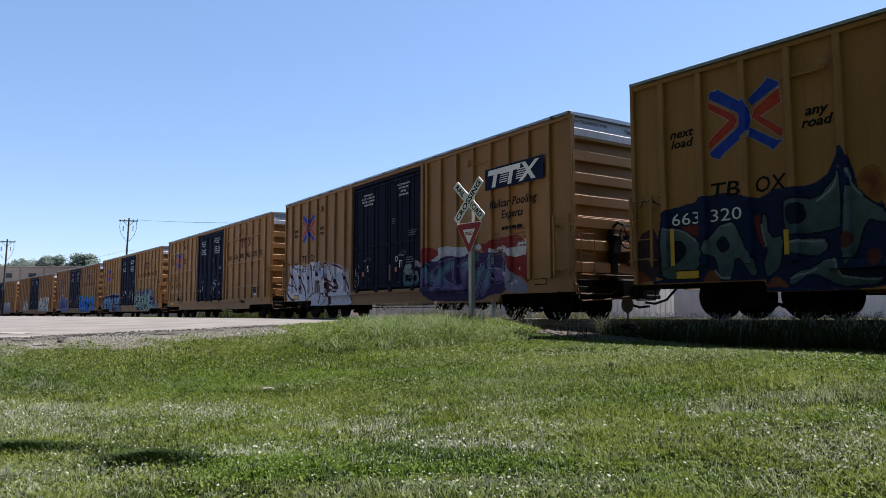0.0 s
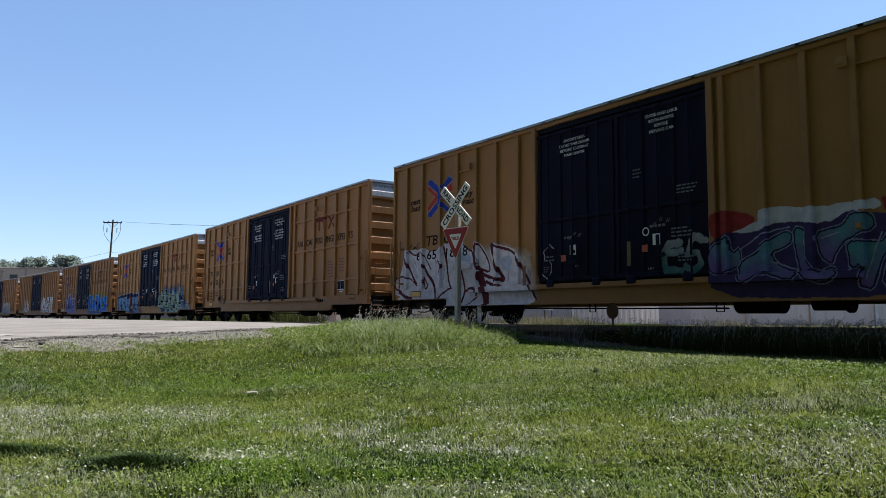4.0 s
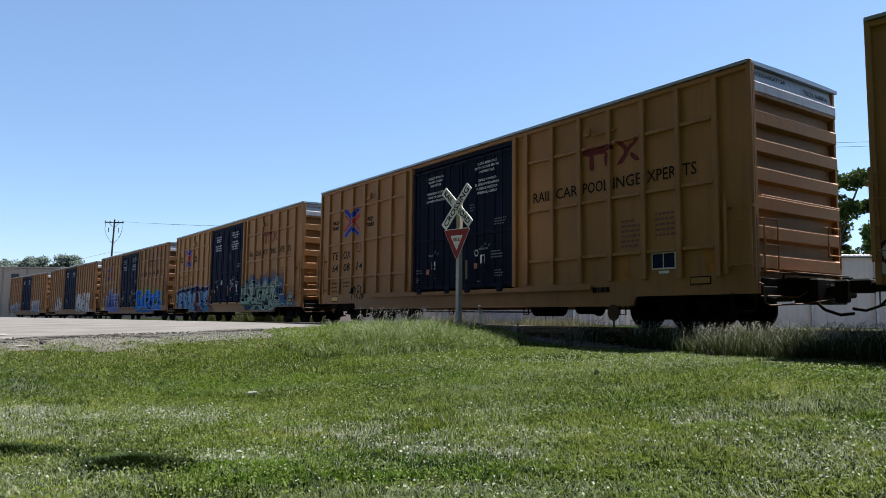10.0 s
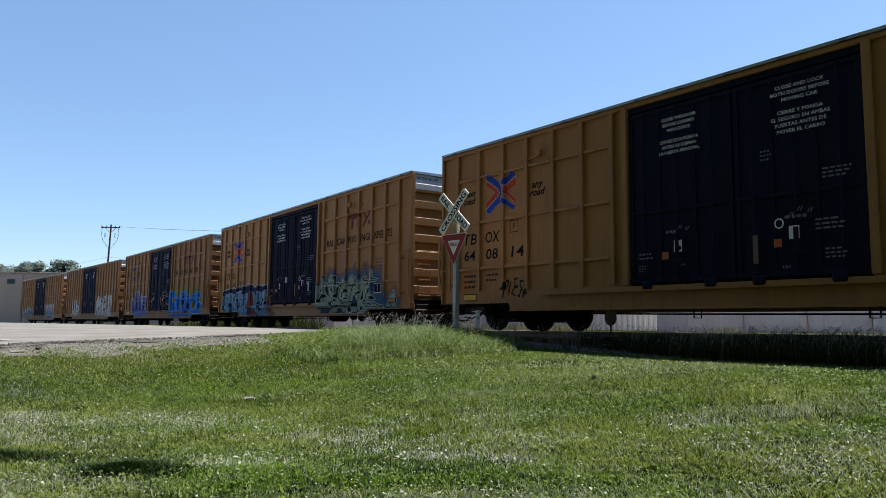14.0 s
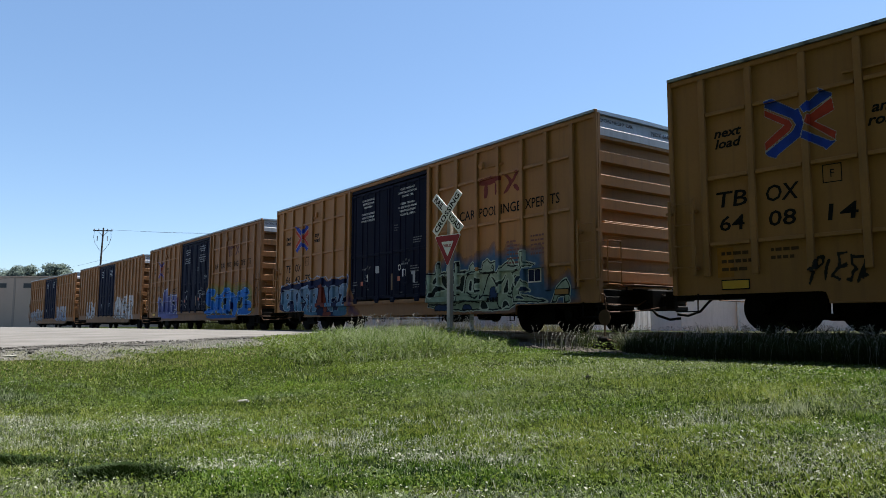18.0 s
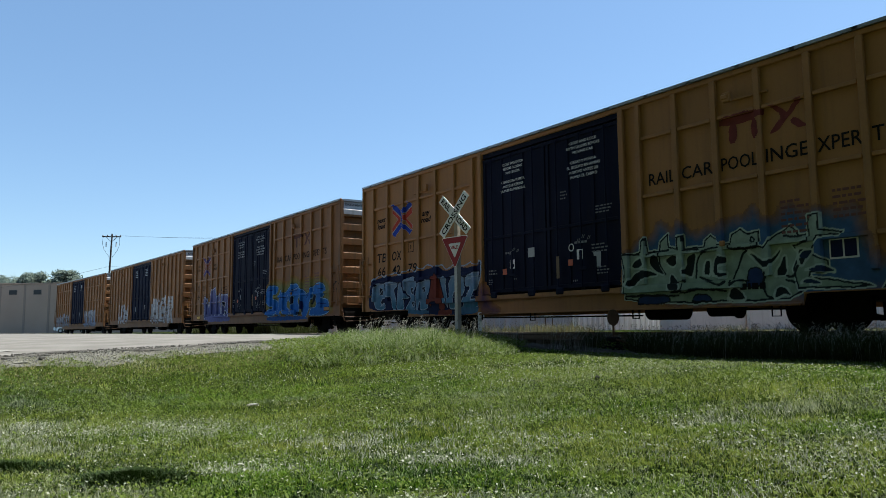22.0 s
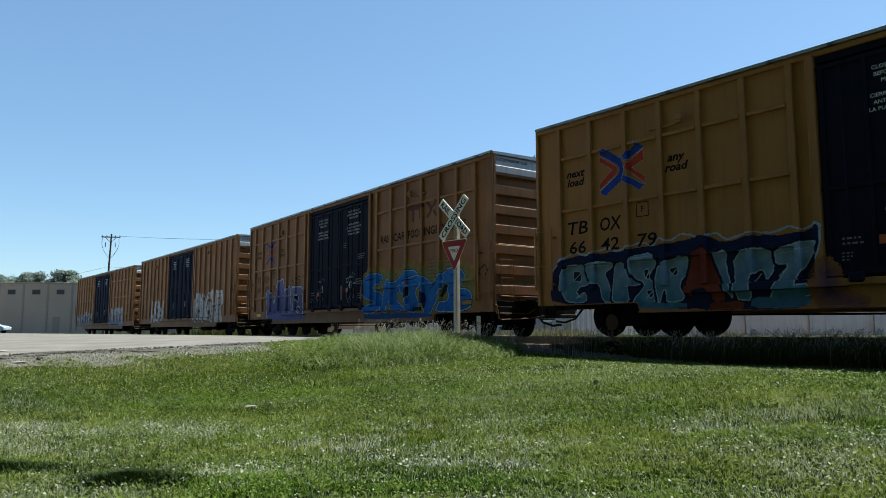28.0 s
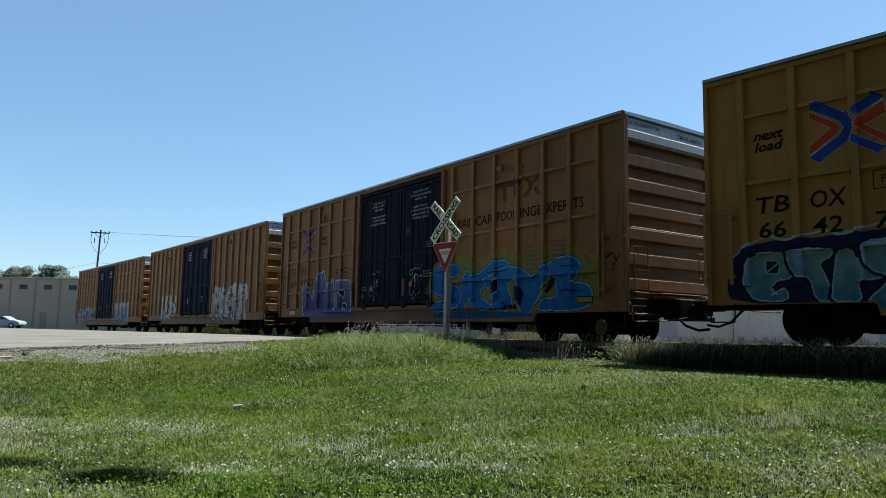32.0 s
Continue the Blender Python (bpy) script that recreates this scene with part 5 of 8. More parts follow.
white_piece.line((0.085, 0.016, 0.024), 0.11, [(-8.77, 1.97), (-8.63, 1.71), (-8.29, 1.32), (-8.12, 1.13)])
white_piece.line((0.085, 0.016, 0.024), 0.05, [(-8.07, 1.07), (-8.46, 1.30), (-8.98, 1.37), (-9.26, 1.33), (-9.39, 1.19), (-9.32, 0.99), (-8.99, 0.92)])
white_piece.line((0.085, 0.016, 0.024), 0.1, [(-9.08, 0.90), (-8.81, 0.78), (-8.38, 0.66)])
white_piece.line((0.085, 0.016, 0.024), 0.045, [(-8.54, 2.11), (-8.20, 1.95), (-7.95, 2.03), (-7.85, 1.78)])
white_piece.line((0.085, 0.016, 0.024), 0.07, [(-7.95, 2.03), (-7.90, 1.54), (-7.92, 1.31)])
white_piece.line((0.085, 0.016, 0.024), 0.09, [(-7.71, 1.65), (-7.47, 1.36), (-7.24, 1.21), (-7.09, 0.98), (-7.05, 0.61)])
white_piece.line((0.085, 0.016, 0.024), 0.045, [(-7.66, 1.29), (-7.55, 1.17), (-7.46, 1.05), (-7.62, 0.94), (-7.66, 1.23)])
white_piece.line((0.085, 0.016, 0.024), 0.04, [(-7.75, 2.01), (-7.47, 1.69), (-7.31, 1.51)])
white_piece.line((0.085, 0.016, 0.024), 0.08, [(-6.63, 2.08), (-6.50, 1.74), (-6.43, 1.40), (-6.37, 1.12), (-6.27, 0.95)])
white_piece.line((0.085, 0.016, 0.024), 0.05, [(-6.27, 0.95), (-6.58, 0.87), (-6.95, 0.68)])
white_piece.line((0.085, 0.016, 0.024), 0.04, [(-6.89, 1.54), (-6.86, 1.76), (-6.71, 1.58), (-6.79, 1.40)])
white_piece.line((0.085, 0.016, 0.024), 0.07, [(-6.00, 2.08), (-5.88, 1.74), (-5.78, 1.41), (-5.65, 1.14), (-5.57, 0.87), (-5.74, 0.56)])
white_piece.line((0.085, 0.016, 0.024), 0.06, [(-5.67, 2.10), (-5.42, 1.95), (-5.23, 1.88), (-5.14, 1.42)])
white_piece.line((0.085, 0.016, 0.024), 0.07, [(-5.57, 0.85), (-5.25, 0.93), (-5.01, 0.90), (-5.07, 0.74)])
white_piece.line((0.085, 0.016, 0.024), 0.045, [(-5.01, 0.70), (-5.45, 0.50)])
white_piece.line((0.085, 0.016, 0.024), 0.1, [(-5.04, 2.09), (-5.08, 1.84), (-5.02, 1.52), (-4.90, 1.41)])
white_piece.line((0.085, 0.016, 0.024), 0.06, [(-5.04, 2.09), (-4.90, 2.02), (-4.63, 1.75), (-4.49, 1.53), (-4.43, 1.31), (-4.92, 1.41)])
white_piece.line((0.085, 0.016, 0.024), 0.09, [(-4.94, 1.31), (-4.64, 1.24), (-4.14, 1.11), (-4.31, 0.98), (-4.59, 1.07)])
white_piece.line((0.085, 0.016, 0.024), 0.26, [(-4.88, 1.25), (-4.77, 1.00), (-4.68, 0.79), (-4.62, 0.47)])
white_piece.line((0.085, 0.016, 0.024), 0.05, [(-4.42, 1.00), (-3.98, 0.94)])
white_piece.line((0.085, 0.016, 0.024), 0.12, [(-4.37, 1.99), (-4.33, 1.77), (-4.17, 1.46), (-3.95, 1.20), (-3.85, 1.09), (-4.14, 1.11)])
white_piece.line((0.085, 0.016, 0.024), 0.065, [(-4.37, 2.01), (-4.06, 1.92), (-3.44, 1.77), (-3.15, 1.39), (-2.83, 0.96), (-2.61, 0.60)])
white_piece.line((0.22, 0.24, 0.30), 0.03, [(-4.99, 1.74), (-4.92, 1.56), (-4.97, 1.50)])
white_piece.line((0.22, 0.24, 0.30), 0.03, [(-8.28, 1.87), (-8.08, 1.61)])
white_piece.line((0.22, 0.24, 0.30), 0.03, [(-7.16, 1.84), (-6.98, 1.66)])
white_piece.line((0.22, 0.24, 0.30), 0.03, [(-6.60, 1.52), (-6.65, 1.19)])
white_piece.line((0.22, 0.24, 0.30), 0.03, [(-3.71, 1.05), (-3.65, 1.33)])
white_piece.finish("graffiti", "white graffiti with broad maroon outlines")
purple_piece = Mural(CAR[-1], False, 2.3, 7.9, 0.47, 2.34, res=0.013, seed=15)
purple_piece.fill((0.25, 0.032, 0.03), [(2.45, 2.06), (2.87, 2.12), (3.45, 1.97), (3.34, 1.68), (2.94, 1.65), (2.53, 1.57)])
purple_piece.fill((0.22, 0.028, 0.028), [(5.64, 2.07), (5.85, 2.00), (6.03, 2.08), (6.43, 2.05), (6.59, 2.09), (6.96, 2.12), (7.31, 2.14), (7.53, 2.00), (7.64, 1.88), (7.76, 1.74), (7.77, 0.99), (7.70, 0.89), (7.47, 1.07), (7.13, 1.15), (6.83, 1.35), (6.71, 1.51), (6.13, 1.63), (5.70, 1.77)])
purple_piece.fill((0.48, 0.49, 0.55), [(3.47, 2.02), (3.80, 2.09), (4.09, 2.03), (4.72, 2.00), (5.31, 2.00), (5.64, 2.02), (5.66, 1.84), (5.24, 1.86), (4.85, 1.71), (4.30, 1.70), (4.02, 1.78), (3.57, 1.67), (3.10, 1.63), (2.70, 1.63), (3.47, 1.85)])
purple_piece.fill((0.48, 0.49, 0.55), [(5.94, 1.77), (6.14, 1.88), (6.31, 1.80), (6.64, 1.93), (6.80, 1.85), (6.90, 1.78), (7.15, 1.82), (7.36, 1.93), (7.71, 2.00), (7.75, 1.61), (7.44, 1.60), (7.15, 1.55), (6.84, 1.65), (6.69, 1.73), (6.53, 1.77), (6.30, 1.72)])
purple_piece.fill((0.045, 0.032, 0.10), [(2.41, 1.48), (2.78, 1.72), (3.42, 1.65), (3.87, 1.82), (4.78, 1.69), (5.11, 1.88), (5.61, 1.78), (5.85, 1.76), (6.02, 1.74), (6.58, 1.75), (6.70, 1.68), (6.74, 1.04), (6.79, 0.71), (6.16, 0.66), (5.58, 0.49), (2.43, 0.53)])
purple_piece.fill((0.21, 0.22, 0.32), [(6.71, 1.46), (7.13, 1.16), (7.66, 0.92), (7.71, 0.67), (6.71, 0.68)])
purple_piece.letter([(2.44, 1.42), (2.70, 1.58), (2.86, 1.69), (2.91, 1.34), (3.10, 1.44), (3.10, 1.10), (2.85, 0.99), (2.60, 0.94), (2.47, 1.00)], "purple")
purple_piece.letter([(3.02, 1.16), (3.41, 1.31), (3.64, 1.52), (4.02, 1.66), (4.16, 1.60), (4.08, 1.38), (3.71, 1.29), (3.86, 1.06), (4.29, 0.94), (4.07, 0.78), (3.56, 0.96), (3.09, 0.75)], "purple")
purple_piece.letter([(4.16, 1.71), (4.37, 1.64), (4.36, 1.20), (4.56, 0.93), (4.83, 1.02), (4.96, 0.86), (4.62, 0.71), (4.28, 0.83), (4.15, 1.27)], "purple")
purple_piece.letter([(4.51, 1.57), (4.98, 1.64), (5.17, 1.84), (5.49, 1.81), (5.54, 1.55), (5.10, 1.43), (4.90, 1.23), (4.83, 1.02), (4.63, 1.14)], "purple")
purple_piece.letter([(5.04, 1.43), (5.60, 1.34), (5.72, 1.49), (5.84, 1.38), (5.59, 0.99), (5.46, 0.59), (5.21, 0.70), (5.34, 1.00), (5.09, 0.91)], "purple")
purple_piece.letter([(5.58, 0.79), (5.83, 1.28), (6.13, 1.36), (6.29, 1.20), (6.11, 0.97), (5.70, 0.59)], "purple")
purple_piece.letter([(5.90, 1.47), (6.02, 1.71), (6.25, 1.74), (6.24, 1.35), (6.57, 1.28), (6.73, 1.51), (6.58, 1.71), (6.69, 1.70), (6.78, 1.22), (6.61, 0.95), (6.28, 0.96), (6.18, 1.26)], "purple")
purple_piece.line((0.28, 0.32, 0.46), 0.02, [(3.10, 1.38), (3.57, 1.64), (4.09, 1.71)])
purple_piece.line((0.28, 0.32, 0.46), 0.02, [(4.33, 1.59), (4.36, 1.20)])
purple_piece.line((0.28, 0.32, 0.46), 0.02, [(5.63, 1.49), (5.36, 0.80)])
purple_piece.line((0.28, 0.32, 0.46), 0.02, [(5.95, 1.37), (6.62, 1.28)])
purple_piece.line((0.28, 0.32, 0.46), 0.02, [(3.71, 1.13), (4.15, 0.99)])
purple_piece.line((0.28, 0.32, 0.46), 0.02, [(4.64, 1.46), (4.97, 1.54)])
purple_piece.line((0.28, 0.32, 0.46), 0.02, [(6.66, 1.85), (6.66, 1.59)])
purple_piece.fill((0.40, 0.43, 0.52), [(7.12, 0.98), (7.21, 1.06), (7.30, 0.97), (7.20, 0.90)])
purple_piece.fill((0.40, 0.43, 0.52), [(6.98, 0.91), (7.05, 0.97), (7.11, 0.91), (7.04, 0.86)])
purple_piece.fill((0.40, 0.43, 0.52), [(7.32, 1.28), (7.37, 1.32), (7.41, 1.27), (7.36, 1.23)])
purple_piece.fill((0.40, 0.43, 0.52), [(6.62, 1.18), (6.70, 1.26), (6.79, 1.18), (6.70, 1.10)])
purple_piece.finish("graffiti", "purple and teal graffiti under red and white clouds")
piece(CAR[-1], False, -2.35, -1.9, 1.0, 1.9, "S", WH, WH, WH, stroke=0.02, edge=0.003, seed=17, name="scrawl")
piece(CAR[-1], False, 1.3, 2.4, 1.05, 1.75, "ES", (0.05, 0.14, 0.16), (0.30, 0.32, 0.36), (0.03, 0.05, 0.07), stroke=0.07, edge=0.02, seed=18, wild=0.08)
for k in (0, 1, 2):
    g_ = [(0.15, 0.030, 0.032), (0.17, 0.040, 0.036), (0.11, 0.05, 0.045)][k]
    ghost = Mural(CAR[k], True, 4.9, 7.0, 3.3, 4.0, seed=60 + k)
    for pts in (rect(5.00, 5.96, 3.72, 3.90), rect(5.20, 5.38, 3.39, 3.74), rect(5.68, 5.86, 3.39, 3.74), [(6.00, 3.40), (6.16, 3.40), (6.75, 3.90), (6.56, 3.90)], [(6.02, 3.90), (6.20, 3.90), (6.46, 3.66), (6.24, 3.42), (6.10, 3.42), (6.30, 3.66)],
                [(6.52, 3.64), (6.78, 3.40), (6.58, 3.40), (6.42, 3.56)]):
        ghost.fill(g_, pts)
    ghost.finish("logo_shape", "faded red-brown trade mark shapes")
piece(CAR[0], True, -6.74, -5.80, 0.82, 1.24, "PIESA", (0.02, 0.018, 0.016), (0.02, 0.018, 0.016), (0.02, 0.018, 0.016), stroke=0.026, edge=0.004, seed=70, wild=0.05, slant=0.3, res=0.014, name="scrawl", label="black scrawled tag")
piece(CAR[-1], False, -8.55, -7.85, 2.02, 2.34, "SMAZ", (0.03, 0.03, 0.025), (0.03, 0.03, 0.025), (0.03, 0.03, 0.025), stroke=0.02, edge=0.003, seed=71, wild=0.03, slant=0.3, res=0.014, name="scrawl", label="black scrawled tag")
piece(CAR[2], True, 8.72, 9.2, 1.5, 1.95, "KY", (0.03, 0.028, 0.025), (0.03, 0.028, 0.025), (0.03, 0.028, 0.025), stroke=0.024, edge=0.003, seed=72, wild=0.05, res=0.014, name="scrawl", label="black scrawled tag")
# panelled car with pale blue piece on one half, pale green on the other
blue_piece = Mural(CAR[1], True, -9.2, -1.7, 0.47, 2.16, res=0.013, seed=21)
blue_piece.fill((0.010, 0.017, 0.062), [(-9.09, 0.76), (-8.98, 1.44), (-8.72, 1.64), (-8.22, 1.74), (-7.50, 1.73), (-6.93, 1.74), (-6.38, 1.77), (-5.76, 1.79), (-5.26, 1.82), (-5.07, 1.88), (-4.79, 1.86), (-4.43, 1.69), (-3.91, 1.78), (-3.49, 1.74), (-2.93, 1.73), (-2.63, 1.82), (-2.52, 1.90), (-2.56, 1.45), (-2.69, 1.23), (-2.79, 0.48), (-3.94, 0.46), (-7.06, 0.57), (-8.73, 0.70)])
blue_piece.line((0.33, 0.42, 0.55), 0.05, [(-8.98, 1.44), (-8.72, 1.65), (-8.27, 1.82), (-8.02, 1.71), (-7.26, 1.83), (-7.04, 1.73), (-6.38, 1.88), (-6.07, 1.76), (-5.92, 1.92), (-5.66, 1.82), (-5.36, 1.96), (-5.07, 1.87)])
blue_piece.line((0.33, 0.42, 0.55), 0.05, [(-4.79, 1.87), (-4.57, 1.88), (-4.40, 1.73), (-4.16, 1.78), (-3.82, 1.85), (-3.57, 1.76), (-3.09, 1.86), (-2.90, 1.77), (-2.53, 1.89), (-2.60, 1.40), (-2.69, 1.21)])
blue_piece.letter([(-8.67, 1.43), (-8.34, 1.56), (-7.93, 1.50), (-7.79, 1.10), (-8.22, 1.00), (-7.93, 0.89), (-7.94, 0.70), (-8.53, 0.71), (-8.73, 0.98)], "sky", holes=[[(-8.34, 1.41), (-8.05, 1.39), (-8.05, 1.13), (-8.35, 1.15)], [(-8.27, 0.97), (-7.98, 0.99), (-8.10, 0.79)]])
blue_piece.letter([(-7.97, 1.54), (-7.15, 1.54), (-7.16, 1.41), (-7.39, 1.29), (-7.27, 1.08), (-7.17, 0.68), (-7.46, 0.69), (-7.55, 1.09), (-7.79, 1.10), (-7.93, 1.32)], "sky")
blue_piece.letter([(-7.11, 1.49), (-6.86, 1.51), (-6.78, 1.33), (-6.28, 1.30), (-6.29, 1.04), (-6.78, 0.99), (-6.72, 0.67), (-7.23, 0.68), (-7.16, 1.07)], "sky")
blue_piece.letter([(-6.71, 1.60), (-6.07, 1.64), (-6.01, 1.36), (-6.22, 1.17), (-5.98, 0.96), (-6.03, 0.63), (-6.72, 0.58), (-6.50, 0.84), (-6.29, 1.04), (-6.65, 1.19)], "sky", holes=[[(-6.35, 1.33), (-6.18, 1.33), (-6.18, 1.10), (-6.33, 1.15)], [(-6.29, 0.90), (-6.08, 0.90), (-6.15, 0.70)]])
blue_piece.letter([(-5.97, 1.42), (-5.27, 1.54), (-5.18, 1.25), (-5.48, 1.00), (-5.29, 0.68), (-5.78, 0.62), (-5.82, 0.95), (-5.99, 0.56), (-6.08, 1.03)], "sky", holes=[[(-5.73, 1.28), (-5.47, 1.33), (-5.53, 1.11)]])
blue_piece.letter([(-4.76, 1.50), (-4.35, 1.58), (-4.43, 1.27), (-4.28, 0.83), (-4.28, 0.65), (-4.46, 0.84), (-4.62, 1.22)], "sky")
blue_piece.letter([(-4.26, 1.51), (-3.50, 1.54), (-3.43, 1.16), (-3.60, 0.93), (-3.67, 1.17), (-3.93, 1.06), (-3.91, 0.61), (-4.25, 0.65)], "sky")
blue_piece.letter([(-3.45, 1.51), (-2.63, 1.60), (-2.72, 1.35), (-3.12, 0.85), (-2.81, 0.90), (-2.82, 0.62), (-3.61, 0.63), (-3.43, 0.92), (-3.19, 1.20), (-3.43, 1.22)], "sky")
blue_piece.letter([(-5.38, 0.87), (-5.13, 1.63), (-4.80, 1.67), (-4.62, 1.22), (-4.39, 0.64), (-4.73, 0.60), (-4.82, 0.85), (-5.10, 0.86), (-5.20, 0.67)], "red")
blue_piece.fill((0.17, 0.04, 0.025), [(-4.79, 0.64), (-4.08, 0.62), (-4.08, 0.47), (-4.79, 0.48)])
blue_piece.fill((0.06, 0.15, 0.25), [(-3.94, 0.69), (-2.82, 0.68), (-2.82, 0.49), (-3.94, 0.49)])
blue_piece.fill((0.06, 0.16, 0.26), [(-6.94, 0.68), (-5.29, 0.64), (-5.30, 0.52), (-6.94, 0.55)])
blue_piece.spray((0.085, 0.045, 0.10), [(-2.68, 1.12), (-2.50, 1.25), (-2.29, 1.04), (-2.23, 0.71), (-1.88, 0.59), (-1.89, 0.47), (-2.75, 0.49)])
blue_piece.line((0.36, 0.44, 0.52), 0.02, [(-8.30, 1.19), (-8.10, 1.32)])
blue_piece.line((0.36, 0.44, 0.52), 0.02, [(-8.23, 0.82), (-8.05, 0.90)])
blue_piece.line((0.36, 0.44, 0.52), 0.02, [(-6.31, 1.14), (-6.20, 1.27)])
blue_piece.line((0.36, 0.44, 0.52), 0.02, [(-6.25, 0.74), (-6.13, 0.86)])
blue_piece.line((0.36, 0.44, 0.52), 0.02, [(-5.67, 1.14), (-5.53, 1.27)])
blue_piece.line((0.36, 0.44, 0.52), 0.02, [(-3.88, 0.94), (-3.69, 1.08)])
blue_piece.line((0.36, 0.44, 0.52), 0.02, [(-3.38, 1.02), (-3.22, 1.15)])
blue_piece.line((0.36, 0.44, 0.52), 0.02, [(-7.74, 1.45), (-7.27, 1.47)])
blue_piece.line((0.36, 0.44, 0.52), 0.02, [(-6.60, 1.54), (-6.13, 1.56)])
blue_piece.line((0.36, 0.44, 0.52), 0.02, [(-3.34, 1.41), (-2.79, 1.47)])
blue_piece.finish("graffiti", "pale blue graffiti letters with one red letter")
green_piece = Mural(CAR[1], True, 2.3, 8.9, 0.47, 2.41, res=0.013, seed=23)
green_piece.spray((0.030, 0.105, 0.22), [(2.50, 0.64), (2.43, 1.37), (2.80, 1.83), (3.30, 1.90), (3.47, 2.18), (3.78, 1.92), (4.02, 2.12), (4.24, 1.87), (4.82, 1.93), (5.43, 2.03), (5.63, 2.21), (5.87, 1.93), (6.37, 2.17), (6.59, 1.95), (7.35, 1.96), (7.48, 2.04), (7.59, 1.61), (7.77, 1.14), (8.01, 1.12), (8.30, 1.36), (8.57, 1.34), (8.72, 0.99), (8.75, 0.65), (6.17, 0.50)])
green_piece.letter([(2.45, 0.68), (2.51, 1.03), (2.53, 1.20), (2.45, 1.59), (2.98, 1.61), (3.00, 1.82), (3.09, 1.88), (3.14, 1.62), (3.42, 1.60), (3.45, 1.79), (3.68, 1.93), (3.69, 1.66), (3.92, 1.60), (3.95, 1.84), (4.06, 1.84), (4.09, 1.60), (4.52, 1.60), (4.54, 1.71), (4.70, 1.80), (4.85, 1.70), (4.87, 1.61), (5.09, 1.61), (5.14, 1.76), (5.32, 1.84), (5.49, 1.73), (5.72, 1.77), (5.72, 1.50), (5.82, 1.47), (5.94, 1.62), (6.05, 1.66), (6.31, 1.81), (6.46, 1.68), (6.48, 1.61), (6.64, 1.63), (6.65, 0.78), (6.26, 0.56), (4.24, 0.56), (3.22, 0.59)], "green")
green_piece.letter([(6.65, 1.92), (6.89, 1.92), (6.88, 1.67), (7.26, 1.61), (7.21, 1.54), (6.84, 1.56), (6.76, 1.48), (6.66, 1.31), (6.98, 1.16), (6.97, 0.98), (6.65, 0.98), (6.63, 0.91), (7.18, 0.84), (7.61, 0.76), (7.70, 0.72), (7.44, 0.71), (6.41, 0.73), (6.33, 1.06), (6.46, 1.32), (6.34, 1.46), (6.63, 1.52)], "green")
green_piece.letter([(7.82, 0.69), (8.05, 1.07), (8.34, 1.23), (8.46, 1.05), (8.46, 0.70), (8.26, 0.67), (8.27, 0.84), (8.08, 0.81), (7.98, 0.69)], "green")
for gap in ([(2.67, 1.32), (2.77, 1.47), (2.99, 1.50), (3.06, 1.35), (2.88, 1.31)],
            [(2.55, 0.98), (2.74, 1.17), (2.95, 1.26), (3.17, 1.22), (3.38, 1.14), (3.13, 1.11), (2.87, 1.04), (2.72, 0.93)],
            [(3.17, 1.49), (3.39, 1.54), (3.43, 1.28), (3.55, 1.13), (3.34, 1.20), (3.19, 1.35)],
            [(3.56, 1.39), (3.72, 1.49), (3.92, 1.45), (3.90, 1.34), (3.73, 1.26)],
            [(3.66, 0.84), (3.72, 1.14), (3.82, 1.05), (3.94, 0.92), (3.90, 0.79)],
            [(4.10, 1.27), (4.13, 1.45), (4.35, 1.50), (4.27, 1.21), (4.19, 1.02), (4.01, 1.14)],
            [(4.49, 1.08), (4.55, 1.31), (4.66, 1.33), (4.63, 1.05)]):
    green_piece.line((0.40, 0.48, 0.41), 0.075, gap + gap[:1])
    green_piece.fill((0.012, 0.018, 0.018), gap)
for gap in ([(4.71, 1.07), (4.77, 1.39), (5.02, 1.35), (5.00, 1.24), (4.85, 1.22), (4.83, 1.11), (5.01, 1.07), (4.97, 1.01)],
            [(5.45, 1.47), (5.85, 1.17), (6.19, 1.46), (5.83, 1.04)],
            [(6.00, 0.98), (6.21, 1.34), (6.20, 0.97)],
            [(6.44, 1.38), (6.59, 1.38), (6.61, 1.29), (6.46, 1.07)],
            [(5.95, 0.59), (5.99, 0.76), (6.14, 0.79), (6.30, 0.62), (6.13, 0.66)],
            [(5.01, 0.61), (5.11, 0.83), (5.31, 0.72), (5.39, 0.59)]):
    green_piece.line((0.40, 0.48, 0.41), 0.075, gap + gap[:1])
    green_piece.fill((0.012, 0.018, 0.018), gap)
for gap in ([(5.40, 0.82), (5.47, 1.09), (5.64, 1.14), (5.80, 1.02), (5.74, 0.85), (5.60, 0.78)],
            [(2.82, 0.59), (2.86, 0.72), (3.61, 0.72), (3.64, 0.58)],
            [(4.21, 0.61), (4.30, 0.70), (4.59, 0.69), (4.65, 0.59)]):
    green_piece.line((0.012, 0.016, 0.018), 0.05, gap + gap[:1])
    green_piece.fill((0.022, 0.045, 0.12), gap)
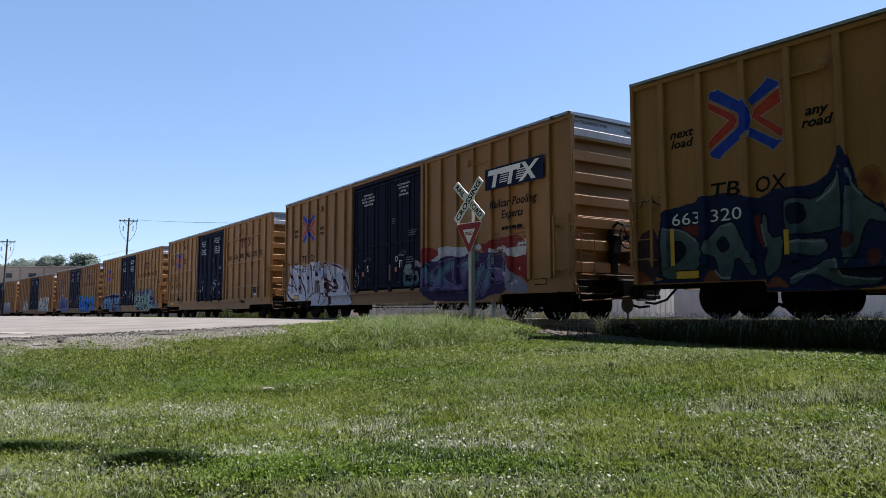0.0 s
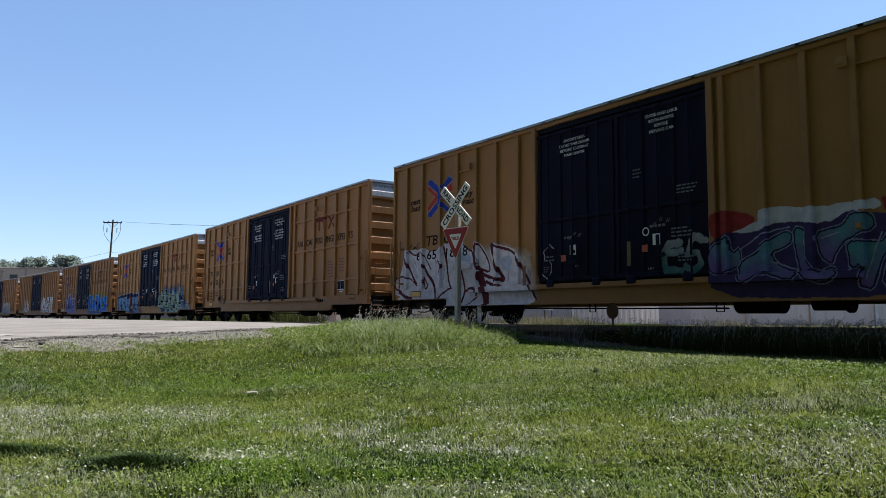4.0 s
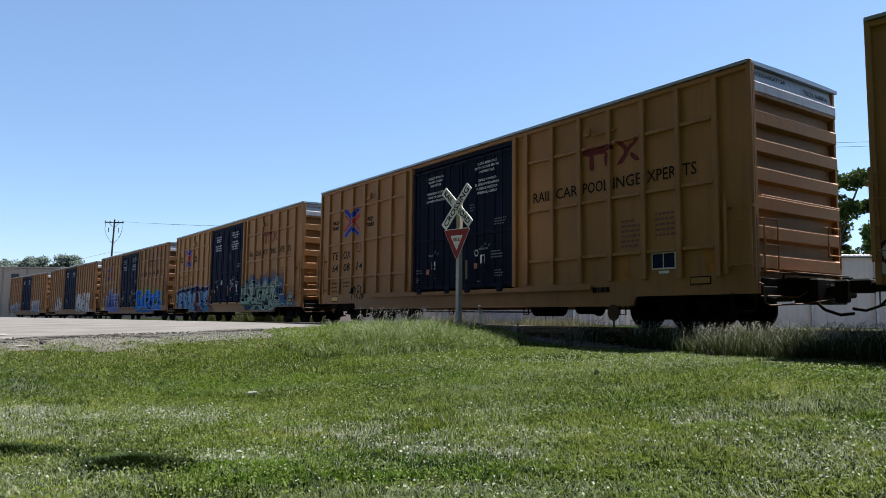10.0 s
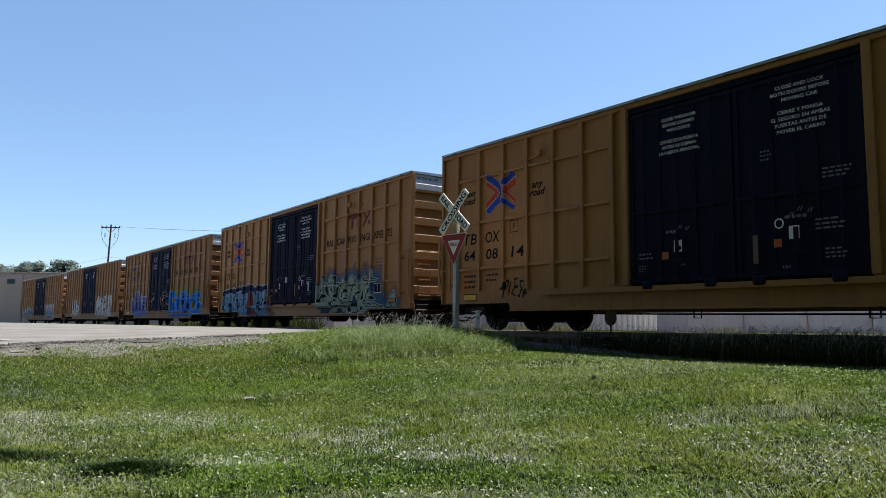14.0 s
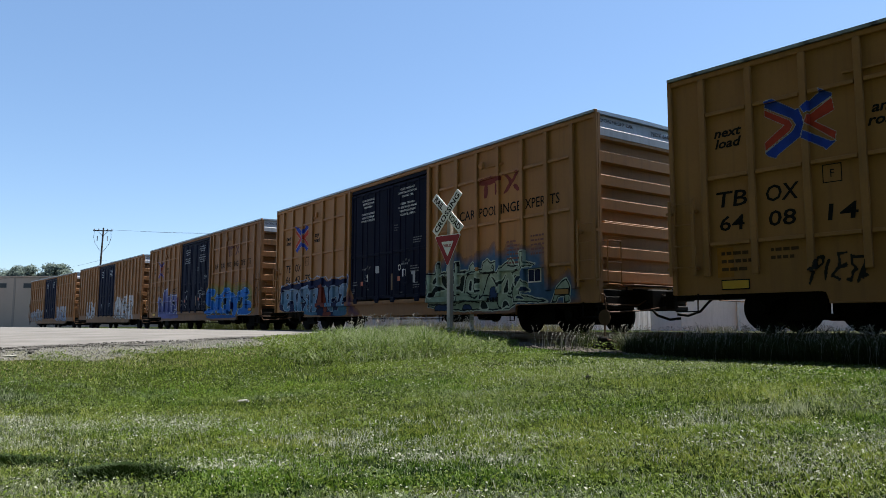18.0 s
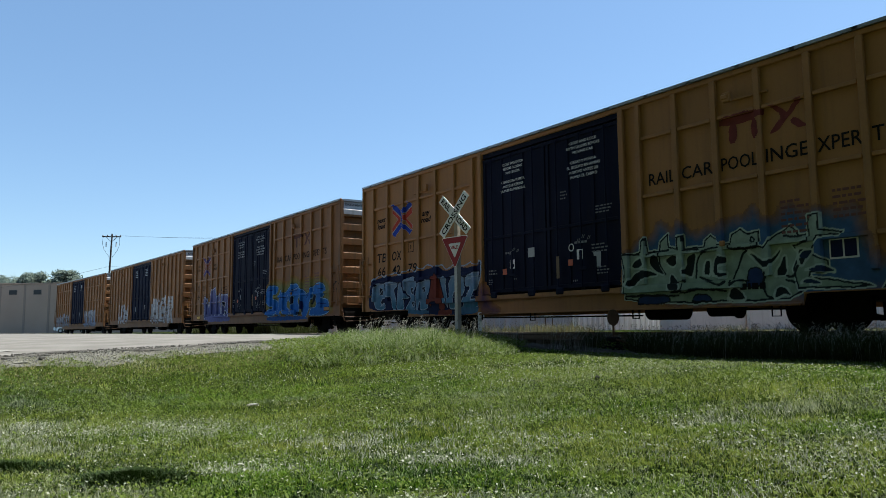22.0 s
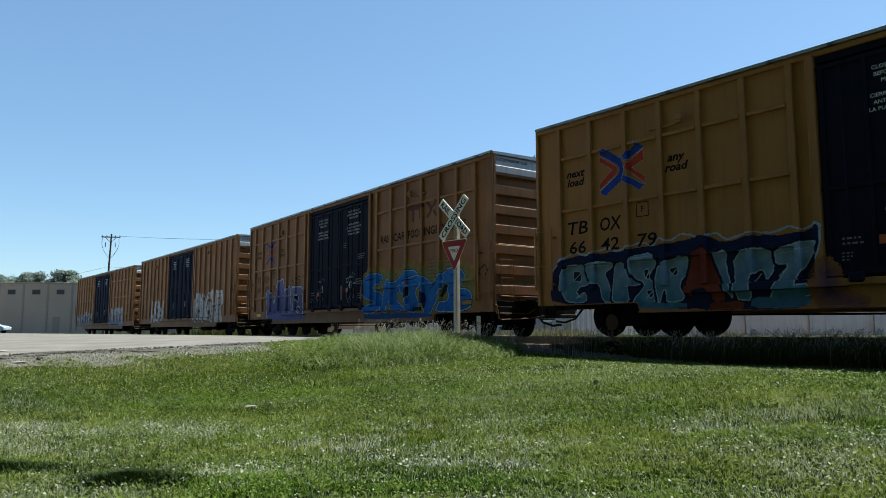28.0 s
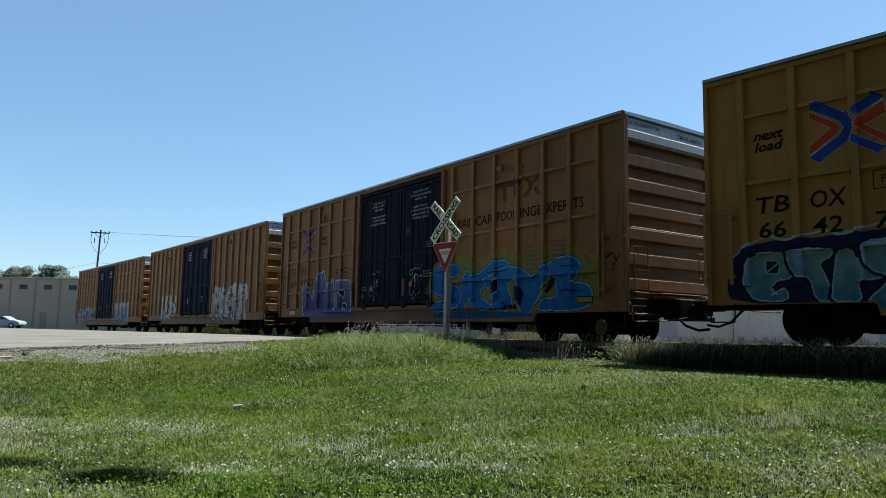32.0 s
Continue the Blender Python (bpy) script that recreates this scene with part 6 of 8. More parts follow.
for run in ([(2.51, 1.61), (2.97, 1.56)],
            [(3.14, 1.57), (3.67, 1.60)],
            [(3.46, 1.58), (3.43, 1.32), (3.59, 1.13)],
            [(4.07, 1.57), (4.43, 1.55)],
            [(4.30, 1.02), (4.37, 1.39), (4.52, 1.52), (4.89, 1.54)],
            [(5.09, 1.59), (5.10, 1.48), (5.71, 1.50)],
            [(5.11, 0.89), (5.36, 1.37), (5.45, 1.45)],
            [(5.83, 1.04), (5.74, 0.86), (5.78, 0.65), (5.92, 0.58)],
            [(6.20, 0.97), (6.33, 0.94), (6.41, 1.10)]):
    green_piece.line((0.012, 0.016, 0.016), 0.042, run)
for run in ([(2.48, 0.74), (3.22, 0.74), (3.88, 0.71)],
            [(3.91, 0.75), (4.44, 0.82), (4.97, 0.76)],
            [(3.68, 0.79), (3.98, 0.78), (4.05, 0.99)],
            [(3.95, 1.82), (3.94, 1.58)],
            [(4.41, 1.03), (4.87, 0.86), (5.01, 0.93)],
            [(6.20, 1.63), (6.46, 1.59)],
            [(5.46, 0.91), (5.24, 0.92), (5.11, 0.86)],
            [(6.20, 0.90), (6.35, 0.85)]):
    green_piece.line((0.012, 0.016, 0.016), 0.042, run)
green_piece.line((0.40, 0.48, 0.41), 0.06, [(6.44, 1.26), (6.56, 1.37), (6.72, 1.34), (6.59, 1.21)])
green_piece.fill((0.014, 0.028, 0.06), [(6.44, 1.26), (6.56, 1.37), (6.72, 1.34), (6.59, 1.21)])
green_piece.line((0.40, 0.48, 0.41), 0.06, [(6.56, 1.03), (6.86, 1.09), (7.10, 0.98), (6.85, 0.97)])
green_piece.fill((0.014, 0.028, 0.06), [(6.56, 1.03), (6.86, 1.09), (7.10, 0.98), (6.85, 0.97)])
green_piece.line((0.40, 0.48, 0.41), 0.06, [(6.48, 0.83), (6.61, 0.88), (6.85, 0.81), (6.65, 0.79)])
green_piece.fill((0.014, 0.028, 0.06), [(6.48, 0.83), (6.61, 0.88), (6.85, 0.81), (6.65, 0.79)])
green_piece.line((0.012, 0.016, 0.016), 0.03, [(5.53, 1.62), (5.57, 1.67), (5.63, 1.61), (5.58, 1.55), (5.53, 1.62)])
green_piece.finish("graffiti", "pale green spiky graffiti letters in blue mist")
# weathered car with bright blue piece
bright_piece = Mural(CAR[2], True, 1.7, 8.9, 0.47, 2.47, res=0.015, seed=31)
bright_piece.spray((0.17, 0.18, 0.065), [(1.87, 1.88), (2.74, 2.17), (3.83, 2.15), (4.34, 1.99), (5.06, 2.27), (5.97, 2.02), (6.81, 2.16), (7.96, 2.07), (8.53, 1.76), (8.73, 1.16), (8.69, 0.75), (2.06, 0.69)])
bright_piece.letter([(1.94, 1.57), (2.16, 1.95), (2.74, 2.02), (3.43, 1.95), (3.31, 1.66), (2.61, 1.54), (3.45, 1.35), (3.60, 0.83), (2.06, 0.69), (2.05, 0.98), (2.91, 1.07), (2.04, 1.25)], "bright")
bright_piece.letter([(3.57, 1.87), (4.10, 1.62), (4.83, 1.98), (5.42, 1.97), (5.65, 1.75), (5.19, 1.70), (4.35, 1.32), (4.36, 1.04), (5.21, 0.81), (4.12, 0.71), (3.85, 1.19), (3.73, 0.73), (3.28, 0.74)], "bright")
bright_piece.letter([(4.35, 1.46), (5.07, 1.78), (5.64, 1.82), (5.87, 1.53), (5.43, 1.35), (5.66, 1.00), (5.55, 0.71), (4.97, 0.72), (4.85, 1.16)], "bright", holes=[[(4.79, 1.44), (5.07, 1.57), (5.04, 1.16), (4.80, 1.09)]])
bright_piece.letter([(5.64, 1.82), (6.19, 1.65), (6.51, 1.50), (6.81, 1.75), (7.31, 1.82), (6.72, 1.11), (6.31, 0.65), (5.88, 0.63), (5.87, 1.40)], "bright")
bright_piece.letter([(6.91, 1.74), (7.31, 1.91), (7.82, 1.91), (8.11, 1.67), (8.00, 1.43), (7.78, 1.32), (8.28, 1.30), (8.46, 1.05), (8.35, 0.71), (6.52, 0.68), (6.72, 0.98), (7.31, 1.03), (7.11, 1.47)], "bright", holes=[[(7.02, 1.48), (7.31, 1.49), (7.17, 1.22), (6.82, 1.04)]])
bright_piece.fill((0.006, 0.014, 0.07), [(5.81, 1.40), (6.09, 1.12), (5.99, 0.80), (5.81, 0.87)])
bright_piece.fill((0.02, 0.085, 0.27), [(2.06, 0.73), (6.41, 0.69), (6.42, 0.56), (2.06, 0.53)])
bright_piece.line((0.012, 0.04, 0.16), 0.04, [(2.23, 1.79), (3.03, 1.85)])
bright_piece.line((0.012, 0.04, 0.16), 0.04, [(3.71, 1.49), (4.23, 1.47)])
bright_piece.line((0.012, 0.04, 0.16), 0.04, [(4.59, 1.67), (5.42, 1.72)])
bright_piece.line((0.012, 0.04, 0.16), 0.04, [(6.30, 1.38), (6.82, 1.62)])
bright_piece.line((0.012, 0.04, 0.16), 0.04, [(7.40, 1.71), (7.87, 1.66)])
bright_piece.line((0.012, 0.04, 0.16), 0.04, [(7.41, 1.15), (8.14, 1.12)])
bright_piece.finish("graffiti", "bright blue graffiti letters on a yellow-green haze")
lavender_piece = Mural(CAR[2], True, -7.5, -2.6, 0.47, 2.51, res=0.015, seed=33)
lavender_piece.spray((0.04, 0.10, 0.12), [(-7.37, 1.76), (-6.84, 1.91), (-6.23, 1.39), (-6.18, 0.64), (-7.22, 0.72)])
lavender_piece.letter([(-7.31, 1.87), (-6.72, 1.89), (-6.34, 1.35), (-5.98, 1.81), (-5.74, 0.81), (-6.46, 0.71), (-7.17, 0.72)], "lavender")
lavender_piece.letter([(-6.12, 1.50), (-5.73, 2.23), (-5.30, 2.31), (-5.10, 1.78), (-4.98, 0.78), (-5.90, 0.66)], "lavender")
lavender_piece.letter([(-5.05, 1.73), (-4.54, 2.00), (-4.31, 0.77), (-5.08, 0.70)], "lavender")
lavender_piece.letter([(-4.38, 1.91), (-3.39, 1.90), (-3.04, 1.69), (-2.90, 0.79), (-4.26, 0.69)], "lavender", holes=[[(-4.00, 1.53), (-3.61, 1.55), (-3.69, 1.22)], [(-3.88, 1.08), (-3.49, 1.11), (-3.37, 0.80)]])
lavender_piece.fill((0.13, 0.13, 0.28), [(-7.06, 0.89), (-2.90, 0.87), (-2.89, 0.57), (-7.04, 0.59)])
lavender_piece.fill((0.17, 0.05, 0.05), [(-2.99, 1.69), (-2.77, 1.87), (-2.73, 1.10), (-2.85, 0.81)])
lavender_piece.finish("graffiti", "spiky lavender graffiti with blue outlines")

piece(CAR[2], True, -1.8, -1.2, 1.2, 1.7, "OB", (0.25, 0.25, 0.28), (0.25, 0.25, 0.28), (0.25, 0.25, 0.28), stroke=0.018, edge=0.003, seed=35, name="scrawl")
piece(CAR[2], True, 0.8, 1.5, 1.1, 1.85, "OB", (0.24, 0.25, 0.28), (0.30, 0.31, 0.34), (0.12, 0.12, 0.14), stroke=0.02, edge=0.006, seed=36, wild=0.1, name="scrawl")
piece(CAR[2], True, -4.4, -2.9, 2.0, 2.35, "KSY", BK, BK, BK, stroke=0.022, edge=0.003, seed=37, name="scrawl")
# far cars
piece(CAR[3], False, -6.9, -3.6, 0.85, 1.95, "IMN", (0.44, 0.41, 0.39), (0.54, 0.51, 0.48), (0.40, 0.40, 0.42), stroke=0.17, edge=0.02, accent=(0.14, 0.09, 0.06), inner=(0.10, 0.07, 0.06), shadow=(0.12, 0.07, 0.04), seed=41, res=0.03, spikes=0.15, wild=0.05, label="white block graffiti")
piece(CAR[3], False, 2.9, 7.4, 0.80, 2.15, "NOEHR", (0.44, 0.41, 0.39), (0.54, 0.51, 0.48), (0.36, 0.36, 0.38), stroke=0.17, edge=0.02, accent=(0.14, 0.09, 0.06), inner=(0.10, 0.07, 0.06), shadow=(0.12, 0.07, 0.04), seed=43, res=0.03, wild=0.06, label="white block graffiti")
piece(CAR[4], True, -9.0, -3.0, 0.80, 1.75, "NAMDES", (0.19, 0.19, 0.20), (0.34, 0.33, 0.33), (0.04, 0.04, 0.05), stroke=0.15, edge=0.05, seed=45, res=0.04, wild=0.06, label="pale grey-blue graffiti")
piece(CAR[4], True, 2.8, 6.6, 0.80, 1.85, "BOES", (0.20, 0.22, 0.27), (0.38, 0.37, 0.37), (0.04, 0.05, 0.08), stroke=0.2, edge=0.05, seed=47, res=0.04, wild=0.05, label="pale blue graffiti")

# ---- cars and their running gear, from drawing size to the plan ----
def to_plan(ob, size):
    """Sizes a part and its own parts about their car's centre."""
    r = ob.matrix_basis.to_3x3().to_4x4()
    ob.matrix_basis = Matrix.Translation(size @ ob.matrix_basis.translation) @ r
    if ob.type == "MESH" and ob.data.name not in SIZED:
        ob.data.transform(r.inverted() @ size @ r)
        SIZED.add(ob.data.name)
    for c in ob.children:
        to_plan(c, size)


SIZED = set()
BODY_SIZE, GEAR_SIZE = Matrix.Diagonal((0.917, 0.956, 1.0, 1.0)), Matrix.Scale(1 / METRE, 4)
for car, k in CARS:
    for c in car.children:
        to_plan(c, GEAR_SIZE if c.name.startswith("truck") else BODY_SIZE)

# ---- level crossing sign ----
M["sign_red"] = mat("sign_red", (0.30, 0.012, 0.018), 0.4, vary=0.1, bump=0)
M["sign_white"] = mat("sign_white_sheeting", (0.78, 0.78, 0.76), 0.4, vary=0.05, bump=0)
M["post_wood"] = mat("weathered_post_wood", (0.30, 0.26, 0.21), 0.85, vary=0.25, scale=4, fine=40, bump=0.4)
M["galv"] = mat("galvanised_steel", (0.50, 0.51, 0.52), 0.45, 0.7, vary=0.2, scale=5, fine=30, bump=0.1)


def rounded(w, h, r=0.02):
    pts = []
    for cx, cz, a0 in ((w / 2 - r, h / 2 - r, 0), (-w / 2 + r, h / 2 - r, 90), (-w / 2 + r, -h / 2 + r, 180), (w / 2 - r, -h / 2 + r, 270)):
        for a in (0, 45, 90):
            pts.append((cx + r * math.cos(radians(a0 + a)), cz + r * math.sin(radians(a0 + a))))
    return pts


def tri(side, r):
    """Rounded triangle, point down, centred on its middle height."""
    h = side * 0.866
    pts = []
    for cx, cz, a0 in ((side / 2 - r * 1.73, h / 2 - r, -30), (-side / 2 + r * 1.73, h / 2 - r, 90), (0, -h / 2 + 2 * r, 210)):
        for a in (0, 40, 80, 120):
            pts.append((cx + r * math.cos(radians(a0 + a)), cz + r * math.sin(radians(a0 + a))))
    return pts


def crossing_sign():
    sx, sy = 0.62, 16.42
    gz = float(height(sx, sy))
    s = tagged(new("crossing_sign"), "white crossbuck and red yield sign on a wooden post", "road sign")
    s.matrix_basis = pose(sx, sy, gz, 0, 0, -47)
    part("post", boxes((-0.055, 0.055, 0.0, 0.11, -0.35, 3.05), bevel=0.008), M["post_wood"], s, "weathered square wooden post")
    part("marker_strip", boxes((-0.045, 0.045, -0.012, -0.002, 0.05, 2.2), bevel=0.002), M["galv"], s, "pale reflective strip")
    cz, blade = 2.73 - gz, None
    for ang, words, y in ((-44, "RAIL     ROAD", -0.026), (48, "CROSSING", -0.044)):
        b = part("blade", prism(bmesh.new(), rounded(1.22, 0.21), 0, -0.012), M["sign_white"], s, "white sign blade with black words", at=pose(0, y, cz, 0, 0, 0) @ Euler((0, -radians(ang), 0)).to_matrix().to_4x4())
        t = lettering(words, 0.135, 0, -0.065, M["ink"], b, y=-0.014, width=1.10, bold=0.004)
    part("bolt", disc(bmesh.new(), (0, -0.062, cz), (0, 1, 0), 0.018, 0.012, 10), M["galv"], s)
    yz = 1.855 - gz
    board = part("yield_board", prism(bmesh.new(), tri(0.86, 0.035), 0, -0.006), M["sign_white"], s, "red triangular yield board", at=pose(0, -0.026, yz))
    part("red_field", prism(bmesh.new(), tri(0.82, 0.03), -0.007, -0.010), M["sign_red"], board)
    part("white_field", prism(bmesh.new(), [(x * 1.0, z + 0.045) for x, z in tri(0.40, 0.015)], -0.011, -0.014), M["sign_white"], board)
    lettering("YIELD", 0.075, 0, 0.085, M["sign_red"], board, y=-0.0165, width=0.26, bold=0.003)
    return s


crossing_sign()
marker = tagged(new("marker_post"), "short pale marker post by the track", "post")
marker.matrix_basis = pose(1.3, 18.6, float(height(1.3, 18.6)) - 0.1)
part("stake", boxes((-0.05, 0.05, -0.02, 0.02, 0, 0.75), bevel=0.006), M["sign_white"], marker)
part("band", boxes((-0.052, 0.052, -0.023, 0.023, 0.52, 0.60), bevel=0.004), M["galv"], marker)

# ---- switch stand ----
M["target"] = mat("rusty_yellow_target", (0.08, 0.04, 0.018), 0.8, vary=0.3, scale=5, fine=30, bump=0.2, rust=0.35)
stand = tagged(new("switch_stand"), "rusty switch stand with a round yellow target", "switch stand")
stand_z = float(height(3.5, 13.72)) - 0.03
stand.matrix_basis = pose(3.5, 13.72, stand_z, 0, 0, -20)
part("target", disc(bmesh.new(), (0, 0, 0.66), (0, 1, 0.0), 0.155, 0.012, 28), M["target"], stand, "round rusty yellow target", at=Matrix.Diagonal((0.72, 1, 1, 1)))
part("mast", tubes([(0, 0.02, 0), (0, 0.02, 0.80)], r=0.02, seg=8), M["rusty"], stand)
part("base", boxes((-0.22, 0.22, -0.16, 0.16, 0.0, 0.16), (-0.13, 0.13, -0.1, 0.1, 0.155, 0.30), bevel=0.03), M["black"], stand)
part("lever", tubes([(0.05, -0.10, 0.25), (0.42, -0.14, 0.14)], r=0.018, seg=8), M["rusty"], stand)
part("throw_rod", tubes([(0.0, 0.1, 0.06), (0.9, 1.6, 0.06)], r=0.02, seg=6), M["rusty"], stand)

# ---- far buildings ----
M["tilt_wall"] = mat("grey_concrete_wall", (0.37, 0.275, 0.215), 0.85, vary=0.14, scale=0.25, fine=8, bump=0.1)
M["tilt_joint"] = mat("wall_joint", (0.27, 0.21, 0.17), 0.9, vary=0.1, bump=0)
M["glass_dark"] = mat("dark_window_glass", (0.03, 0.034, 0.038), 0.3, vary=0.1, bump=0, spec=0.25)
M["roof_dark"] = mat("flat_roof_membrane", (0.12, 0.12, 0.12), 0.9, vary=0.2, bump=0.1)


def office_block():
    b = tagged(new("industrial_building"), "long grey concrete industrial building with small high windows", "building")
    b.matrix_basis = pose(-50, 106.2, -0.15)
    x0, x1, h = -52.0, 30.0, 7.35
    part("wall", boxes((x0, x1, 0, 30, 0, h), bevel=0.03), M["tilt_wall"], b)
    part("parapet", boxes((x0 - 0.08, x1 + 0.08, -0.08, 0.3, h - 0.14, h + 0.06), bevel=0.02), M["tilt_joint"], b)
    part("roof", boxes((x0 + 0.2, x1 - 0.2, 0.4, 29.6, h + 0.004, h + 0.03)), M["roof_dark"], b)
    joint = mesh_of("wall_joint", boxes((-0.16, 0.16, -0.05, 0.0, 0.02, h - 0.16), bevel=0.02), M["tilt_joint"])
    frame_me = mesh_of("window", boxes((-0.62, 0.62, -0.04, 0.0, -0.40, 0.40), bevel=0.02), M["tilt_joint"])
    pane_me = mesh_of("pane", boxes((-0.54, 0.54, -0.05, -0.042, -0.32, 0.32)), M["glass_dark"])
    for i in range(22):
        xx = -8.9 + (i - 12) * 3.52
        j = new("wall_joint", joint)
        j.parent, j.matrix_basis = b, pose(xx, 0, 0)
        w = new("window", frame_me)
        w.parent, w.matrix_basis = b, pose(xx - 1.7, 0, 6.05)
        p = new("pane", pane_me)
        p.parent = w
    part("door", boxes((-4.5, -3.5, -0.06, 0.0, 0.02, 2.45), bevel=0.02), M["tilt_joint"], b, "grey steel side door")
    return b


office_block()
M["corrugated"] = mat("pale_corrugated_steel", (0.72, 0.71, 0.72), 0.5, 0.1, vary=0.12, scale=0.6, fine=12, bump=0.05, streak=0.15)
M["corrugated_blue"] = mat("blue_grey_corrugated_steel", (0.40, 0.42, 0.48), 0.5, 0.1, vary=0.12, scale=0.6, fine=12, bump=0.05, streak=0.1)


def corrugated(x0, x1, z0, z1, pitch=0.30, depth=0.045):
    """A folded sheet with trapezoid ribs, closed at the back."""
    bm = bmesh.new()
    xs_ = []
    x = x0
    while x < x1:
        xs_ += [(x, 0), (x + pitch * 0.35, 0), (x + pitch * 0.5, -depth), (x + pitch * 0.85, -depth)]
        x += pitch
    a = [bm.verts.new((x, y, z0)) for x, y in xs_]
    b = [bm.verts.new((x, y, z1)) for x, y in xs_]
    for i in range(len(xs_) - 1):
        bm.faces.new((a[i], a[i + 1], b[i + 1], b[i]))
    box(bm, x0, xs_[-1][0], 0.02, 0.12, z0, z1)
    return bm


shed = tagged(new("warehouse"), "low pale corrugated steel warehouse beyond the track", "building")
shed.matrix_basis = pose(8.0, 40.7, 0.0, 0, 0, 0)
part("wall", corrugated(0.2, 6.2, -0.1, 3.2), M["corrugated"], shed, "pale corrugated wall")
part("wall", corrugated(-16.0, 0.19, -0.1, 3.2, pitch=0.6), M["corrugated_blue"], shed, "blue-grey corrugated wall")
part("roof", prism(bmesh.new(), [(-16.3, 3.2), (6.5, 3.2), (6.5, 3.3), (-16.3, 3.3)], -0.3, 12), M["roof"], shed)
part("end_wall", boxes((6.2, 6.3, 0.13, 11.8, -0.1, 3.2)), M["corrugated"], shed)
part("door", boxes((-13.2, -12.2, -0.10, -0.05, 0.0, 2.1), bevel=0.01), M["white"], shed, "white side door")
part("downpipe", tubes([(0.1, -0.12, 0.0), (0.1, -0.12, 3.1)], r=0.05, seg=8), M["white"], shed)
part("window", boxes((-10.9, -10.1, -0.09, -0.05, 0.7, 1.5), bevel=0.01), M["glass_dark"], shed)
board = tagged(new("notice_board"), "small white notice board on two thin legs", "sign")
board.matrix_basis = pose(6.6, 39.8, float(height(6.6, 39.8)), 0, 0, 6)
part("panel", boxes((-0.24, 0.24, -0.02, 0.02, 0.72, 1.35), bevel=0.01), M["white"], board)
for x in (-0.2, 0.2):
    part("leg", boxes((x - 0.025, x + 0.025, 0.022, 0.06, -0.1, 1.3)), M["rusty"], board)
small_print(board, -0.18, 0.85, 0.36, 0.35, 4, M["grey_text"], y=-0.022)
M["store_wall"] = mat("weathered_pale_wall", (0.66, 0.63, 0.60), 0.7, vary=0.15, scale=0.8, fine=12, bump=0.1, streak=0.2)
store = tagged(new("storage_building"), "plain white flat-roofed storage building", "building")
store.matrix_basis = pose(17.0, 31.0, 0.0, 0, 0, -5.3)
part("wall", boxes((-5.6, 14.0, 0, 6, -0.2, 3.0), bevel=0.02), M["store_wall"], store)
part("roof", boxes((-5.7, 14.1, -0.1, 6.1, 3.005, 3.12), bevel=0.02), M["roof"], store)
part("vent_pipe", tubes([(1.6, 2.0, 3.1), (1.6, 2.0, 3.65)], r=0.07, seg=8), M["galv"], store)
for x in (-3.2, -0.5, 2.2):
    part("bay_post", boxes((x, x + 0.14, -0.08, -0.01, -0.1, 2.9), bevel=0.01), M["galv"], store)
part("shutter", boxes((3.0, 5.6, -0.05, -0.006, 0.0, 2.4), bevel=0.01), M["corrugated_blue"], store)
M["yard"] = mat("yard_gravel", (0.0497, 0.0497, 0.0351), 0.9, vary=0.3, scale=1.2, fine=20, bump=0.5, tint=(0.0263, 0.038, 0.0117), spec=0.0)
pad = tagged(grid_sheet("pavement", np.linspace(9, 40, 40), np.linspace(12.4, 31, 40), 0.015, M["yard"], lambda x, y: track_side(x, y) < -5.5), "weedy grey gravel yard behind the track", "yard", kind="structure")
tank = tagged(new("culvert_pipe"), "pale concrete culvert pipe lying beyond the track", "pipe")
tank.matrix_basis = pose(-13.9, 49.9, float(height(-13.9, 49.9)) + 0.33, 0, 0, 4)
part("barrel", disc(bmesh.new(), (0, 0, 0), (1, 0, 0), 0.34, 2.2, 20), M["concrete"], tank)
part("socket", disc(bmesh.new(), (-1.1, 0, 0), (1, 0, 0), 0.40, 0.25, 20), M["concrete"], tank)

# ---- poles and wires ----
M["pole"] = mat("creosoted_pole", (0.045, 0.035, 0.03), 0.9, vary=0.3, scale=3, fine=20, bump=0.2)
M["wire"] = mat("overhead_wire", (0.03, 0.03, 0.03), 0.6, vary=0.1, bump=0)
M["ceramic"] = mat("insulator_grey", (0.32, 0.32, 0.33), 0.3, vary=0.1, bump=0)


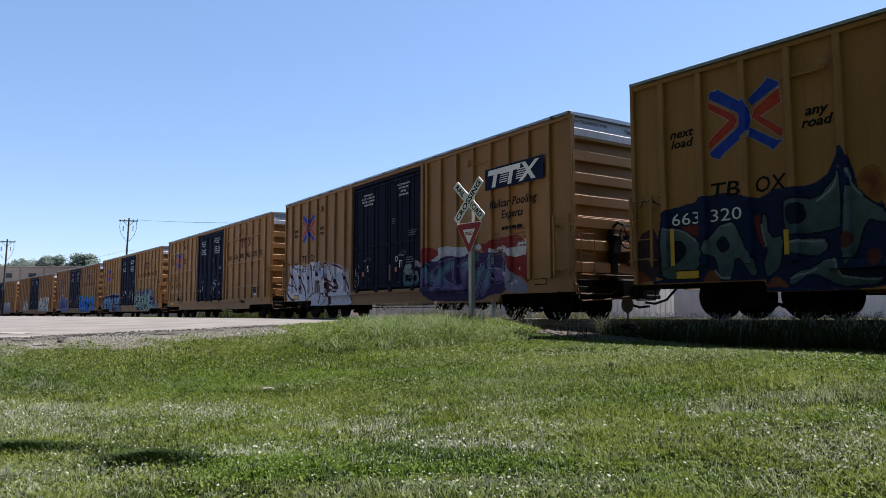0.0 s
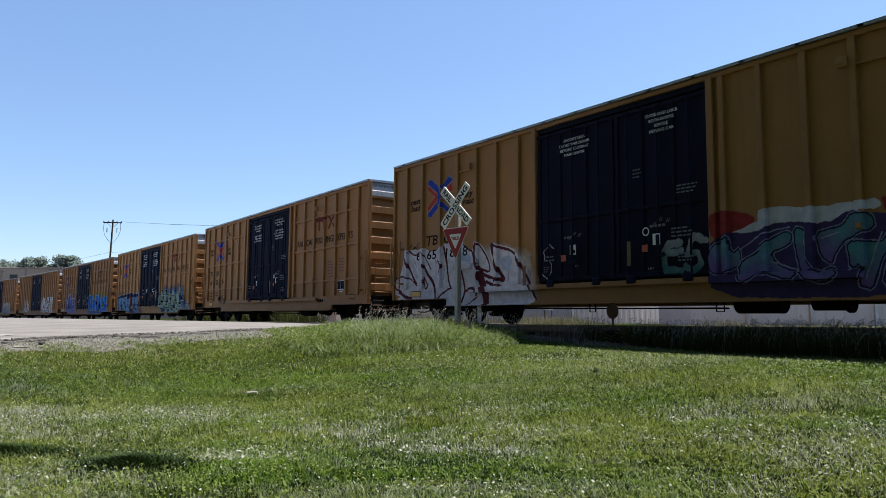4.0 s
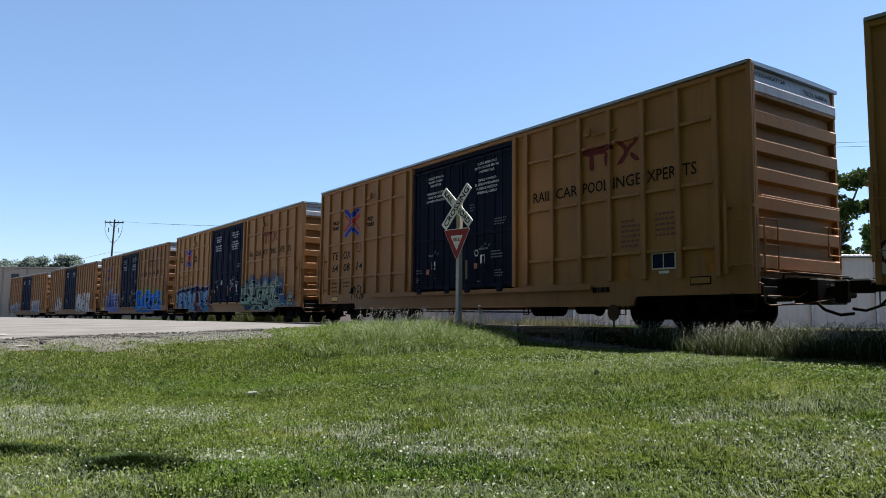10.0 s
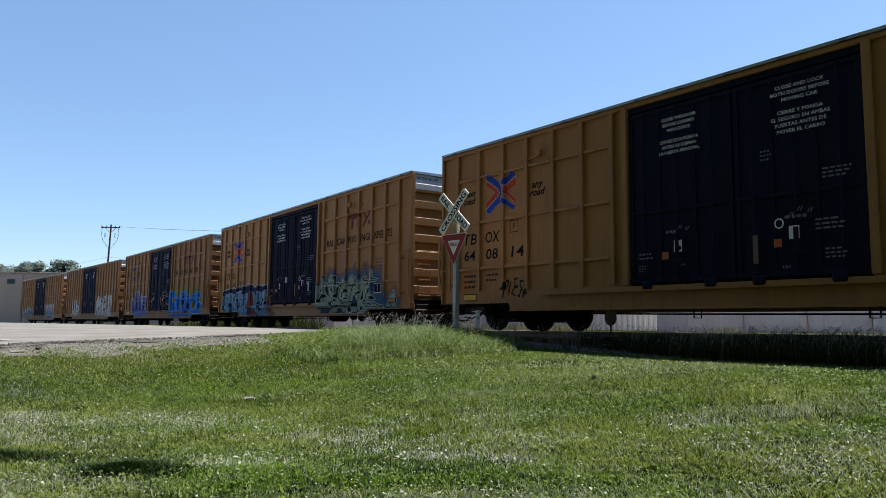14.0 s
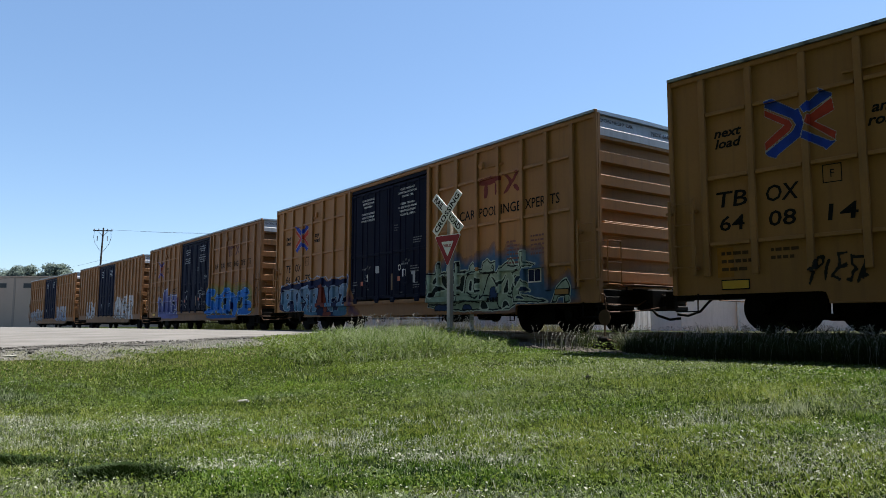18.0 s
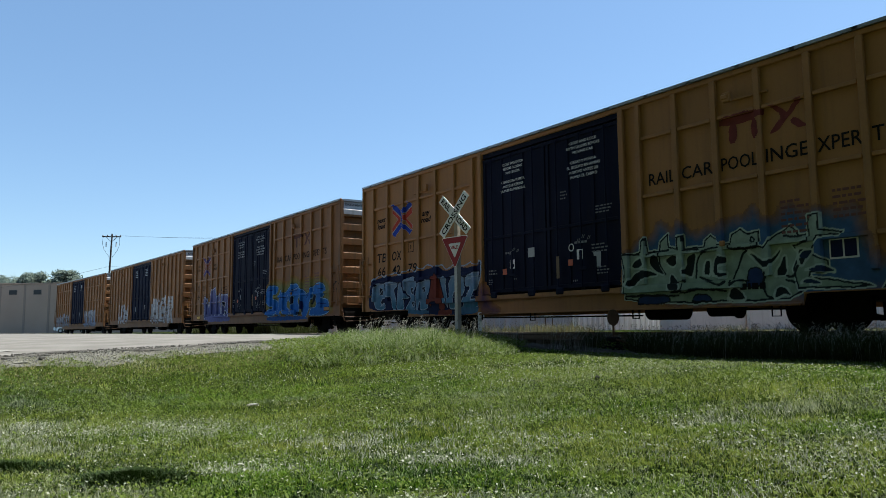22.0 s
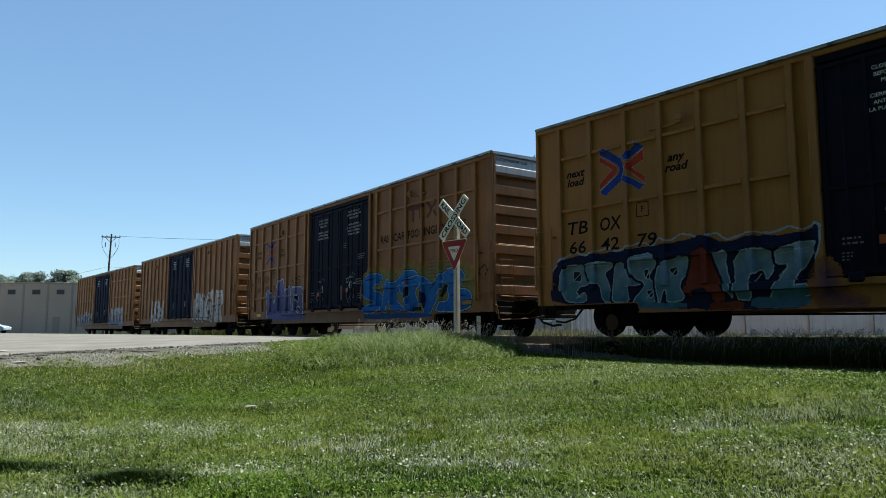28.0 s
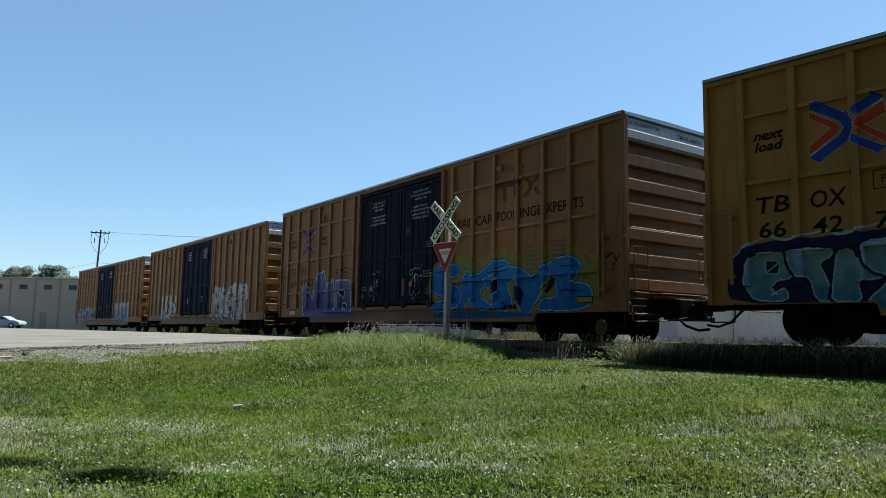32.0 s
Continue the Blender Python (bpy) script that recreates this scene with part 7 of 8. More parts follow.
def utility_pole(x, y, top, lean, rz):
    p = tagged(new("utility_pole"), "dark wooden utility pole with crossarm and jumper loops", "utility pole")
    gz = -0.3
    p.matrix_basis = pose(x, y, gz, 0, 0, rz)
    h = top - gz
    part("shaft", disc(bmesh.new(), (0, 0, h / 2), (lean, 0, h), 0.14, h, 12, r2=0.09), M["pole"], p)
    ax = lean * 0.46
    part("crossarm", boxes((ax - 1.05, ax + 1.05, -0.17, -0.06, h - 0.42, h - 0.30), bevel=0.01), M["pole"], p)
    part("brace", tubes([(ax - 0.6, -0.12, h - 0.4), (ax, -0.12, h - 1.0), (ax + 0.6, -0.12, h - 0.4)], r=0.03, seg=4), M["pole"], p)
    for dx in (-0.95, -0.45, 0.5, 0.98):
        part("insulator", disc(disc(bmesh.new(), (ax + dx, -0.11, h - 0.22), (0, 0, 1), 0.05, 0.16, 10), (ax + dx, -0.11, h - 0.24), (0, 0, 1), 0.08, 0.05, 10), M["ceramic"], p)
    for s in (-1, 1):
        pts = [(ax + s * 0.9, -0.2, h - 0.45), (ax + s * 0.95, -0.22, h - 1.2), (ax + s * 0.75, -0.2, h - 1.9), (ax + s * 0.35, -0.18, h - 2.5), (ax + s * 0.1, -0.15, h - 2.8)]
        part("jumper_loop", tubes(pts, r=0.022, seg=5), M["wire"], p)
        part("fuse_cutout", boxes((ax + s * 0.55 - 0.05, ax + s * 0.55 + 0.05, -0.25, -0.15, h - 1.55, h - 1.0), bevel=0.02), M["ceramic"], p)
    return p


utility_pole(-37.1, 84.07, 11.45, 0.35, 8)
utility_pole(-56.6, 92.92, 9.9, 0.2, 8)
utility_pole(20.3, 69.03, 11.9, 0.0, 8)
utility_pole(8.0, 51.33, 12.8, 0.0, 60)
utility_pole(80.0, 35.4, 12.6, 0.0, 60)


def wire(a, b, sag, r=0.011, n=18):
    a, b = Vector(a), Vector(b)
    pts = [a.lerp(b, i / n) - Vector((0, 0, sag * 4 * (i / n) * (1 - i / n))) for i in range(n + 1)]
    w = tagged(new("overhead_wire", mesh_of("overhead_wire", tube(bmesh.new(), pts, r, 4), M["wire"])), "thin dark overhead wire", "wire", group="overhead wires")
    return w


for dz, dy in ((11.2, -0.1), (11.22, 0.2)):
    wire((-36.0, 84.07 + dy, dz), (20, 69.03, 11.6 + dy), 1.3)
wire((-36.9, 84.07, 7.6), (20.2, 69.03, 7.2), 0.8, 0.012)
wire((-36.9, 84.07, 7.7), (-56.6, 92.92, 5.6), 0.3, 0.012)
for z in (12.55, 12.25):
    wire((8, 51.33, z), (80, 35.4, z - 0.2), 0.3)

# ---- trees ----
M["leaf"] = leafy("tree_leaves", (0.0154, 0.0308, 0.0077), (0.0501, 0.0809, 0.0193), trans=0.25, patch=0.4)
# far leaves: pale bluish colour paints in the haze of the distance
M["leaf_far"] = leafy("hazed_tree_leaves", (0.125, 0.160, 0.150), (0.175, 0.215, 0.185), trans=0.55, patch=0.2, spec=0.0)
M["bark"] = mat("bark", (0.10, 0.085, 0.065), 0.9, vary=0.3, scale=4, fine=25, bump=0.5)


def leaf_cloud(rng, centres, radii, per, size):
    """Many small leaf faces scattered through clumps."""
    n = len(centres) * per
    c = np.repeat(np.asarray(centres, float), per, 0)
    r = np.repeat(np.asarray(radii, float), per)
    d = rng.normal(size=(n, 3))
    d /= np.linalg.norm(d, axis=1)[:, None]
    p = c + d * (r * rng.random(n) ** 0.45)[:, None] * np.array([1, 1, 0.75])
    u = rng.normal(size=(n, 3))
    u /= np.linalg.norm(u, axis=1)[:, None]
    w = np.cross(u, rng.normal(size=(n, 3)))
    w /= np.linalg.norm(w, axis=1)[:, None]
    s = size * rng.uniform(0.6, 1.4, n)[:, None]
    v = np.stack([p - u * s, p + w * s * 0.55, p + u * s, p - w * s * 0.55], 1).reshape(-1, 3)
    f = np.arange(n * 4).reshape(-1, 4)
    return v, f


def fast_mesh(name, v, f, material):
    me = bpy.data.meshes.new(name)
    k = f.shape[1]
    me.vertices.add(len(v))
    me.vertices.foreach_set("co", np.ascontiguousarray(v, np.float32).ravel())
    me.loops.add(f.size)
    me.loops.foreach_set("vertex_index", np.ascontiguousarray(f, np.int32).ravel())
    me.polygons.add(len(f))
    me.polygons.foreach_set("loop_start", np.arange(0, f.size, k, dtype=np.int32))
    me.materials.append(material)
    me.update(calc_edges=True)
    return me


def tree(x, y, z, h, spread, seed, leaf, label, per=90, size=0.14, clumps=26, trunk_h=0.35, fine=1.0):
    rng = np.random.default_rng(seed)
    t = tagged(new("tree"), label, "tree")
    t.matrix_basis = pose(x, y, z)
    bm = bmesh.new()
    tube(bm, [(0, 0, -0.3), (0.1, 0, h * 0.25), (-0.1, 0.1, h * 0.5), (0.1, 0, h * 0.8)], h * 0.018, 8)
    cs, rs = [], []
    for i in range(clumps):
        a, q = rng.uniform(0, math.tau), rng.uniform(trunk_h, 1.0)
        rad = spread * math.sqrt(max(0.05, 1 - ((q - 0.62) / 0.48) ** 2)) * rng.uniform(0.3, 1.0)
        c = (rad * math.cos(a), rad * math.sin(a), h * q)
        cs.append(c)
        rs.append(spread * rng.uniform(0.20, 0.42) * fine)
        if i % 2 == 0:
            tube(bm, [(0, 0, h * q * 0.55), (c[0] * 0.5, c[1] * 0.5, h * q * 0.8), c], h * 0.006, 5)
    part("trunk", bm, M["bark"], t, "rough brown trunk with limbs")
    v, f = leaf_cloud(rng, cs, rs, per, size)
    part("crown", fast_mesh("crown", v, f, leaf), None, t)
    return t


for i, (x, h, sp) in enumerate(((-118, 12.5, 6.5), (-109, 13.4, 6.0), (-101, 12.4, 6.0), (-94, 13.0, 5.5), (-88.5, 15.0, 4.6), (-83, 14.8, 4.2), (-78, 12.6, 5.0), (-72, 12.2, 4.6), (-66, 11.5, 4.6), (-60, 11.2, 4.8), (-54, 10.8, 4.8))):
    tree(x, 162 + 2 * (i % 3), -0.5, h * (0.90 + 0.05 * (i % 2)), sp * 0.85, 50 + i, M["leaf_far"], "distant leafy tree behind the industrial building, haze put into its leaf colour", per=130, size=0.21, clumps=170, trunk_h=0.30, fine=0.95)
for i, (x, y, h, sp) in enumerate(((29.0, 50.4, 11.0, 2.6), (33.0, 49.6, 10.6, 2.8), (26.0, 53.1, 6.5, 3.0), (30.5, 46, 6.8, 3.2), (36.5, 47.8, 8.0, 3.4))):
    tree(x, y, -0.2, h, sp, 80 + i, M["leaf"], "green tree standing behind the white building", per=260, size=0.17, clumps=40, trunk_h=0.25)

# tall unseen tree belt added behind the viewer: closes that side, blocks sky light
M["belt"] = mat("sky_blocker_foliage", (0.0216, 0.0347, 0.0123), 0.9, vary=0.4, scale=0.6, fine=4, bump=0.5)
bv, bf = [], []
bn = 60
for i in range(bn):
    a = lerp(-80, 30, i / (bn - 1))
    for j in range(10):
        # height peaks opposite the near cars, to darken their sides
        hh = j / 9 * (25 + 20 * math.exp(-((a + 4) / 18) ** 2) + 3 * math.sin(i * 1.7) + 2 * math.sin(i * 0.6))
        b_ = -8.0 - 1.2 * math.sin(i * 1.1 + j) - 0.12 * j * j * 0.3
        bv.append((b_ * 0.861 - a * 0.509, b_ * 0.509 + a * 0.861, -0.9 + hh))
for i in range(bn - 1):
    for j in range(9):
        q = i * 10 + j
        bf.append((q, q + 10, q + 11, q + 1))
lv, lf = leaf_cloud(np.random.default_rng(99), np.array(bv), np.full(len(bv), 2.4), 45, 0.42)
tagged(new("belt_foliage", fast_mesh("belt_foliage", lv, lf, M["belt"])), "loose outer leaves of the unseen tree belt added to block sky light", "trees", kind="stuff")
tagged(new("backdrop", raw("backdrop", bv, bf, M["belt"])), "tall dark unseen tree belt behind the viewer, added to block sky light", "trees", kind="structure")

# ---- grass ----
def lawn_mat(name, dark, mid, light, pale, gloss=0.3):
    """Lawn blades: clumps of dark and fresh green, yellow-green patches, bands paled to paint in sky glint, each blade
    its own shade.
    """
    m = bpy.data.materials.new(name)
    m.use_nodes = True
    n, l = m.node_tree.nodes, m.node_tree.links
    b = n["Principled BSDF"]
    b.inputs["Roughness"].default_value, b.inputs["Specular IOR Level"].default_value = 0.55, gloss
    geo, co = n.new("ShaderNodeNewGeometry"), n.new("ShaderNodeTexCoord")

    def noise(scale, detail, stretch=None):
        no = n.new("ShaderNodeTexNoise")
        no.inputs["Scale"].default_value, no.inputs["Detail"].default_value, no.inputs["Roughness"].default_value = scale, detail, 0.6
        if stretch:
            mp = n.new("ShaderNodeMapping")
            mp.inputs["Scale"].default_value = stretch
            l.new(co.outputs["Object"], mp.inputs[0])
            l.new(mp.outputs[0], no.inputs["Vector"])
        else:
            l.new(co.outputs["Object"], no.inputs["Vector"])
        return no.outputs[0]

    def madd(x, k, y):
        a = n.new("ShaderNodeMath")
        a.operation = "MULTIPLY_ADD"
        l.new(x, a.inputs[0])
        a.inputs[1].default_value = k
        if isinstance(y, float):
            a.inputs[2].default_value = y
        else:
            l.new(y, a.inputs[2])
        return a.outputs[0]

    rand = geo.outputs["Random Per Island"]
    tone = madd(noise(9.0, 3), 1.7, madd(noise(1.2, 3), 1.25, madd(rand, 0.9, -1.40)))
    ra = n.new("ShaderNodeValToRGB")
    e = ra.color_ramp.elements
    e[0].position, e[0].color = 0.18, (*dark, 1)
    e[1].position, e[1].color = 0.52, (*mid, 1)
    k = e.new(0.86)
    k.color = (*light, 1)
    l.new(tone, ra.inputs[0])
    band = madd(noise(1.0, 4, (0.30, 0.95, 1)), 1.0, madd(noise(5.0, 3), 0.45, madd(rand, 0.22, 0.0)))
    br = n.new("ShaderNodeMapRange")
    br.inputs[1].default_value, br.inputs[2].default_value, br.inputs[4].default_value = 0.87, 1.12, 0.85
    l.new(band, br.inputs[0])
    mx = n.new("ShaderNodeMix")
    mx.data_type = "RGBA"
    l.new(br.outputs[0], mx.inputs[0])
    pr = n.new("ShaderNodeMapRange")
    pr.inputs[1].default_value, pr.inputs[2].default_value, pr.inputs[4].default_value = 0.46, 0.60, 0.8
    l.new(noise(0.42, 3, (0.7, 1.0, 1)), pr.inputs[0])
    deep = n.new("ShaderNodeMix")
    deep.data_type, deep.blend_type = "RGBA", "MULTIPLY"
    deep.inputs[7].default_value = (0.50, 0.86, 0.30, 1)
    l.new(pr.outputs[0], deep.inputs[0])
    l.new(ra.outputs[0], deep.inputs[6])
    l.new(deep.outputs[2], mx.inputs[6])
    mx.inputs[7].default_value = (*pale, 1)
    l.new(mx.outputs[2], b.inputs["Base Color"])
    tr, sh = n.new("ShaderNodeBsdfTranslucent"), n.new("ShaderNodeMixShader")
    l.new(mx.outputs[2], tr.inputs[0])
    sh.inputs[0].default_value = 0.42
    l.new(b.outputs[0], sh.inputs[1])
    l.new(tr.outputs[0], sh.inputs[2])
    l.new(sh.outputs[0], n["Material Output"].inputs[0])
    return m


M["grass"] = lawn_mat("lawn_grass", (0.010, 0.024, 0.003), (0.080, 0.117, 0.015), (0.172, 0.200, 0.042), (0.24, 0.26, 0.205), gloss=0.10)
M["tall_grass"] = leafy("tall_meadow_grass", (0.008, 0.024, 0.003), (0.082, 0.135, 0.022), trans=0.34, patch=2.4, dry=(0.16, 0.19, 0.10), dry_amount=0.3, rough=0.5, mix=0.9, spec=0.1)
# matt pale colour that paints the glint of sky and sun on leaves
M["glint_pale"] = leafy("pale_glint_blades", (0.085, 0.110, 0.055), (0.30, 0.315, 0.26), trans=0.3, patch=0.6, rough=0.8, mix=0.8, spec=0.0)
M["weed"] = leafy("broad_weed_leaves", (0.011, 0.028, 0.003), (0.078, 0.112, 0.014), trans=0.35, patch=0.6, rough=0.62, mix=0.8, spec=0.08)
M["clover"] = mat("clover_blossom", (0.189, 0.189, 0.167), 0.8, vary=0.2, bump=0)
# grass and weeds by the train, its shade painted into their dark colour
M["weed_shaded"] = leafy("shade_toned_weeds", (0.00801, 0.0145, 0.00363), (0.0309, 0.0399, 0.0109), trans=0.3, patch=0.5)
M["seed_head"] = leafy("grass_seed_heads", (0.13, 0.12, 0.105), (0.32, 0.31, 0.28), trans=0.4, patch=1.0)


def value_noise(x, y, f, seed):
    r = np.random.default_rng(seed)
    g = r.random((64, 64))
    u, v = x * f, y * f
    i, j = np.floor(u).astype(int), np.floor(v).astype(int)
    a, b = u - i, v - j
    a, b = a * a * (3 - 2 * a), b * b * (3 - 2 * b)
    q = lambda p, s: g[p % 64, s % 64]
    return (q(i, j) * (1 - a) + q(i + 1, j) * a) * (1 - b) + (q(i, j + 1) * (1 - a) + q(i + 1, j + 1) * a) * b


def blades(name, x, y, h, w, lean, rng, material, segs=2, flat=0.0):
    """Bent blades from arrays of foot, height, width and lean."""
    n = len(x)
    z = height(x, y)
    a = rng.uniform(0, math.tau, n)
    b = a + math.pi / 2 + rng.uniform(-0.5, 0.5, n)
    px, py = np.cos(b) * w / 2, np.sin(b) * w / 2
    lx, ly = np.cos(a) * lean, np.sin(a) * lean
    if segs == 2:
        v = np.stack([np.stack([x - px, y - py, z - 0.01], 1), np.stack([x + px, y + py, z - 0.01], 1),
                      np.stack([x + px * 0.8 + lx * 0.35, y + py * 0.8 + ly * 0.35, z + h * 0.6], 1), np.stack([x - px * 0.8 + lx * 0.35, y - py * 0.8 + ly * 0.35, z + h * 0.6], 1),
                      np.stack([x + lx, y + ly, z + h], 1)], 1).reshape(-1, 3)
        k = np.arange(n)[:, None] * 5
        f = np.concatenate([k + np.array([0, 1, 2]), k + np.array([0, 2, 3]), k + np.array([3, 2, 4])], 1).reshape(-1, 3)
    else:
        v = np.stack([np.stack([x - px, y - py, z - 0.01], 1), np.stack([x + px, y + py, z - 0.01], 1), np.stack([x + lx, y + ly, z + h], 1)], 1).reshape(-1, 3)
        f = np.arange(n * 3).reshape(-1, 3)
    return new(name, fast_mesh(name, v, f, material))


def lawn_ok(x, y):
    e, k = road_side(x, y)
    w = track_side(x, y)
    return (e < -0.80 + 1.3 * (value_noise(x, y, 2.6, 4) - 0.5) - 0.5 * value_noise(x, y, 9.0, 5)) & (w > np.where((x > 0.8) & (x < 4.3), 3.7, 3.3))


def scatter(rng, n, y0, y1, half=0.68):
    """Feet spread evenly over the wedge of lawn between two distances."""
    y = np.sqrt(rng.uniform(y0 * y0, y1 * y1, n))
    return (rng.uniform(-1, 1, n) * half) * y + 0.02 * y, y


rng = np.random.default_rng(7)
for nm, n, y0, y1, hh, ww, segs in (("lawn_grass", 150000, 2.55, 5.3, 0.031, 0.0075, 2), ("lawn_grass", 160000, 5.3, 9.3, 0.036, 0.0100, 1), ("lawn_grass", 130000, 9.3, 19.5, 0.040, 0.017, 1)):
    x, y = scatter(rng, n, y0, y1)
    # clumps: feet drawn together, gaps of dark earth between
    q = value_noise(x, y, 9.0, 10) * 0.6 + value_noise(x, y, 3.1, 13) * 0.5
    m = lawn_ok(x, y) & (q + rng.uniform(-0.25, 0.25, n) > 0.40)
    x, y, q = x[m], y[m], q[m]
    tuft = value_noise(x, y, 2.2, 11) * 0.6 + value_noise(x, y, 0.5, 12) * 0.5 + (q - 0.5)
    h = hh * (0.40 + tuft) * rng.uniform(0.5, 1.35, len(x))
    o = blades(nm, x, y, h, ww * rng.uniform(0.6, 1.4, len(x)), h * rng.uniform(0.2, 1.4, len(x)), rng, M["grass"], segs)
    tagged(o, "short mown green lawn grass in uneven clumps", "grass", kind="stuff")

x, y = rng.uniform(-16, 16, 150000), rng.uniform(-11, 13, 150000)
m = lawn_ok(x, y) & ((np.abs(x - 0.02 * y) > 0.68 * y) | (y < 2.55))
x, y = x[m], y[m]
h = rng.uniform(0.015, 0.045, len(x)) * (0.5 + value_noise(x, y, 2.2, 11))
tagged(blades("lawn_grass", x, y, h, rng.uniform(0.014, 0.030, len(x)), h * rng.uniform(0.2, 1.4, len(x)), rng, M["grass"], 1), "short mown green lawn grass in uneven clumps", "grass", kind="stuff")


def pale_band(x, y):
    return value_noise(x * 0.30 + y * 0.06 + 3.1, y * 1.05, 1.0, 21) * 0.75 + value_noise(x, y, 1.9, 22) * 0.40 + value_noise(x, y, 6.0, 23) * 0.25


# pale blades in mown bands, coloured like sky glint on leaves
for nm, n, y0, y1, ww in (("grass_clippings", 110000, 2.6, 7.1, 0.0070), ("grass_clippings", 50000, 7.1, 13.3, 0.013)):
    x, y = scatter(rng, n, y0, y1)
    m = lawn_ok(x, y) & (pale_band(x, y) + rng.uniform(-0.22, 0.22, len(x)) > 0.86)
    x, y = x[m], y[m]
    o = blades(nm, x, y, rng.uniform(0.012, 0.054, len(x)), ww * rng.uniform(0.5, 1.3, len(x)), rng.uniform(0.01, 0.07, len(x)), rng, M["glint_pale"], 1)
    tagged(o, "pale blades in mown bands, sky glint put into their colour", "grass", kind="stuff")


def leaves_flat(name, x, y, size, lift, rng, material):
    """Small broad leaves lying over the grass."""
    n = len(x)
    z = height(x, y) + lift
    a = rng.uniform(0, math.tau, n)
    ux, uy, uz = np.cos(a), np.sin(a), rng.uniform(-0.1, 0.7, n)
    vx, vy = -np.sin(a) * 0.45, np.cos(a) * 0.45
    p = np.stack([x, y, z], 1)
    u = np.stack([ux, uy, uz], 1) * size[:, None]
    v = np.stack([vx, vy, rng.uniform(-0.25, 0.25, n)], 1) * size[:, None]
    vv = np.stack([p, p + u * 0.55 + v, p + u, p + u * 0.55 - v], 1).reshape(-1, 3)
    return new(name, fast_mesh(name, vv, np.arange(n * 4).reshape(-1, 4), material))


x, y = scatter(rng, 120000, 2.55, 12.0)
m = lawn_ok(x, y) & (value_noise(x, y, 1.1, 31) + 0.3 * value_noise(x, y, 5.0, 32) > 0.42)
o = leaves_flat("lawn_weeds", x[m], y[m], rng.uniform(0.009, 0.024, m.sum()) * (0.8 + 0.05 * y[m]), rng.uniform(0.008, 0.042, m.sum()), rng, M["weed"])
tagged(o, "broad clover and dandelion leaves in the lawn", "weeds", kind="stuff")
# leaves paled in colour as painted glints
x, y = scatter(rng, 22000, 2.55, 7.5)
m = lawn_ok(x, y) & (pale_band(x, y) + rng.uniform(-0.2, 0.2, len(x)) > 0.88)
o = leaves_flat("bleached_leaves", x[m], y[m], rng.uniform(0.008, 0.024, m.sum()), rng.uniform(0.0, 0.042, m.sum()), rng, M["glint_pale"])
tagged(o, "small leaves in the mown bands, pale as if glinting", "weeds", kind="stuff")
x, y = scatter(rng, 34000, 3.5, 16.0)
m = lawn_ok(x, y) & (value_noise(x, y, 0.8, 35) + rng.uniform(-0.3, 0.3, len(x)) > 0.5)
o = leaves_flat("pale_leaves", x[m], y[m], rng.uniform(0.006, 0.014, m.sum()) * (0.7 + 0.085 * y[m]), rng.uniform(0.02, 0.05, m.sum()), rng, M["glint_pale"])
tagged(o, "scattered leaves over the mown lawn, pale as if glinting", "weeds", kind="stuff")
# darker clumps between the mown bands
x, y = scatter(rng, 90000, 5.0, 17.5)
m = lawn_ok(x, y) & (value_noise(x, y, 2.4, 36) * 0.6 + value_noise(x * 0.4, y, 0.9, 37) * 0.6 + rng.uniform(-0.1, 0.1, len(x)) > 0.72)
x, y = x[m], y[m]
h = rng.uniform(0.02, 0.055, len(x))
tagged(blades("dark_clumps", x, y, h, rng.uniform(0.010, 0.026, len(x)), h * rng.uniform(0.4, 1.4, len(x)), rng, M["weed"], 1), "darker leafy clumps in the lawn", "grass", kind="stuff")
# two clumps of darker, taller blades close to the viewer
M["dark_tuft"] = leafy("dark_tuft_blades", (0.006, 0.014, 0.002), (0.020, 0.040, 0.006), trans=0.08, patch=0.9)
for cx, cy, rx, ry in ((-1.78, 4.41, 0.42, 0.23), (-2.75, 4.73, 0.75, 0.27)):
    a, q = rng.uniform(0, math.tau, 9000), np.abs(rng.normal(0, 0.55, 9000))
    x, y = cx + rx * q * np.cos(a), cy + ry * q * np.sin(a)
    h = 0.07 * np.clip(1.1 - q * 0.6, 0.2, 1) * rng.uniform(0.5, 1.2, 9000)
    tagged(blades("dark_tuft", x, y, h, rng.uniform(0.008, 0.016, 9000), h * rng.uniform(0.3, 1.2, 9000), rng, M["dark_tuft"], 2), "dark tuft of taller blades in the lawn", "grass", kind="stuff")
# clover blossoms
x, y = scatter(rng, 110, 2.6, 10.6)
m = lawn_ok(x, y)
x, y = x[m], y[m]
ico = bmesh.new()
bmesh.ops.create_icosphere(ico, subdivisions=1, radius=1)
iv = np.array([v.co[:] for v in ico.verts])
ifc = np.array([[v.index for v in f.verts] for f in ico.faces])
ico.free()


def dots(name, x, y, r, up, material):
    z = height(x, y) + up
    c = np.stack([x, y, z], 1)
    v = (c[:, None, :] + iv[None] * r[:, None, None]).reshape(-1, 3)
    f = (np.arange(len(x))[:, None, None] * len(iv) + ifc[None]).reshape(-1, 3)
    return new(name, fast_mesh(name, v, f, material))


tagged(dots("clover_blossoms", x, y, rng.uniform(0.004, 0.007, len(x)), rng.uniform(0.02, 0.045, len(x)), M["clover"]), "small white clover blossoms in the lawn", "flowers", kind="stuff")


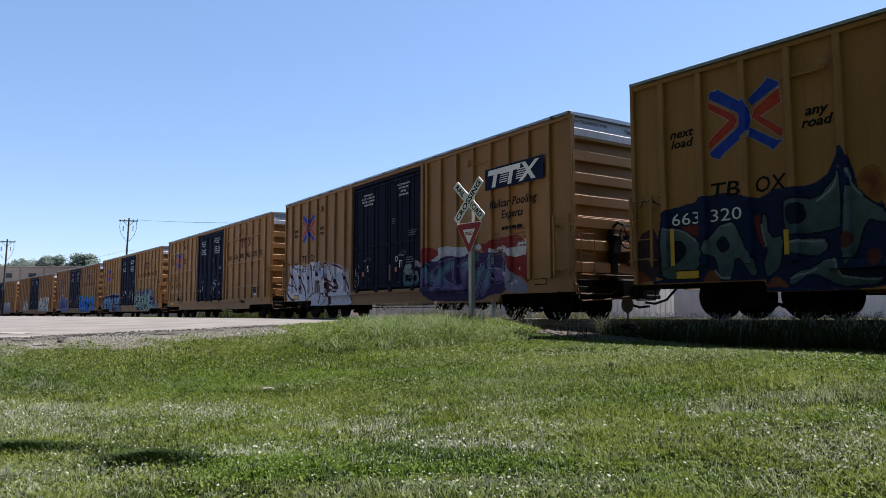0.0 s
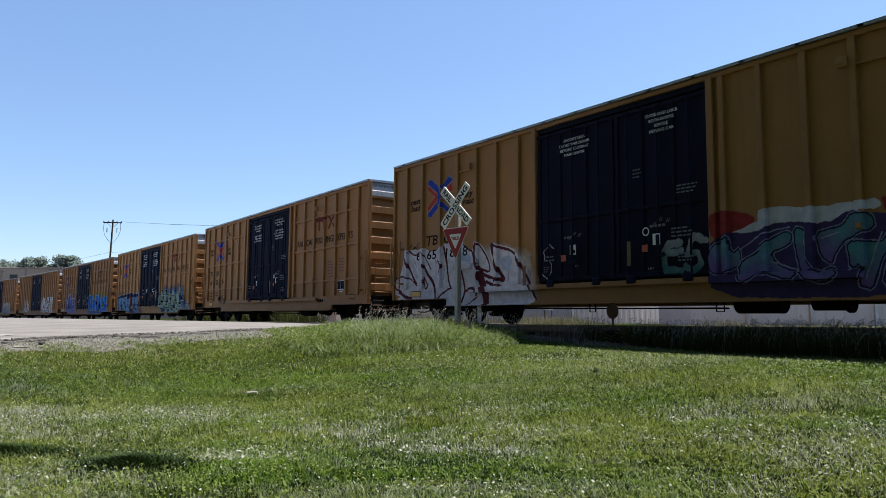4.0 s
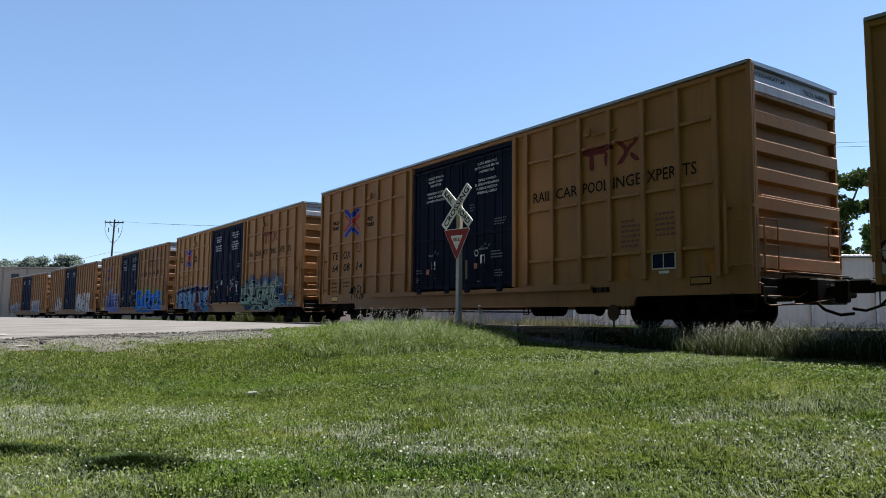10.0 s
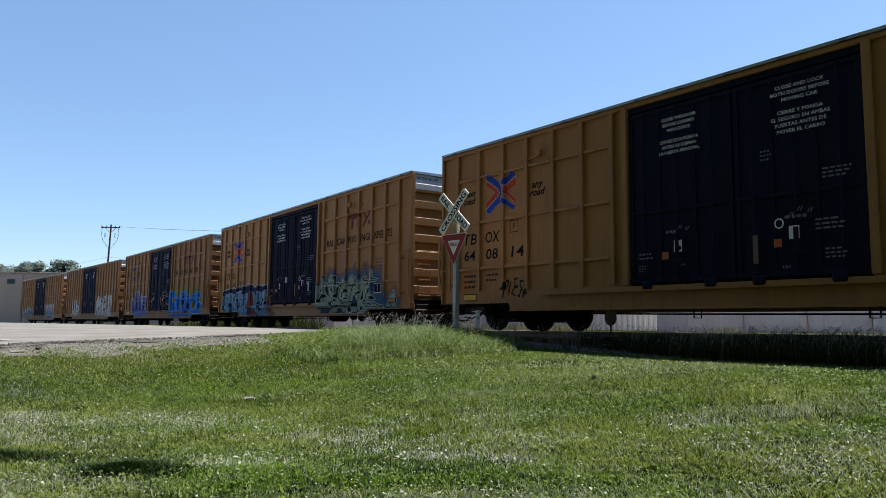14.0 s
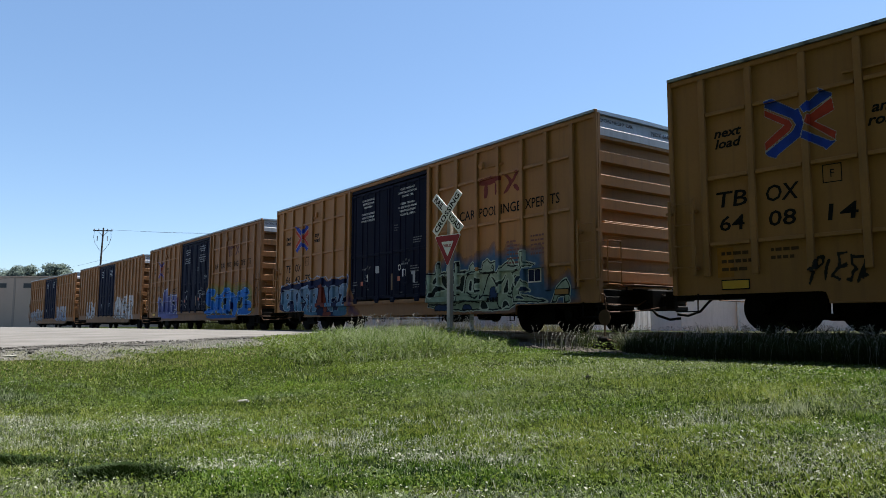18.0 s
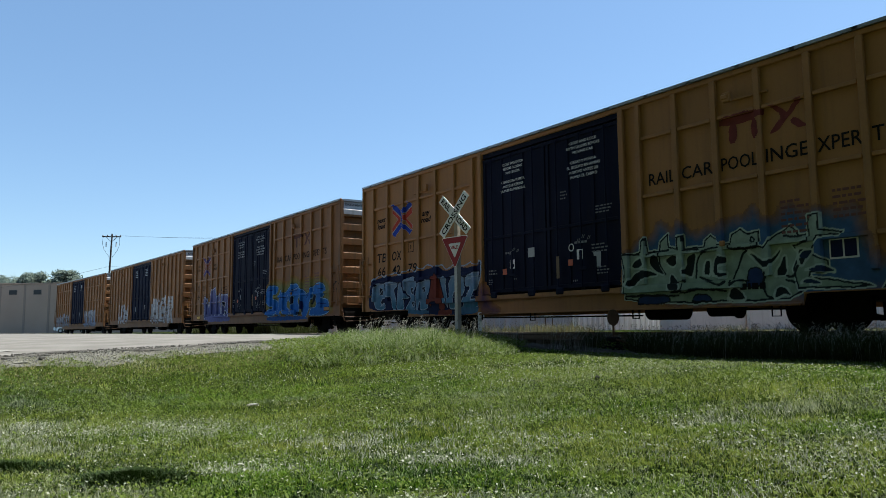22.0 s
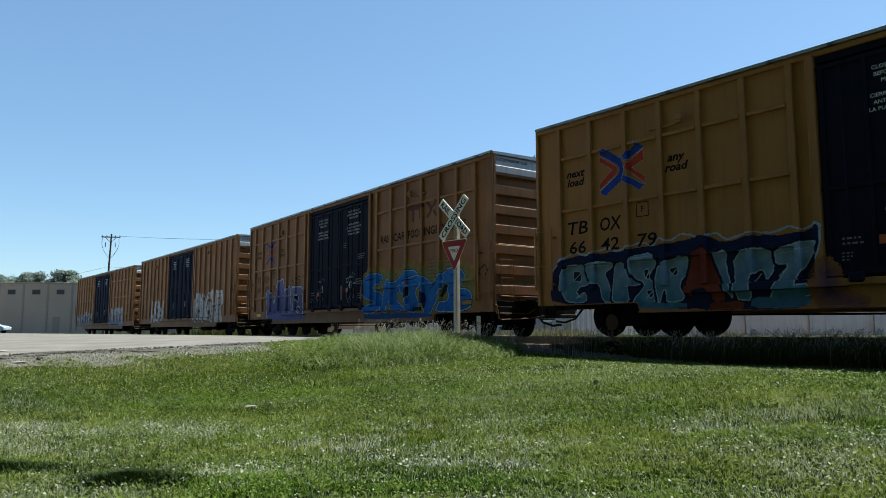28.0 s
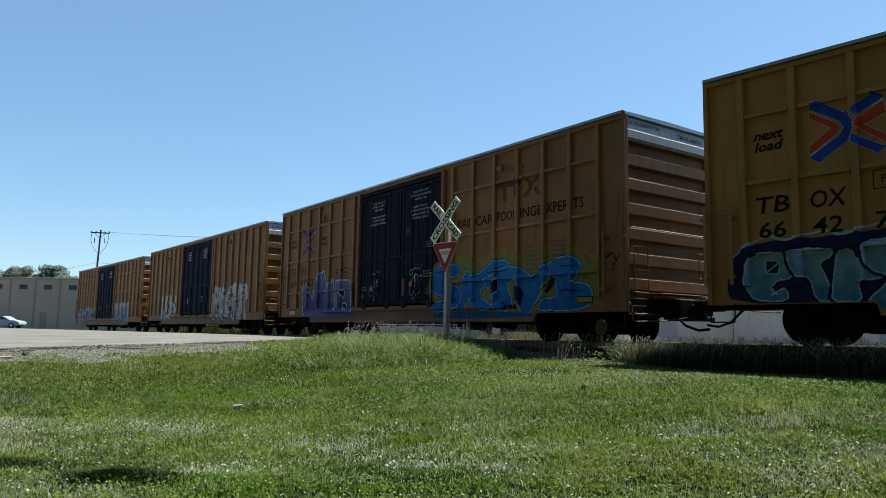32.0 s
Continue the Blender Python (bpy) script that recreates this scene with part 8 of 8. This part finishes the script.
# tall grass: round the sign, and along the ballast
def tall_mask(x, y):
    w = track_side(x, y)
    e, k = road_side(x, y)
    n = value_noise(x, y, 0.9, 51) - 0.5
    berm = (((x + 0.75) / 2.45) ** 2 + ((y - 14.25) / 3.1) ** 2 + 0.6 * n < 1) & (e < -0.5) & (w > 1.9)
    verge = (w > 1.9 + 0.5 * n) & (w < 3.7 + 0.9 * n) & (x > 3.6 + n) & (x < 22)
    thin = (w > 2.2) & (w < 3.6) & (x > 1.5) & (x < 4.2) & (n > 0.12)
    return berm, verge, thin


x = rng.uniform(-6, 20, 640000)
y = rng.uniform(2.7, 21.2, 640000)
berm, verge, thin = tall_mask(x, y)
dense = (berm & (rng.random(len(x)) < np.clip(2.6 * (value_noise(x, y, 3.2, 52) * 0.6 + value_noise(x, y, 7.5, 53) * 0.5 - 0.36), 0.05, 0.95))) | (verge & (rng.random(len(x)) < 0.95)) | (thin & (rng.random(len(x)) < 0.07))
x, y = x[dense], y[dense]
b2 = tall_mask(x, y)[0]
edge = np.clip(1.5 - (((x + 0.75) / 2.45) ** 2 + ((y - 14.25) / 3.1) ** 2), 0.45, 1)
h = np.where(b2, 0.25 * edge, 0.36) * rng.uniform(0.35, 1.25, len(x)) * (0.6 + 0.8 * value_noise(x, y, 1.6, 61)) * np.where(b2, np.clip(0.32 + 0.30 * (x + 3.0), 0.25, 1.0), 1)
# verge blades take the darkened colour that stands in for the train's shade
for m, nm, mt, lab in ((b2, "tall_grass", M["tall_grass"], "tall unmown grass round the sign"), (~b2, "verge_grass", M["weed_shaded"], "rank grass along the ballast, train shade put into its dark colour")):
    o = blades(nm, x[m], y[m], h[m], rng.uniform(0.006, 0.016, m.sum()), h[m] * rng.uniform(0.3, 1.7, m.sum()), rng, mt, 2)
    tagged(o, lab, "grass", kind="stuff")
# broad weeds among the blades on the bank
x, y = rng.uniform(-4, 2.2, 120000), rng.uniform(10.6, 17.7, 120000)
m = tall_mask(x, y)[0] & (rng.random(len(x)) < 0.25 + 0.75 * (value_noise(x, y, 0.4, 71) > 0.5)) & (rng.random(len(x)) < np.clip((15.9 - y) / 2.65, 0, 1))
x, y = x[m], y[m]
edge = np.clip(1.5 - (((x + 0.75) / 2.45) ** 2 + ((y - 14.25) / 3.1) ** 2), 0.45, 1)
tagged(leaves_flat("bank_weeds", x, y, rng.uniform(0.018, 0.048, len(x)), edge * np.clip(0.35 + 0.30 * (x + 3.0), 0.25, 1.0) * rng.uniform(0.04, 0.24, len(x)), rng, M["weed"]), "broad-leaved green weeds on the grassy bank", "weeds", kind="stuff")
# seed stalks with loose heads
n = 1600
x, y = rng.uniform(-5, 18, n * 14), rng.uniform(3.5, 19.5, n * 14)
berm, verge, thin = tall_mask(x, y)
m = (berm & (y > 13.45) & (x > -1.5) & (rng.random(len(x)) < 0.45)) | verge | thin
x, y = x[m][:n], y[m][:n]
hs = rng.uniform(0.24, 0.52, len(x))
lean = hs * rng.uniform(0.1, 0.45, len(x))
z = height(x, y)
a = rng.normal(0.6, 0.7, len(x))
tx, ty = x + np.cos(a) * lean, y + np.sin(a) * lean
sv = np.stack([np.stack([x + dx, y, z], 1) if k == 0 else np.stack([tx + dx * 0.5, ty, z + hs], 1) for k, dx in ((0, -0.002), (0, 0.002), (1, 0.001))], 1)
sm = np.stack([x + (tx - x) * 0.25, y + (ty - y) * 0.25, z + hs * 0.55], 1)
sv = np.concatenate([sv[:, :2], np.stack([sm + (0.002, 0, 0), sm - (0.002, 0, 0)], 1), sv[:, 2:]], 1).reshape(-1, 3)
sk = np.arange(len(x))[:, None] * 5
sf = np.concatenate([sk + np.array([0, 1, 2]), sk + np.array([0, 2, 3]), sk + np.array([3, 2, 4])], 1).reshape(-1, 3)
tagged(new("seed_stalks", fast_mesh("seed_stalks", sv, sf, M["seed_head"])), "thin pale seed stalks of tall grass", "grass", kind="stuff")
# each head: a drooping plume of small spikelets along the top of its stalk
u = rng.uniform(0.80, 1.06, (len(x), 14))
px_, py_ = x[:, None] + (tx - x)[:, None] * u ** 2, y[:, None] + (ty - y)[:, None] * u ** 2
pz_ = (z + hs)[:, None] - 0.9 * (hs * (1 - u).clip(0, 1).T).T - 0.06 * (u - 0.94).clip(0, 1)
hv, hf = leaf_cloud(rng, np.stack([px_, py_, pz_], -1).reshape(-1, 3), np.full(px_.size, 0.010), 1, 0.0095)
tagged(new("seed_heads", fast_mesh("seed_heads", hv, hf, M["seed_head"])), "loose pale drooping seed heads", "grass", kind="stuff")
# tall dry grass just beyond the near stretch of track
s_ = rng.uniform(-16, 6, 26000)
lat = -rng.uniform(2.1, 5.2, 26000)
x, y, ph = np.interp(s_, SS, TX), np.interp(s_, SS, TY), np.interp(s_, SS, PHI)
x, y = x - np.cos(ph) * lat, y - np.sin(ph) * lat
m = value_noise(x, y, 0.5, 95) + rng.uniform(-0.2, 0.2, len(x)) > 0.64
x, y = x[m], y[m]
h = rng.uniform(0.15, 0.42, len(x)) * (0.5 + value_noise(x, y, 0.8, 96))
M["dry_grass"] = leafy("tall_dry_grass", (0.0308, 0.0385, 0.0139), (0.115, 0.115, 0.0655), trans=0.35, patch=0.6)
tagged(blades("dry_grass", x, y, h, rng.uniform(0.008, 0.016, len(x)), h * rng.uniform(0.1, 0.7, len(x)), rng, M["dry_grass"], 2), "tall pale dry grass beyond the track", "grass", kind="stuff")
# rank weeds beside the far stretch of track, dark to deepen the shade there
s_ = rng.uniform(5.5, 124, 60000)
lat = np.where(rng.random(60000) < 0.45, rng.uniform(1.95, 2.9, 60000), rng.uniform(-4.2, -2.0, 60000))
x, y, ph = np.interp(s_, SS, TX), np.interp(s_, SS, TY), np.interp(s_, SS, PHI)
x, y = x - np.cos(ph) * lat, y - np.sin(ph) * lat
m = (value_noise(s_, lat, 0.16, 91) > np.where(lat > 0, 0.48, 0.25)) & ((s_ > 17.4) | (lat < 0)) & ((s_ < 2.8) | (s_ > 15.6)) & (s_ < 30 + 6 * rng.random(len(s_)))
x, y, lat = x[m], y[m], lat[m]
h = np.where(lat > 0, 0.34, 0.75) * rng.uniform(0.4, 1.2, len(x))
tagged(blades("trackside_weeds", x, y, h, rng.uniform(0.02, 0.05, len(x)), h * rng.uniform(0.2, 0.8, len(x)), rng, M["weed_shaded"], 1), "rank weeds along the far stretch of track, coloured dark for the shade there", "weeds", kind="stuff")
# weeds at the foot of the berm and round the switch stand
x, y = rng.uniform(-4, 6, 30000), rng.uniform(8.8, 16.8, 30000)
m = ((((x + 0.95) / 2.6) ** 2 + ((y - 13.8) / 2.05) ** 2 < 1) & (value_noise(x, y, 1.4, 71) > 0.4)) | (np.hypot(x - 3.6, y - 13.36) < 0.55)
x, y = x[m], y[m]
tagged(leaves_flat("verge_weeds", x, y, rng.uniform(0.02, 0.045, len(x)), np.clip(0.35 + 0.30 * (x + 3.0), 0.25, 1.0) * rng.uniform(0.02, 0.18, len(x)), rng, M["weed"]), "leafy weeds at the foot of the tall grass", "weeds", kind="stuff")

# ---- shoulder ----
def shoulder_ok(x, y):
    e, k = road_side(x, y)
    n = value_noise(x, y, 1.2, 81) - 0.5
    return (e > -1.5 + 1.0 * n) & (e < 0.12) & (k < 11.5) & (k > -25)


sx_, sy_ = np.linspace(-17, 1.5, 380), np.linspace(2.6, 20.8, 430)
tagged(grid_sheet("gravel_shoulder", sx_, sy_, 0.007, M["gravel"], shoulder_ok), "grey gravel shoulder between road and lawn", "gravel", kind="structure")
M["asphalt"] = mat("broken_asphalt", (0.080, 0.077, 0.073), 0.9, vary=0.33, scale=4, fine=18, bump=0.6, spec=0.0)
tagged(grid_sheet("road_edge", sx_, sy_, 0.027, M["asphalt"], lambda x, y: (lambda e, n: (e > -0.16 + 1.5 * n) & (e < 0.24 + 2.2 * n))(road_side(x, y)[0], 0.6 * value_noise(x, y, 1.1, 83) + 0.4 * value_noise(x, y, 5.0, 84) - 0.5) & (road_side(x, y)[1] < 9)), "dark broken asphalt edge of the road", "road", kind="structure")
M["line_white"] = mat("road_paint_white", (0.254, 0.254, 0.246), 0.7, vary=0.3, scale=3, fine=20, bump=0.1, spec=0.0)
tagged(grid_sheet("road_marking", np.linspace(-12, -2, 160), np.linspace(7, 21.3, 240), 0.032, M["line_white"], lambda x, y: (lambda e, k: (k > 0.9) & (k < 1.22) & (e > 1.5) & (e < 3.6) & (value_noise(x, y, 3.0, 85) > 0.35))(*road_side(x, y))), "worn white stop line", "road marking", kind="structure")
# stones of the shoulder and the ballast
M["stone"] = mat("loose_stone", (0.20, 0.195, 0.185), 0.9, vary=0.3, scale=8, fine=40, bump=0.4, spec=0.0)
x, y = rng.uniform(-14, 1, 90000), rng.uniform(4.4, 20.4, 90000)
m = shoulder_ok(x, y)
x, y = x[m], y[m]
fx, fy = rng.uniform(-14, 1, 230000), rng.uniform(4.4, 20.4, 230000)
fe, fk = road_side(fx, fy)
fm = (fe > -2.4) & (fk < 11.5) & (fk > -25) & (rng.random(len(fx)) < np.clip(0.95 - (fe + 1.45) * 1.05 + 0.7 * (value_noise(fx, fy, 2.0, 88) - 0.5), 0.02, 1)) & (fe < -0.15)
fx, fy = fx[fm], fy[fm]
fh = rng.uniform(0.012, 0.05, len(fx))
M["edge_grass"] = leafy("dry_roadside_grass", (0.045, 0.060, 0.014), (0.20, 0.20, 0.085), trans=0.35, patch=1.2, mix=0.8)
tagged(blades("roadside_grass", fx, fy, fh, rng.uniform(0.006, 0.014, len(fx)), fh * rng.uniform(0.5, 1.8, len(fx)), rng, M["edge_grass"], 1), "thin yellowish grass growing into the gravel", "grass", kind="stuff")
tagged(dots("shoulder_stones", x, y, rng.uniform(0.004, 0.014, len(x)), rng.uniform(0.010, 0.016, len(x)), M["stone"]), "loose grey stones on the shoulder", "gravel", kind="stuff")
x, y = rng.uniform(-14, 0, 60000), rng.uniform(4.4, 18, 60000)
e_, k_ = road_side(x, y)
m = (np.abs(e_ - 0.05) < 0.6 * rng.random(len(x)) * value_noise(x, y, 1.3, 86)) & (k_ < 10)
x, y = x[m], y[m]
tagged(dots("asphalt_crumbs", x, y, rng.uniform(0.004, 0.016, len(x)), rng.uniform(0.020, 0.030, len(x)), M["asphalt"]), "dark crumbs of broken asphalt along the road", "gravel", kind="stuff")
M["ballast"] = mat("ballast_stone", (0.0939, 0.0847, 0.0761), 0.9, vary=0.3, scale=8, fine=40, bump=0.4, spec=0.0)
s_ = rng.uniform(-14, 6, 22000)
lat = rng.uniform(-2.4, 3.6, 22000)
x, y = np.interp(s_, SS, TX), np.interp(s_, SS, TY)
ph = np.interp(s_, SS, PHI)
x, y = x - np.cos(ph) * lat, y - np.sin(ph) * lat
tagged(dots("ballast", x, y, rng.uniform(0.02, 0.045, len(x)), rng.uniform(-0.01, 0.02, len(x)), M["ballast"]), "grey crushed stone ballast of the track", "ballast", kind="stuff")

# scraps lying about
for lx, ly, w, d, h, nm, lab, mt, turn in ((-5.70, 10.27, 0.16, 0.06, 0.022, "wood_scrap", "bleached flat scrap of wood on the gravel", "stone_pale", 8), (-5.62, 10.66, 0.07, 0.06, 0.05, "asphalt_lump", "dark lump of broken asphalt on the gravel", "asphalt", 30),
                                          (-1.97, 8.19, 0.12, 0.04, 0.028, "torn_paper", "pale crumpled scrap of paper in the lawn", "stone_pale", 20), (1.87, 8.11, 0.05, 0.035, 0.05, "earth_clod", "small dark clod of earth in the lawn", "asphalt", 0)):
    if "stone_pale" not in M:
        M["stone_pale"] = mat("bleached_scrap", (0.24, 0.24, 0.21), 0.85, vary=0.25, scale=20, fine=60, bump=0.3, spec=0.0)
    bm = boxes((-w / 2, w / 2, -d / 2, d / 2, 0, h), bevel=min(w, d, h) * 0.3)
    for i, v in enumerate(bm.verts):
        v.co += Vector((math.sin(i * 2.3) * 0.1 * w, math.sin(i * 3.7) * 0.12 * d, math.sin(i * 1.9) * 0.25 * h * (v.co.z > h * 0.4)))
    o = tagged(new(nm, mesh_of(nm, bm, M[mt])), lab, "scrap" if nm != "earth_clod" else "clod")
    o.matrix_basis = pose(lx, ly, float(height(lx, ly)) + 0.006, 0, 0, turn)

# ---- vehicles on the far road ----
M["car_white"] = mat("car_paint_white", (0.78, 0.79, 0.80), 0.25, vary=0.04, bump=0, spec=0.6)
M["car_dark"] = mat("car_paint_dark_green", (0.007, 0.010, 0.012), 0.4, vary=0.1, bump=0, spec=0.12)
M["car_silver"] = mat("car_paint_silver", (0.50, 0.51, 0.52), 0.3, 0.5, vary=0.05, bump=0)
M["car_blue"] = mat("car_paint_pale_blue", (0.22, 0.27, 0.36), 0.4, vary=0.05, bump=0, spec=0.3)
M["car_dark_grey"] = mat("car_paint_dark_grey", (0.03, 0.028, 0.028), 0.4, vary=0.1, bump=0, spec=0.15)
M["tyre"] = mat("tyre_rubber", (0.02, 0.02, 0.02), 0.9, vary=0.2, bump=0.1)
M["lamp_clear"] = mat("headlamp_glass", (0.75, 0.75, 0.72), 0.1, vary=0.05, bump=0)
M["lamp_red"] = mat("tail_lamp_red", (0.35, 0.02, 0.015), 0.2, vary=0.05, bump=0)
BODIES = {  # outline of the side, nose at +x; then the glass band
    "sedan": ([(-2.35, 0.42), (-2.38, 0.85), (-2.1, 1.02), (-1.45, 1.06), (-0.75, 1.45), (0.35, 1.47), (1.15, 1.03), (2.05, 0.90), (2.36, 0.70), (2.38, 0.40), (1.9, 0.28), (-1.9, 0.28)],
              [(-1.25, 1.06), (-0.70, 1.39), (0.30, 1.41), (0.95, 1.04)], (-1.42, 1.42), 0.33),
    "suv": ([(-2.0, 0.45), (-2.05, 1.05), (-1.86, 1.66), (-1.4, 1.76), (0.28, 1.74), (0.98, 1.16), (1.78, 1.05), (2.04, 0.80), (2.06, 0.42), (1.7, 0.32), (-1.7, 0.32)],
            [(-1.82, 1.14), (-1.68, 1.62), (0.20, 1.66), (0.82, 1.16)], (-1.22, 1.25), 0.36),
    "pickup": ([(-2.39, 0.55), (-2.42, 1.12), (-0.52, 1.14), (-0.42, 1.78), (0.71, 1.80), (1.22, 1.24), (2.10, 1.14), (2.35, 0.90), (2.37, 0.50), (1.93, 0.40), (-2.02, 0.40)],
               [(-0.35, 1.20), (-0.32, 1.70), (0.66, 1.72), (1.05, 1.24)], (-1.47, 1.47), 0.39),
}


def vehicle(kind, paint, label):
    v = tagged(new(kind if kind != "suv" else "estate_car"), label, "car" if kind != "pickup" else "pickup truck")
    outline, glass, axles, r = BODIES[kind]
    bm = prism(bmesh.new(), outline, -0.9, 0.9)
    bmesh.ops.bevel(bm, geom=list(bm.edges), offset=0.06, segments=2, affect="EDGES")
    part("body", bm, paint, v)
    part("side_window", prism(bmesh.new(), glass, -0.912, -0.902), M["glass_dark"], v)
    part("side_window", prism(bmesh.new(), glass, 0.902, 0.912), M["glass_dark"], v)
    x0 = max(p[0] for p in outline)
    x1 = min(p[0] for p in outline)
    zl = 0.72 if kind == "sedan" else 0.88
    for s in (-1, 1):
        part("headlight", boxes((x0 - 0.12, x0 + 0.01, s * 0.62 - 0.17, s * 0.62 + 0.17, zl - 0.08, zl + 0.07), bevel=0.02), M["lamp_clear"], v)
        part("tail_light", boxes((x1 - 0.01, x1 + 0.10, s * 0.66 - 0.14, s * 0.66 + 0.14, zl, zl + 0.18), bevel=0.02), M["lamp_red"], v)
    ws = []
    for ax in axles:
        for s in (-1, 1):
            w = part("wheel", disc(bmesh.new(), (0, 0, 0), (0, 1, 0), r, 0.22, 20), M["tyre"], v, at=pose(ax, s * 0.80, r))
            part("rim", disc(bmesh.new(), (0, s * 0.115, 0), (0, 1, 0), r * 0.55, 0.02, 14), M["car_dark_grey"] if kind == "pickup" else M["galv"], w)
    return v


def drive(thing, t0, x_0, t1, x_1, y, parked=(0, 0)):
    """Rolls along x at an even speed between two times and on beyond them."""
    sp = (x_1 - x_0) / (t1 - t0)
    ahead = 0 if sp > 0 else 180
    rows = []
    for t in (0.0, 8.0, 16.0, 20.0, 22.0, 23.0, 24.0, 25.0, 26.0, 28.0, 29.0, 30.0, 31.0, 32.0):
        xx = x_0 + sp * (t - t0)
        rows.append((t, pose(xx, y, float(height(xx, y)) + 0.022, 0, 0, ahead)))
    DRIVES.append((thing, rows))


drive(vehicle("sedan", M["car_white"], "white sedan driving past on the far road"), 23.0, -51.8, 24.0, -57.3, 95.6)
drive(vehicle("pickup", M["car_dark"], "dark green pickup truck driving on the far road"), 23.0, -57.6, 25.0, -49.0, 92.9)
drive(vehicle("suv", M["car_silver"], "silver estate car driving on the far road"), 30.0, -49.6, 31.0, -59.2, 95.6)
drive(vehicle("sedan", M["car_blue"], "pale blue sedan driving on the far road"), 31.0, -52.9, 32.0, -52.0, 92.9)
def approach(thing, rows, y):
    """Comes up to the crossing from the far right; rows of time and x."""
    DRIVES.append((thing, [(t, pose(x, y, float(height(x, y)) + 0.022, 0, 0, 180)) for t, x in rows]))


approach(vehicle("suv", M["car_silver"], "silver estate car driving up to the crossing beyond the track"),
         [(0.0, 65.0), (18.0, 65.0), (20.0, 57.0), (22.0, 41.0), (23.0, 30.0), (24.0, 18.9), (24.5, 13.4), (25.0, 7.9), (25.5, 2.7), (26.0, -0.6), (26.5, -2.3), (27.0, -3.1), (28.0, -3.4), (32.0, -3.4)], 35.4)
approach(vehicle("suv", M["car_dark_grey"], "dark grey estate car driving up to the crossing beyond the track"),
         [(0.0, 70.0), (26.0, 70.0), (28.0, 44.6), (29.0, 34.6), (30.0, 24.6), (31.0, 14.6), (32.0, 4.8)], 33.6)

# ---- motion ----
CAR_PITCH, TRUCK_C = 19.015, 6.465
P_T, P_S = zip(*[(0, -20.14), (1, -17.49), (2, -14.94), (3, -12.45), (6, -5.37), (7, -3.08), (8, -0.79), (9, 1.43), (10, 3.59), (11, 5.82), (12, 7.75), (13, 9.75), (14, 11.72), (17, 17.44), (18, 19.34), (19, 21.03), (20, 22.74), (21, 24.45), (22, 26.02), (23, 27.46), (24, 28.98), (25, 30.42), (28, 34.58), (29, 35.78), (30, 36.96), (31, 38.08), (32, 39.13)])


def travel(t):
    """Metres that the train has rolled at t, by a smooth curve through the knots."""
    ts, ps = np.array(P_T), np.array(P_S)
    m = np.gradient(ps, ts)
    i = int(np.clip(np.searchsorted(ts, t) - 1, 0, len(ts) - 2))
    h = ts[i + 1] - ts[i]
    u = (t - ts[i]) / h
    return ((1 + 2 * u) * (1 - u) ** 2 * ps[i] + u * (1 - u) ** 2 * h * m[i] + u * u * (3 - 2 * u) * ps[i + 1] + u * u * (u - 1) * h * m[i + 1])


def car_pose(k, t):
    s = k * CAR_PITCH - travel(t)
    ax, ay, _ = track(s + TRUCK_C)
    bx, by, _ = track(s - TRUCK_C)
    rz = math.degrees(math.atan2(by - ay, bx - ax))
    return pose((ax + bx) / 2, (ay + by) / 2, track_z(s), 0, 0.122, rz)


WHEEL_R = 0.457 / METRE
for ob in list(scene.objects):  # the plan to full size in metres
    if ob.parent is None and ob.type not in ("CAMERA", "LIGHT"):
        ob.matrix_basis = Matrix.Scale(METRE, 4) @ ob.matrix_basis


def full(rows):
    """Rows of the plan at full size."""
    return [(t, Matrix.Translation(m.translation * METRE) @ m.to_3x3().to_4x4()) for t, m in rows]


def motions():
    for car, k in CARS:
        walk(car, full([(i / 2, car_pose(k, i / 2)) for i in range(65)]))
    roll = [(i / 5, math.degrees((travel(i / 5) - travel(0)) / WHEEL_R)) for i in range(161)]
    for wset, dx in WHEELS:
        walk(wset, [(t, pose(dx / METRE, 0, WHEEL_R, 0, a, 0)) for t, a in roll])
    for thing, rows in DRIVES:
        walk(thing, full(rows))


motions()
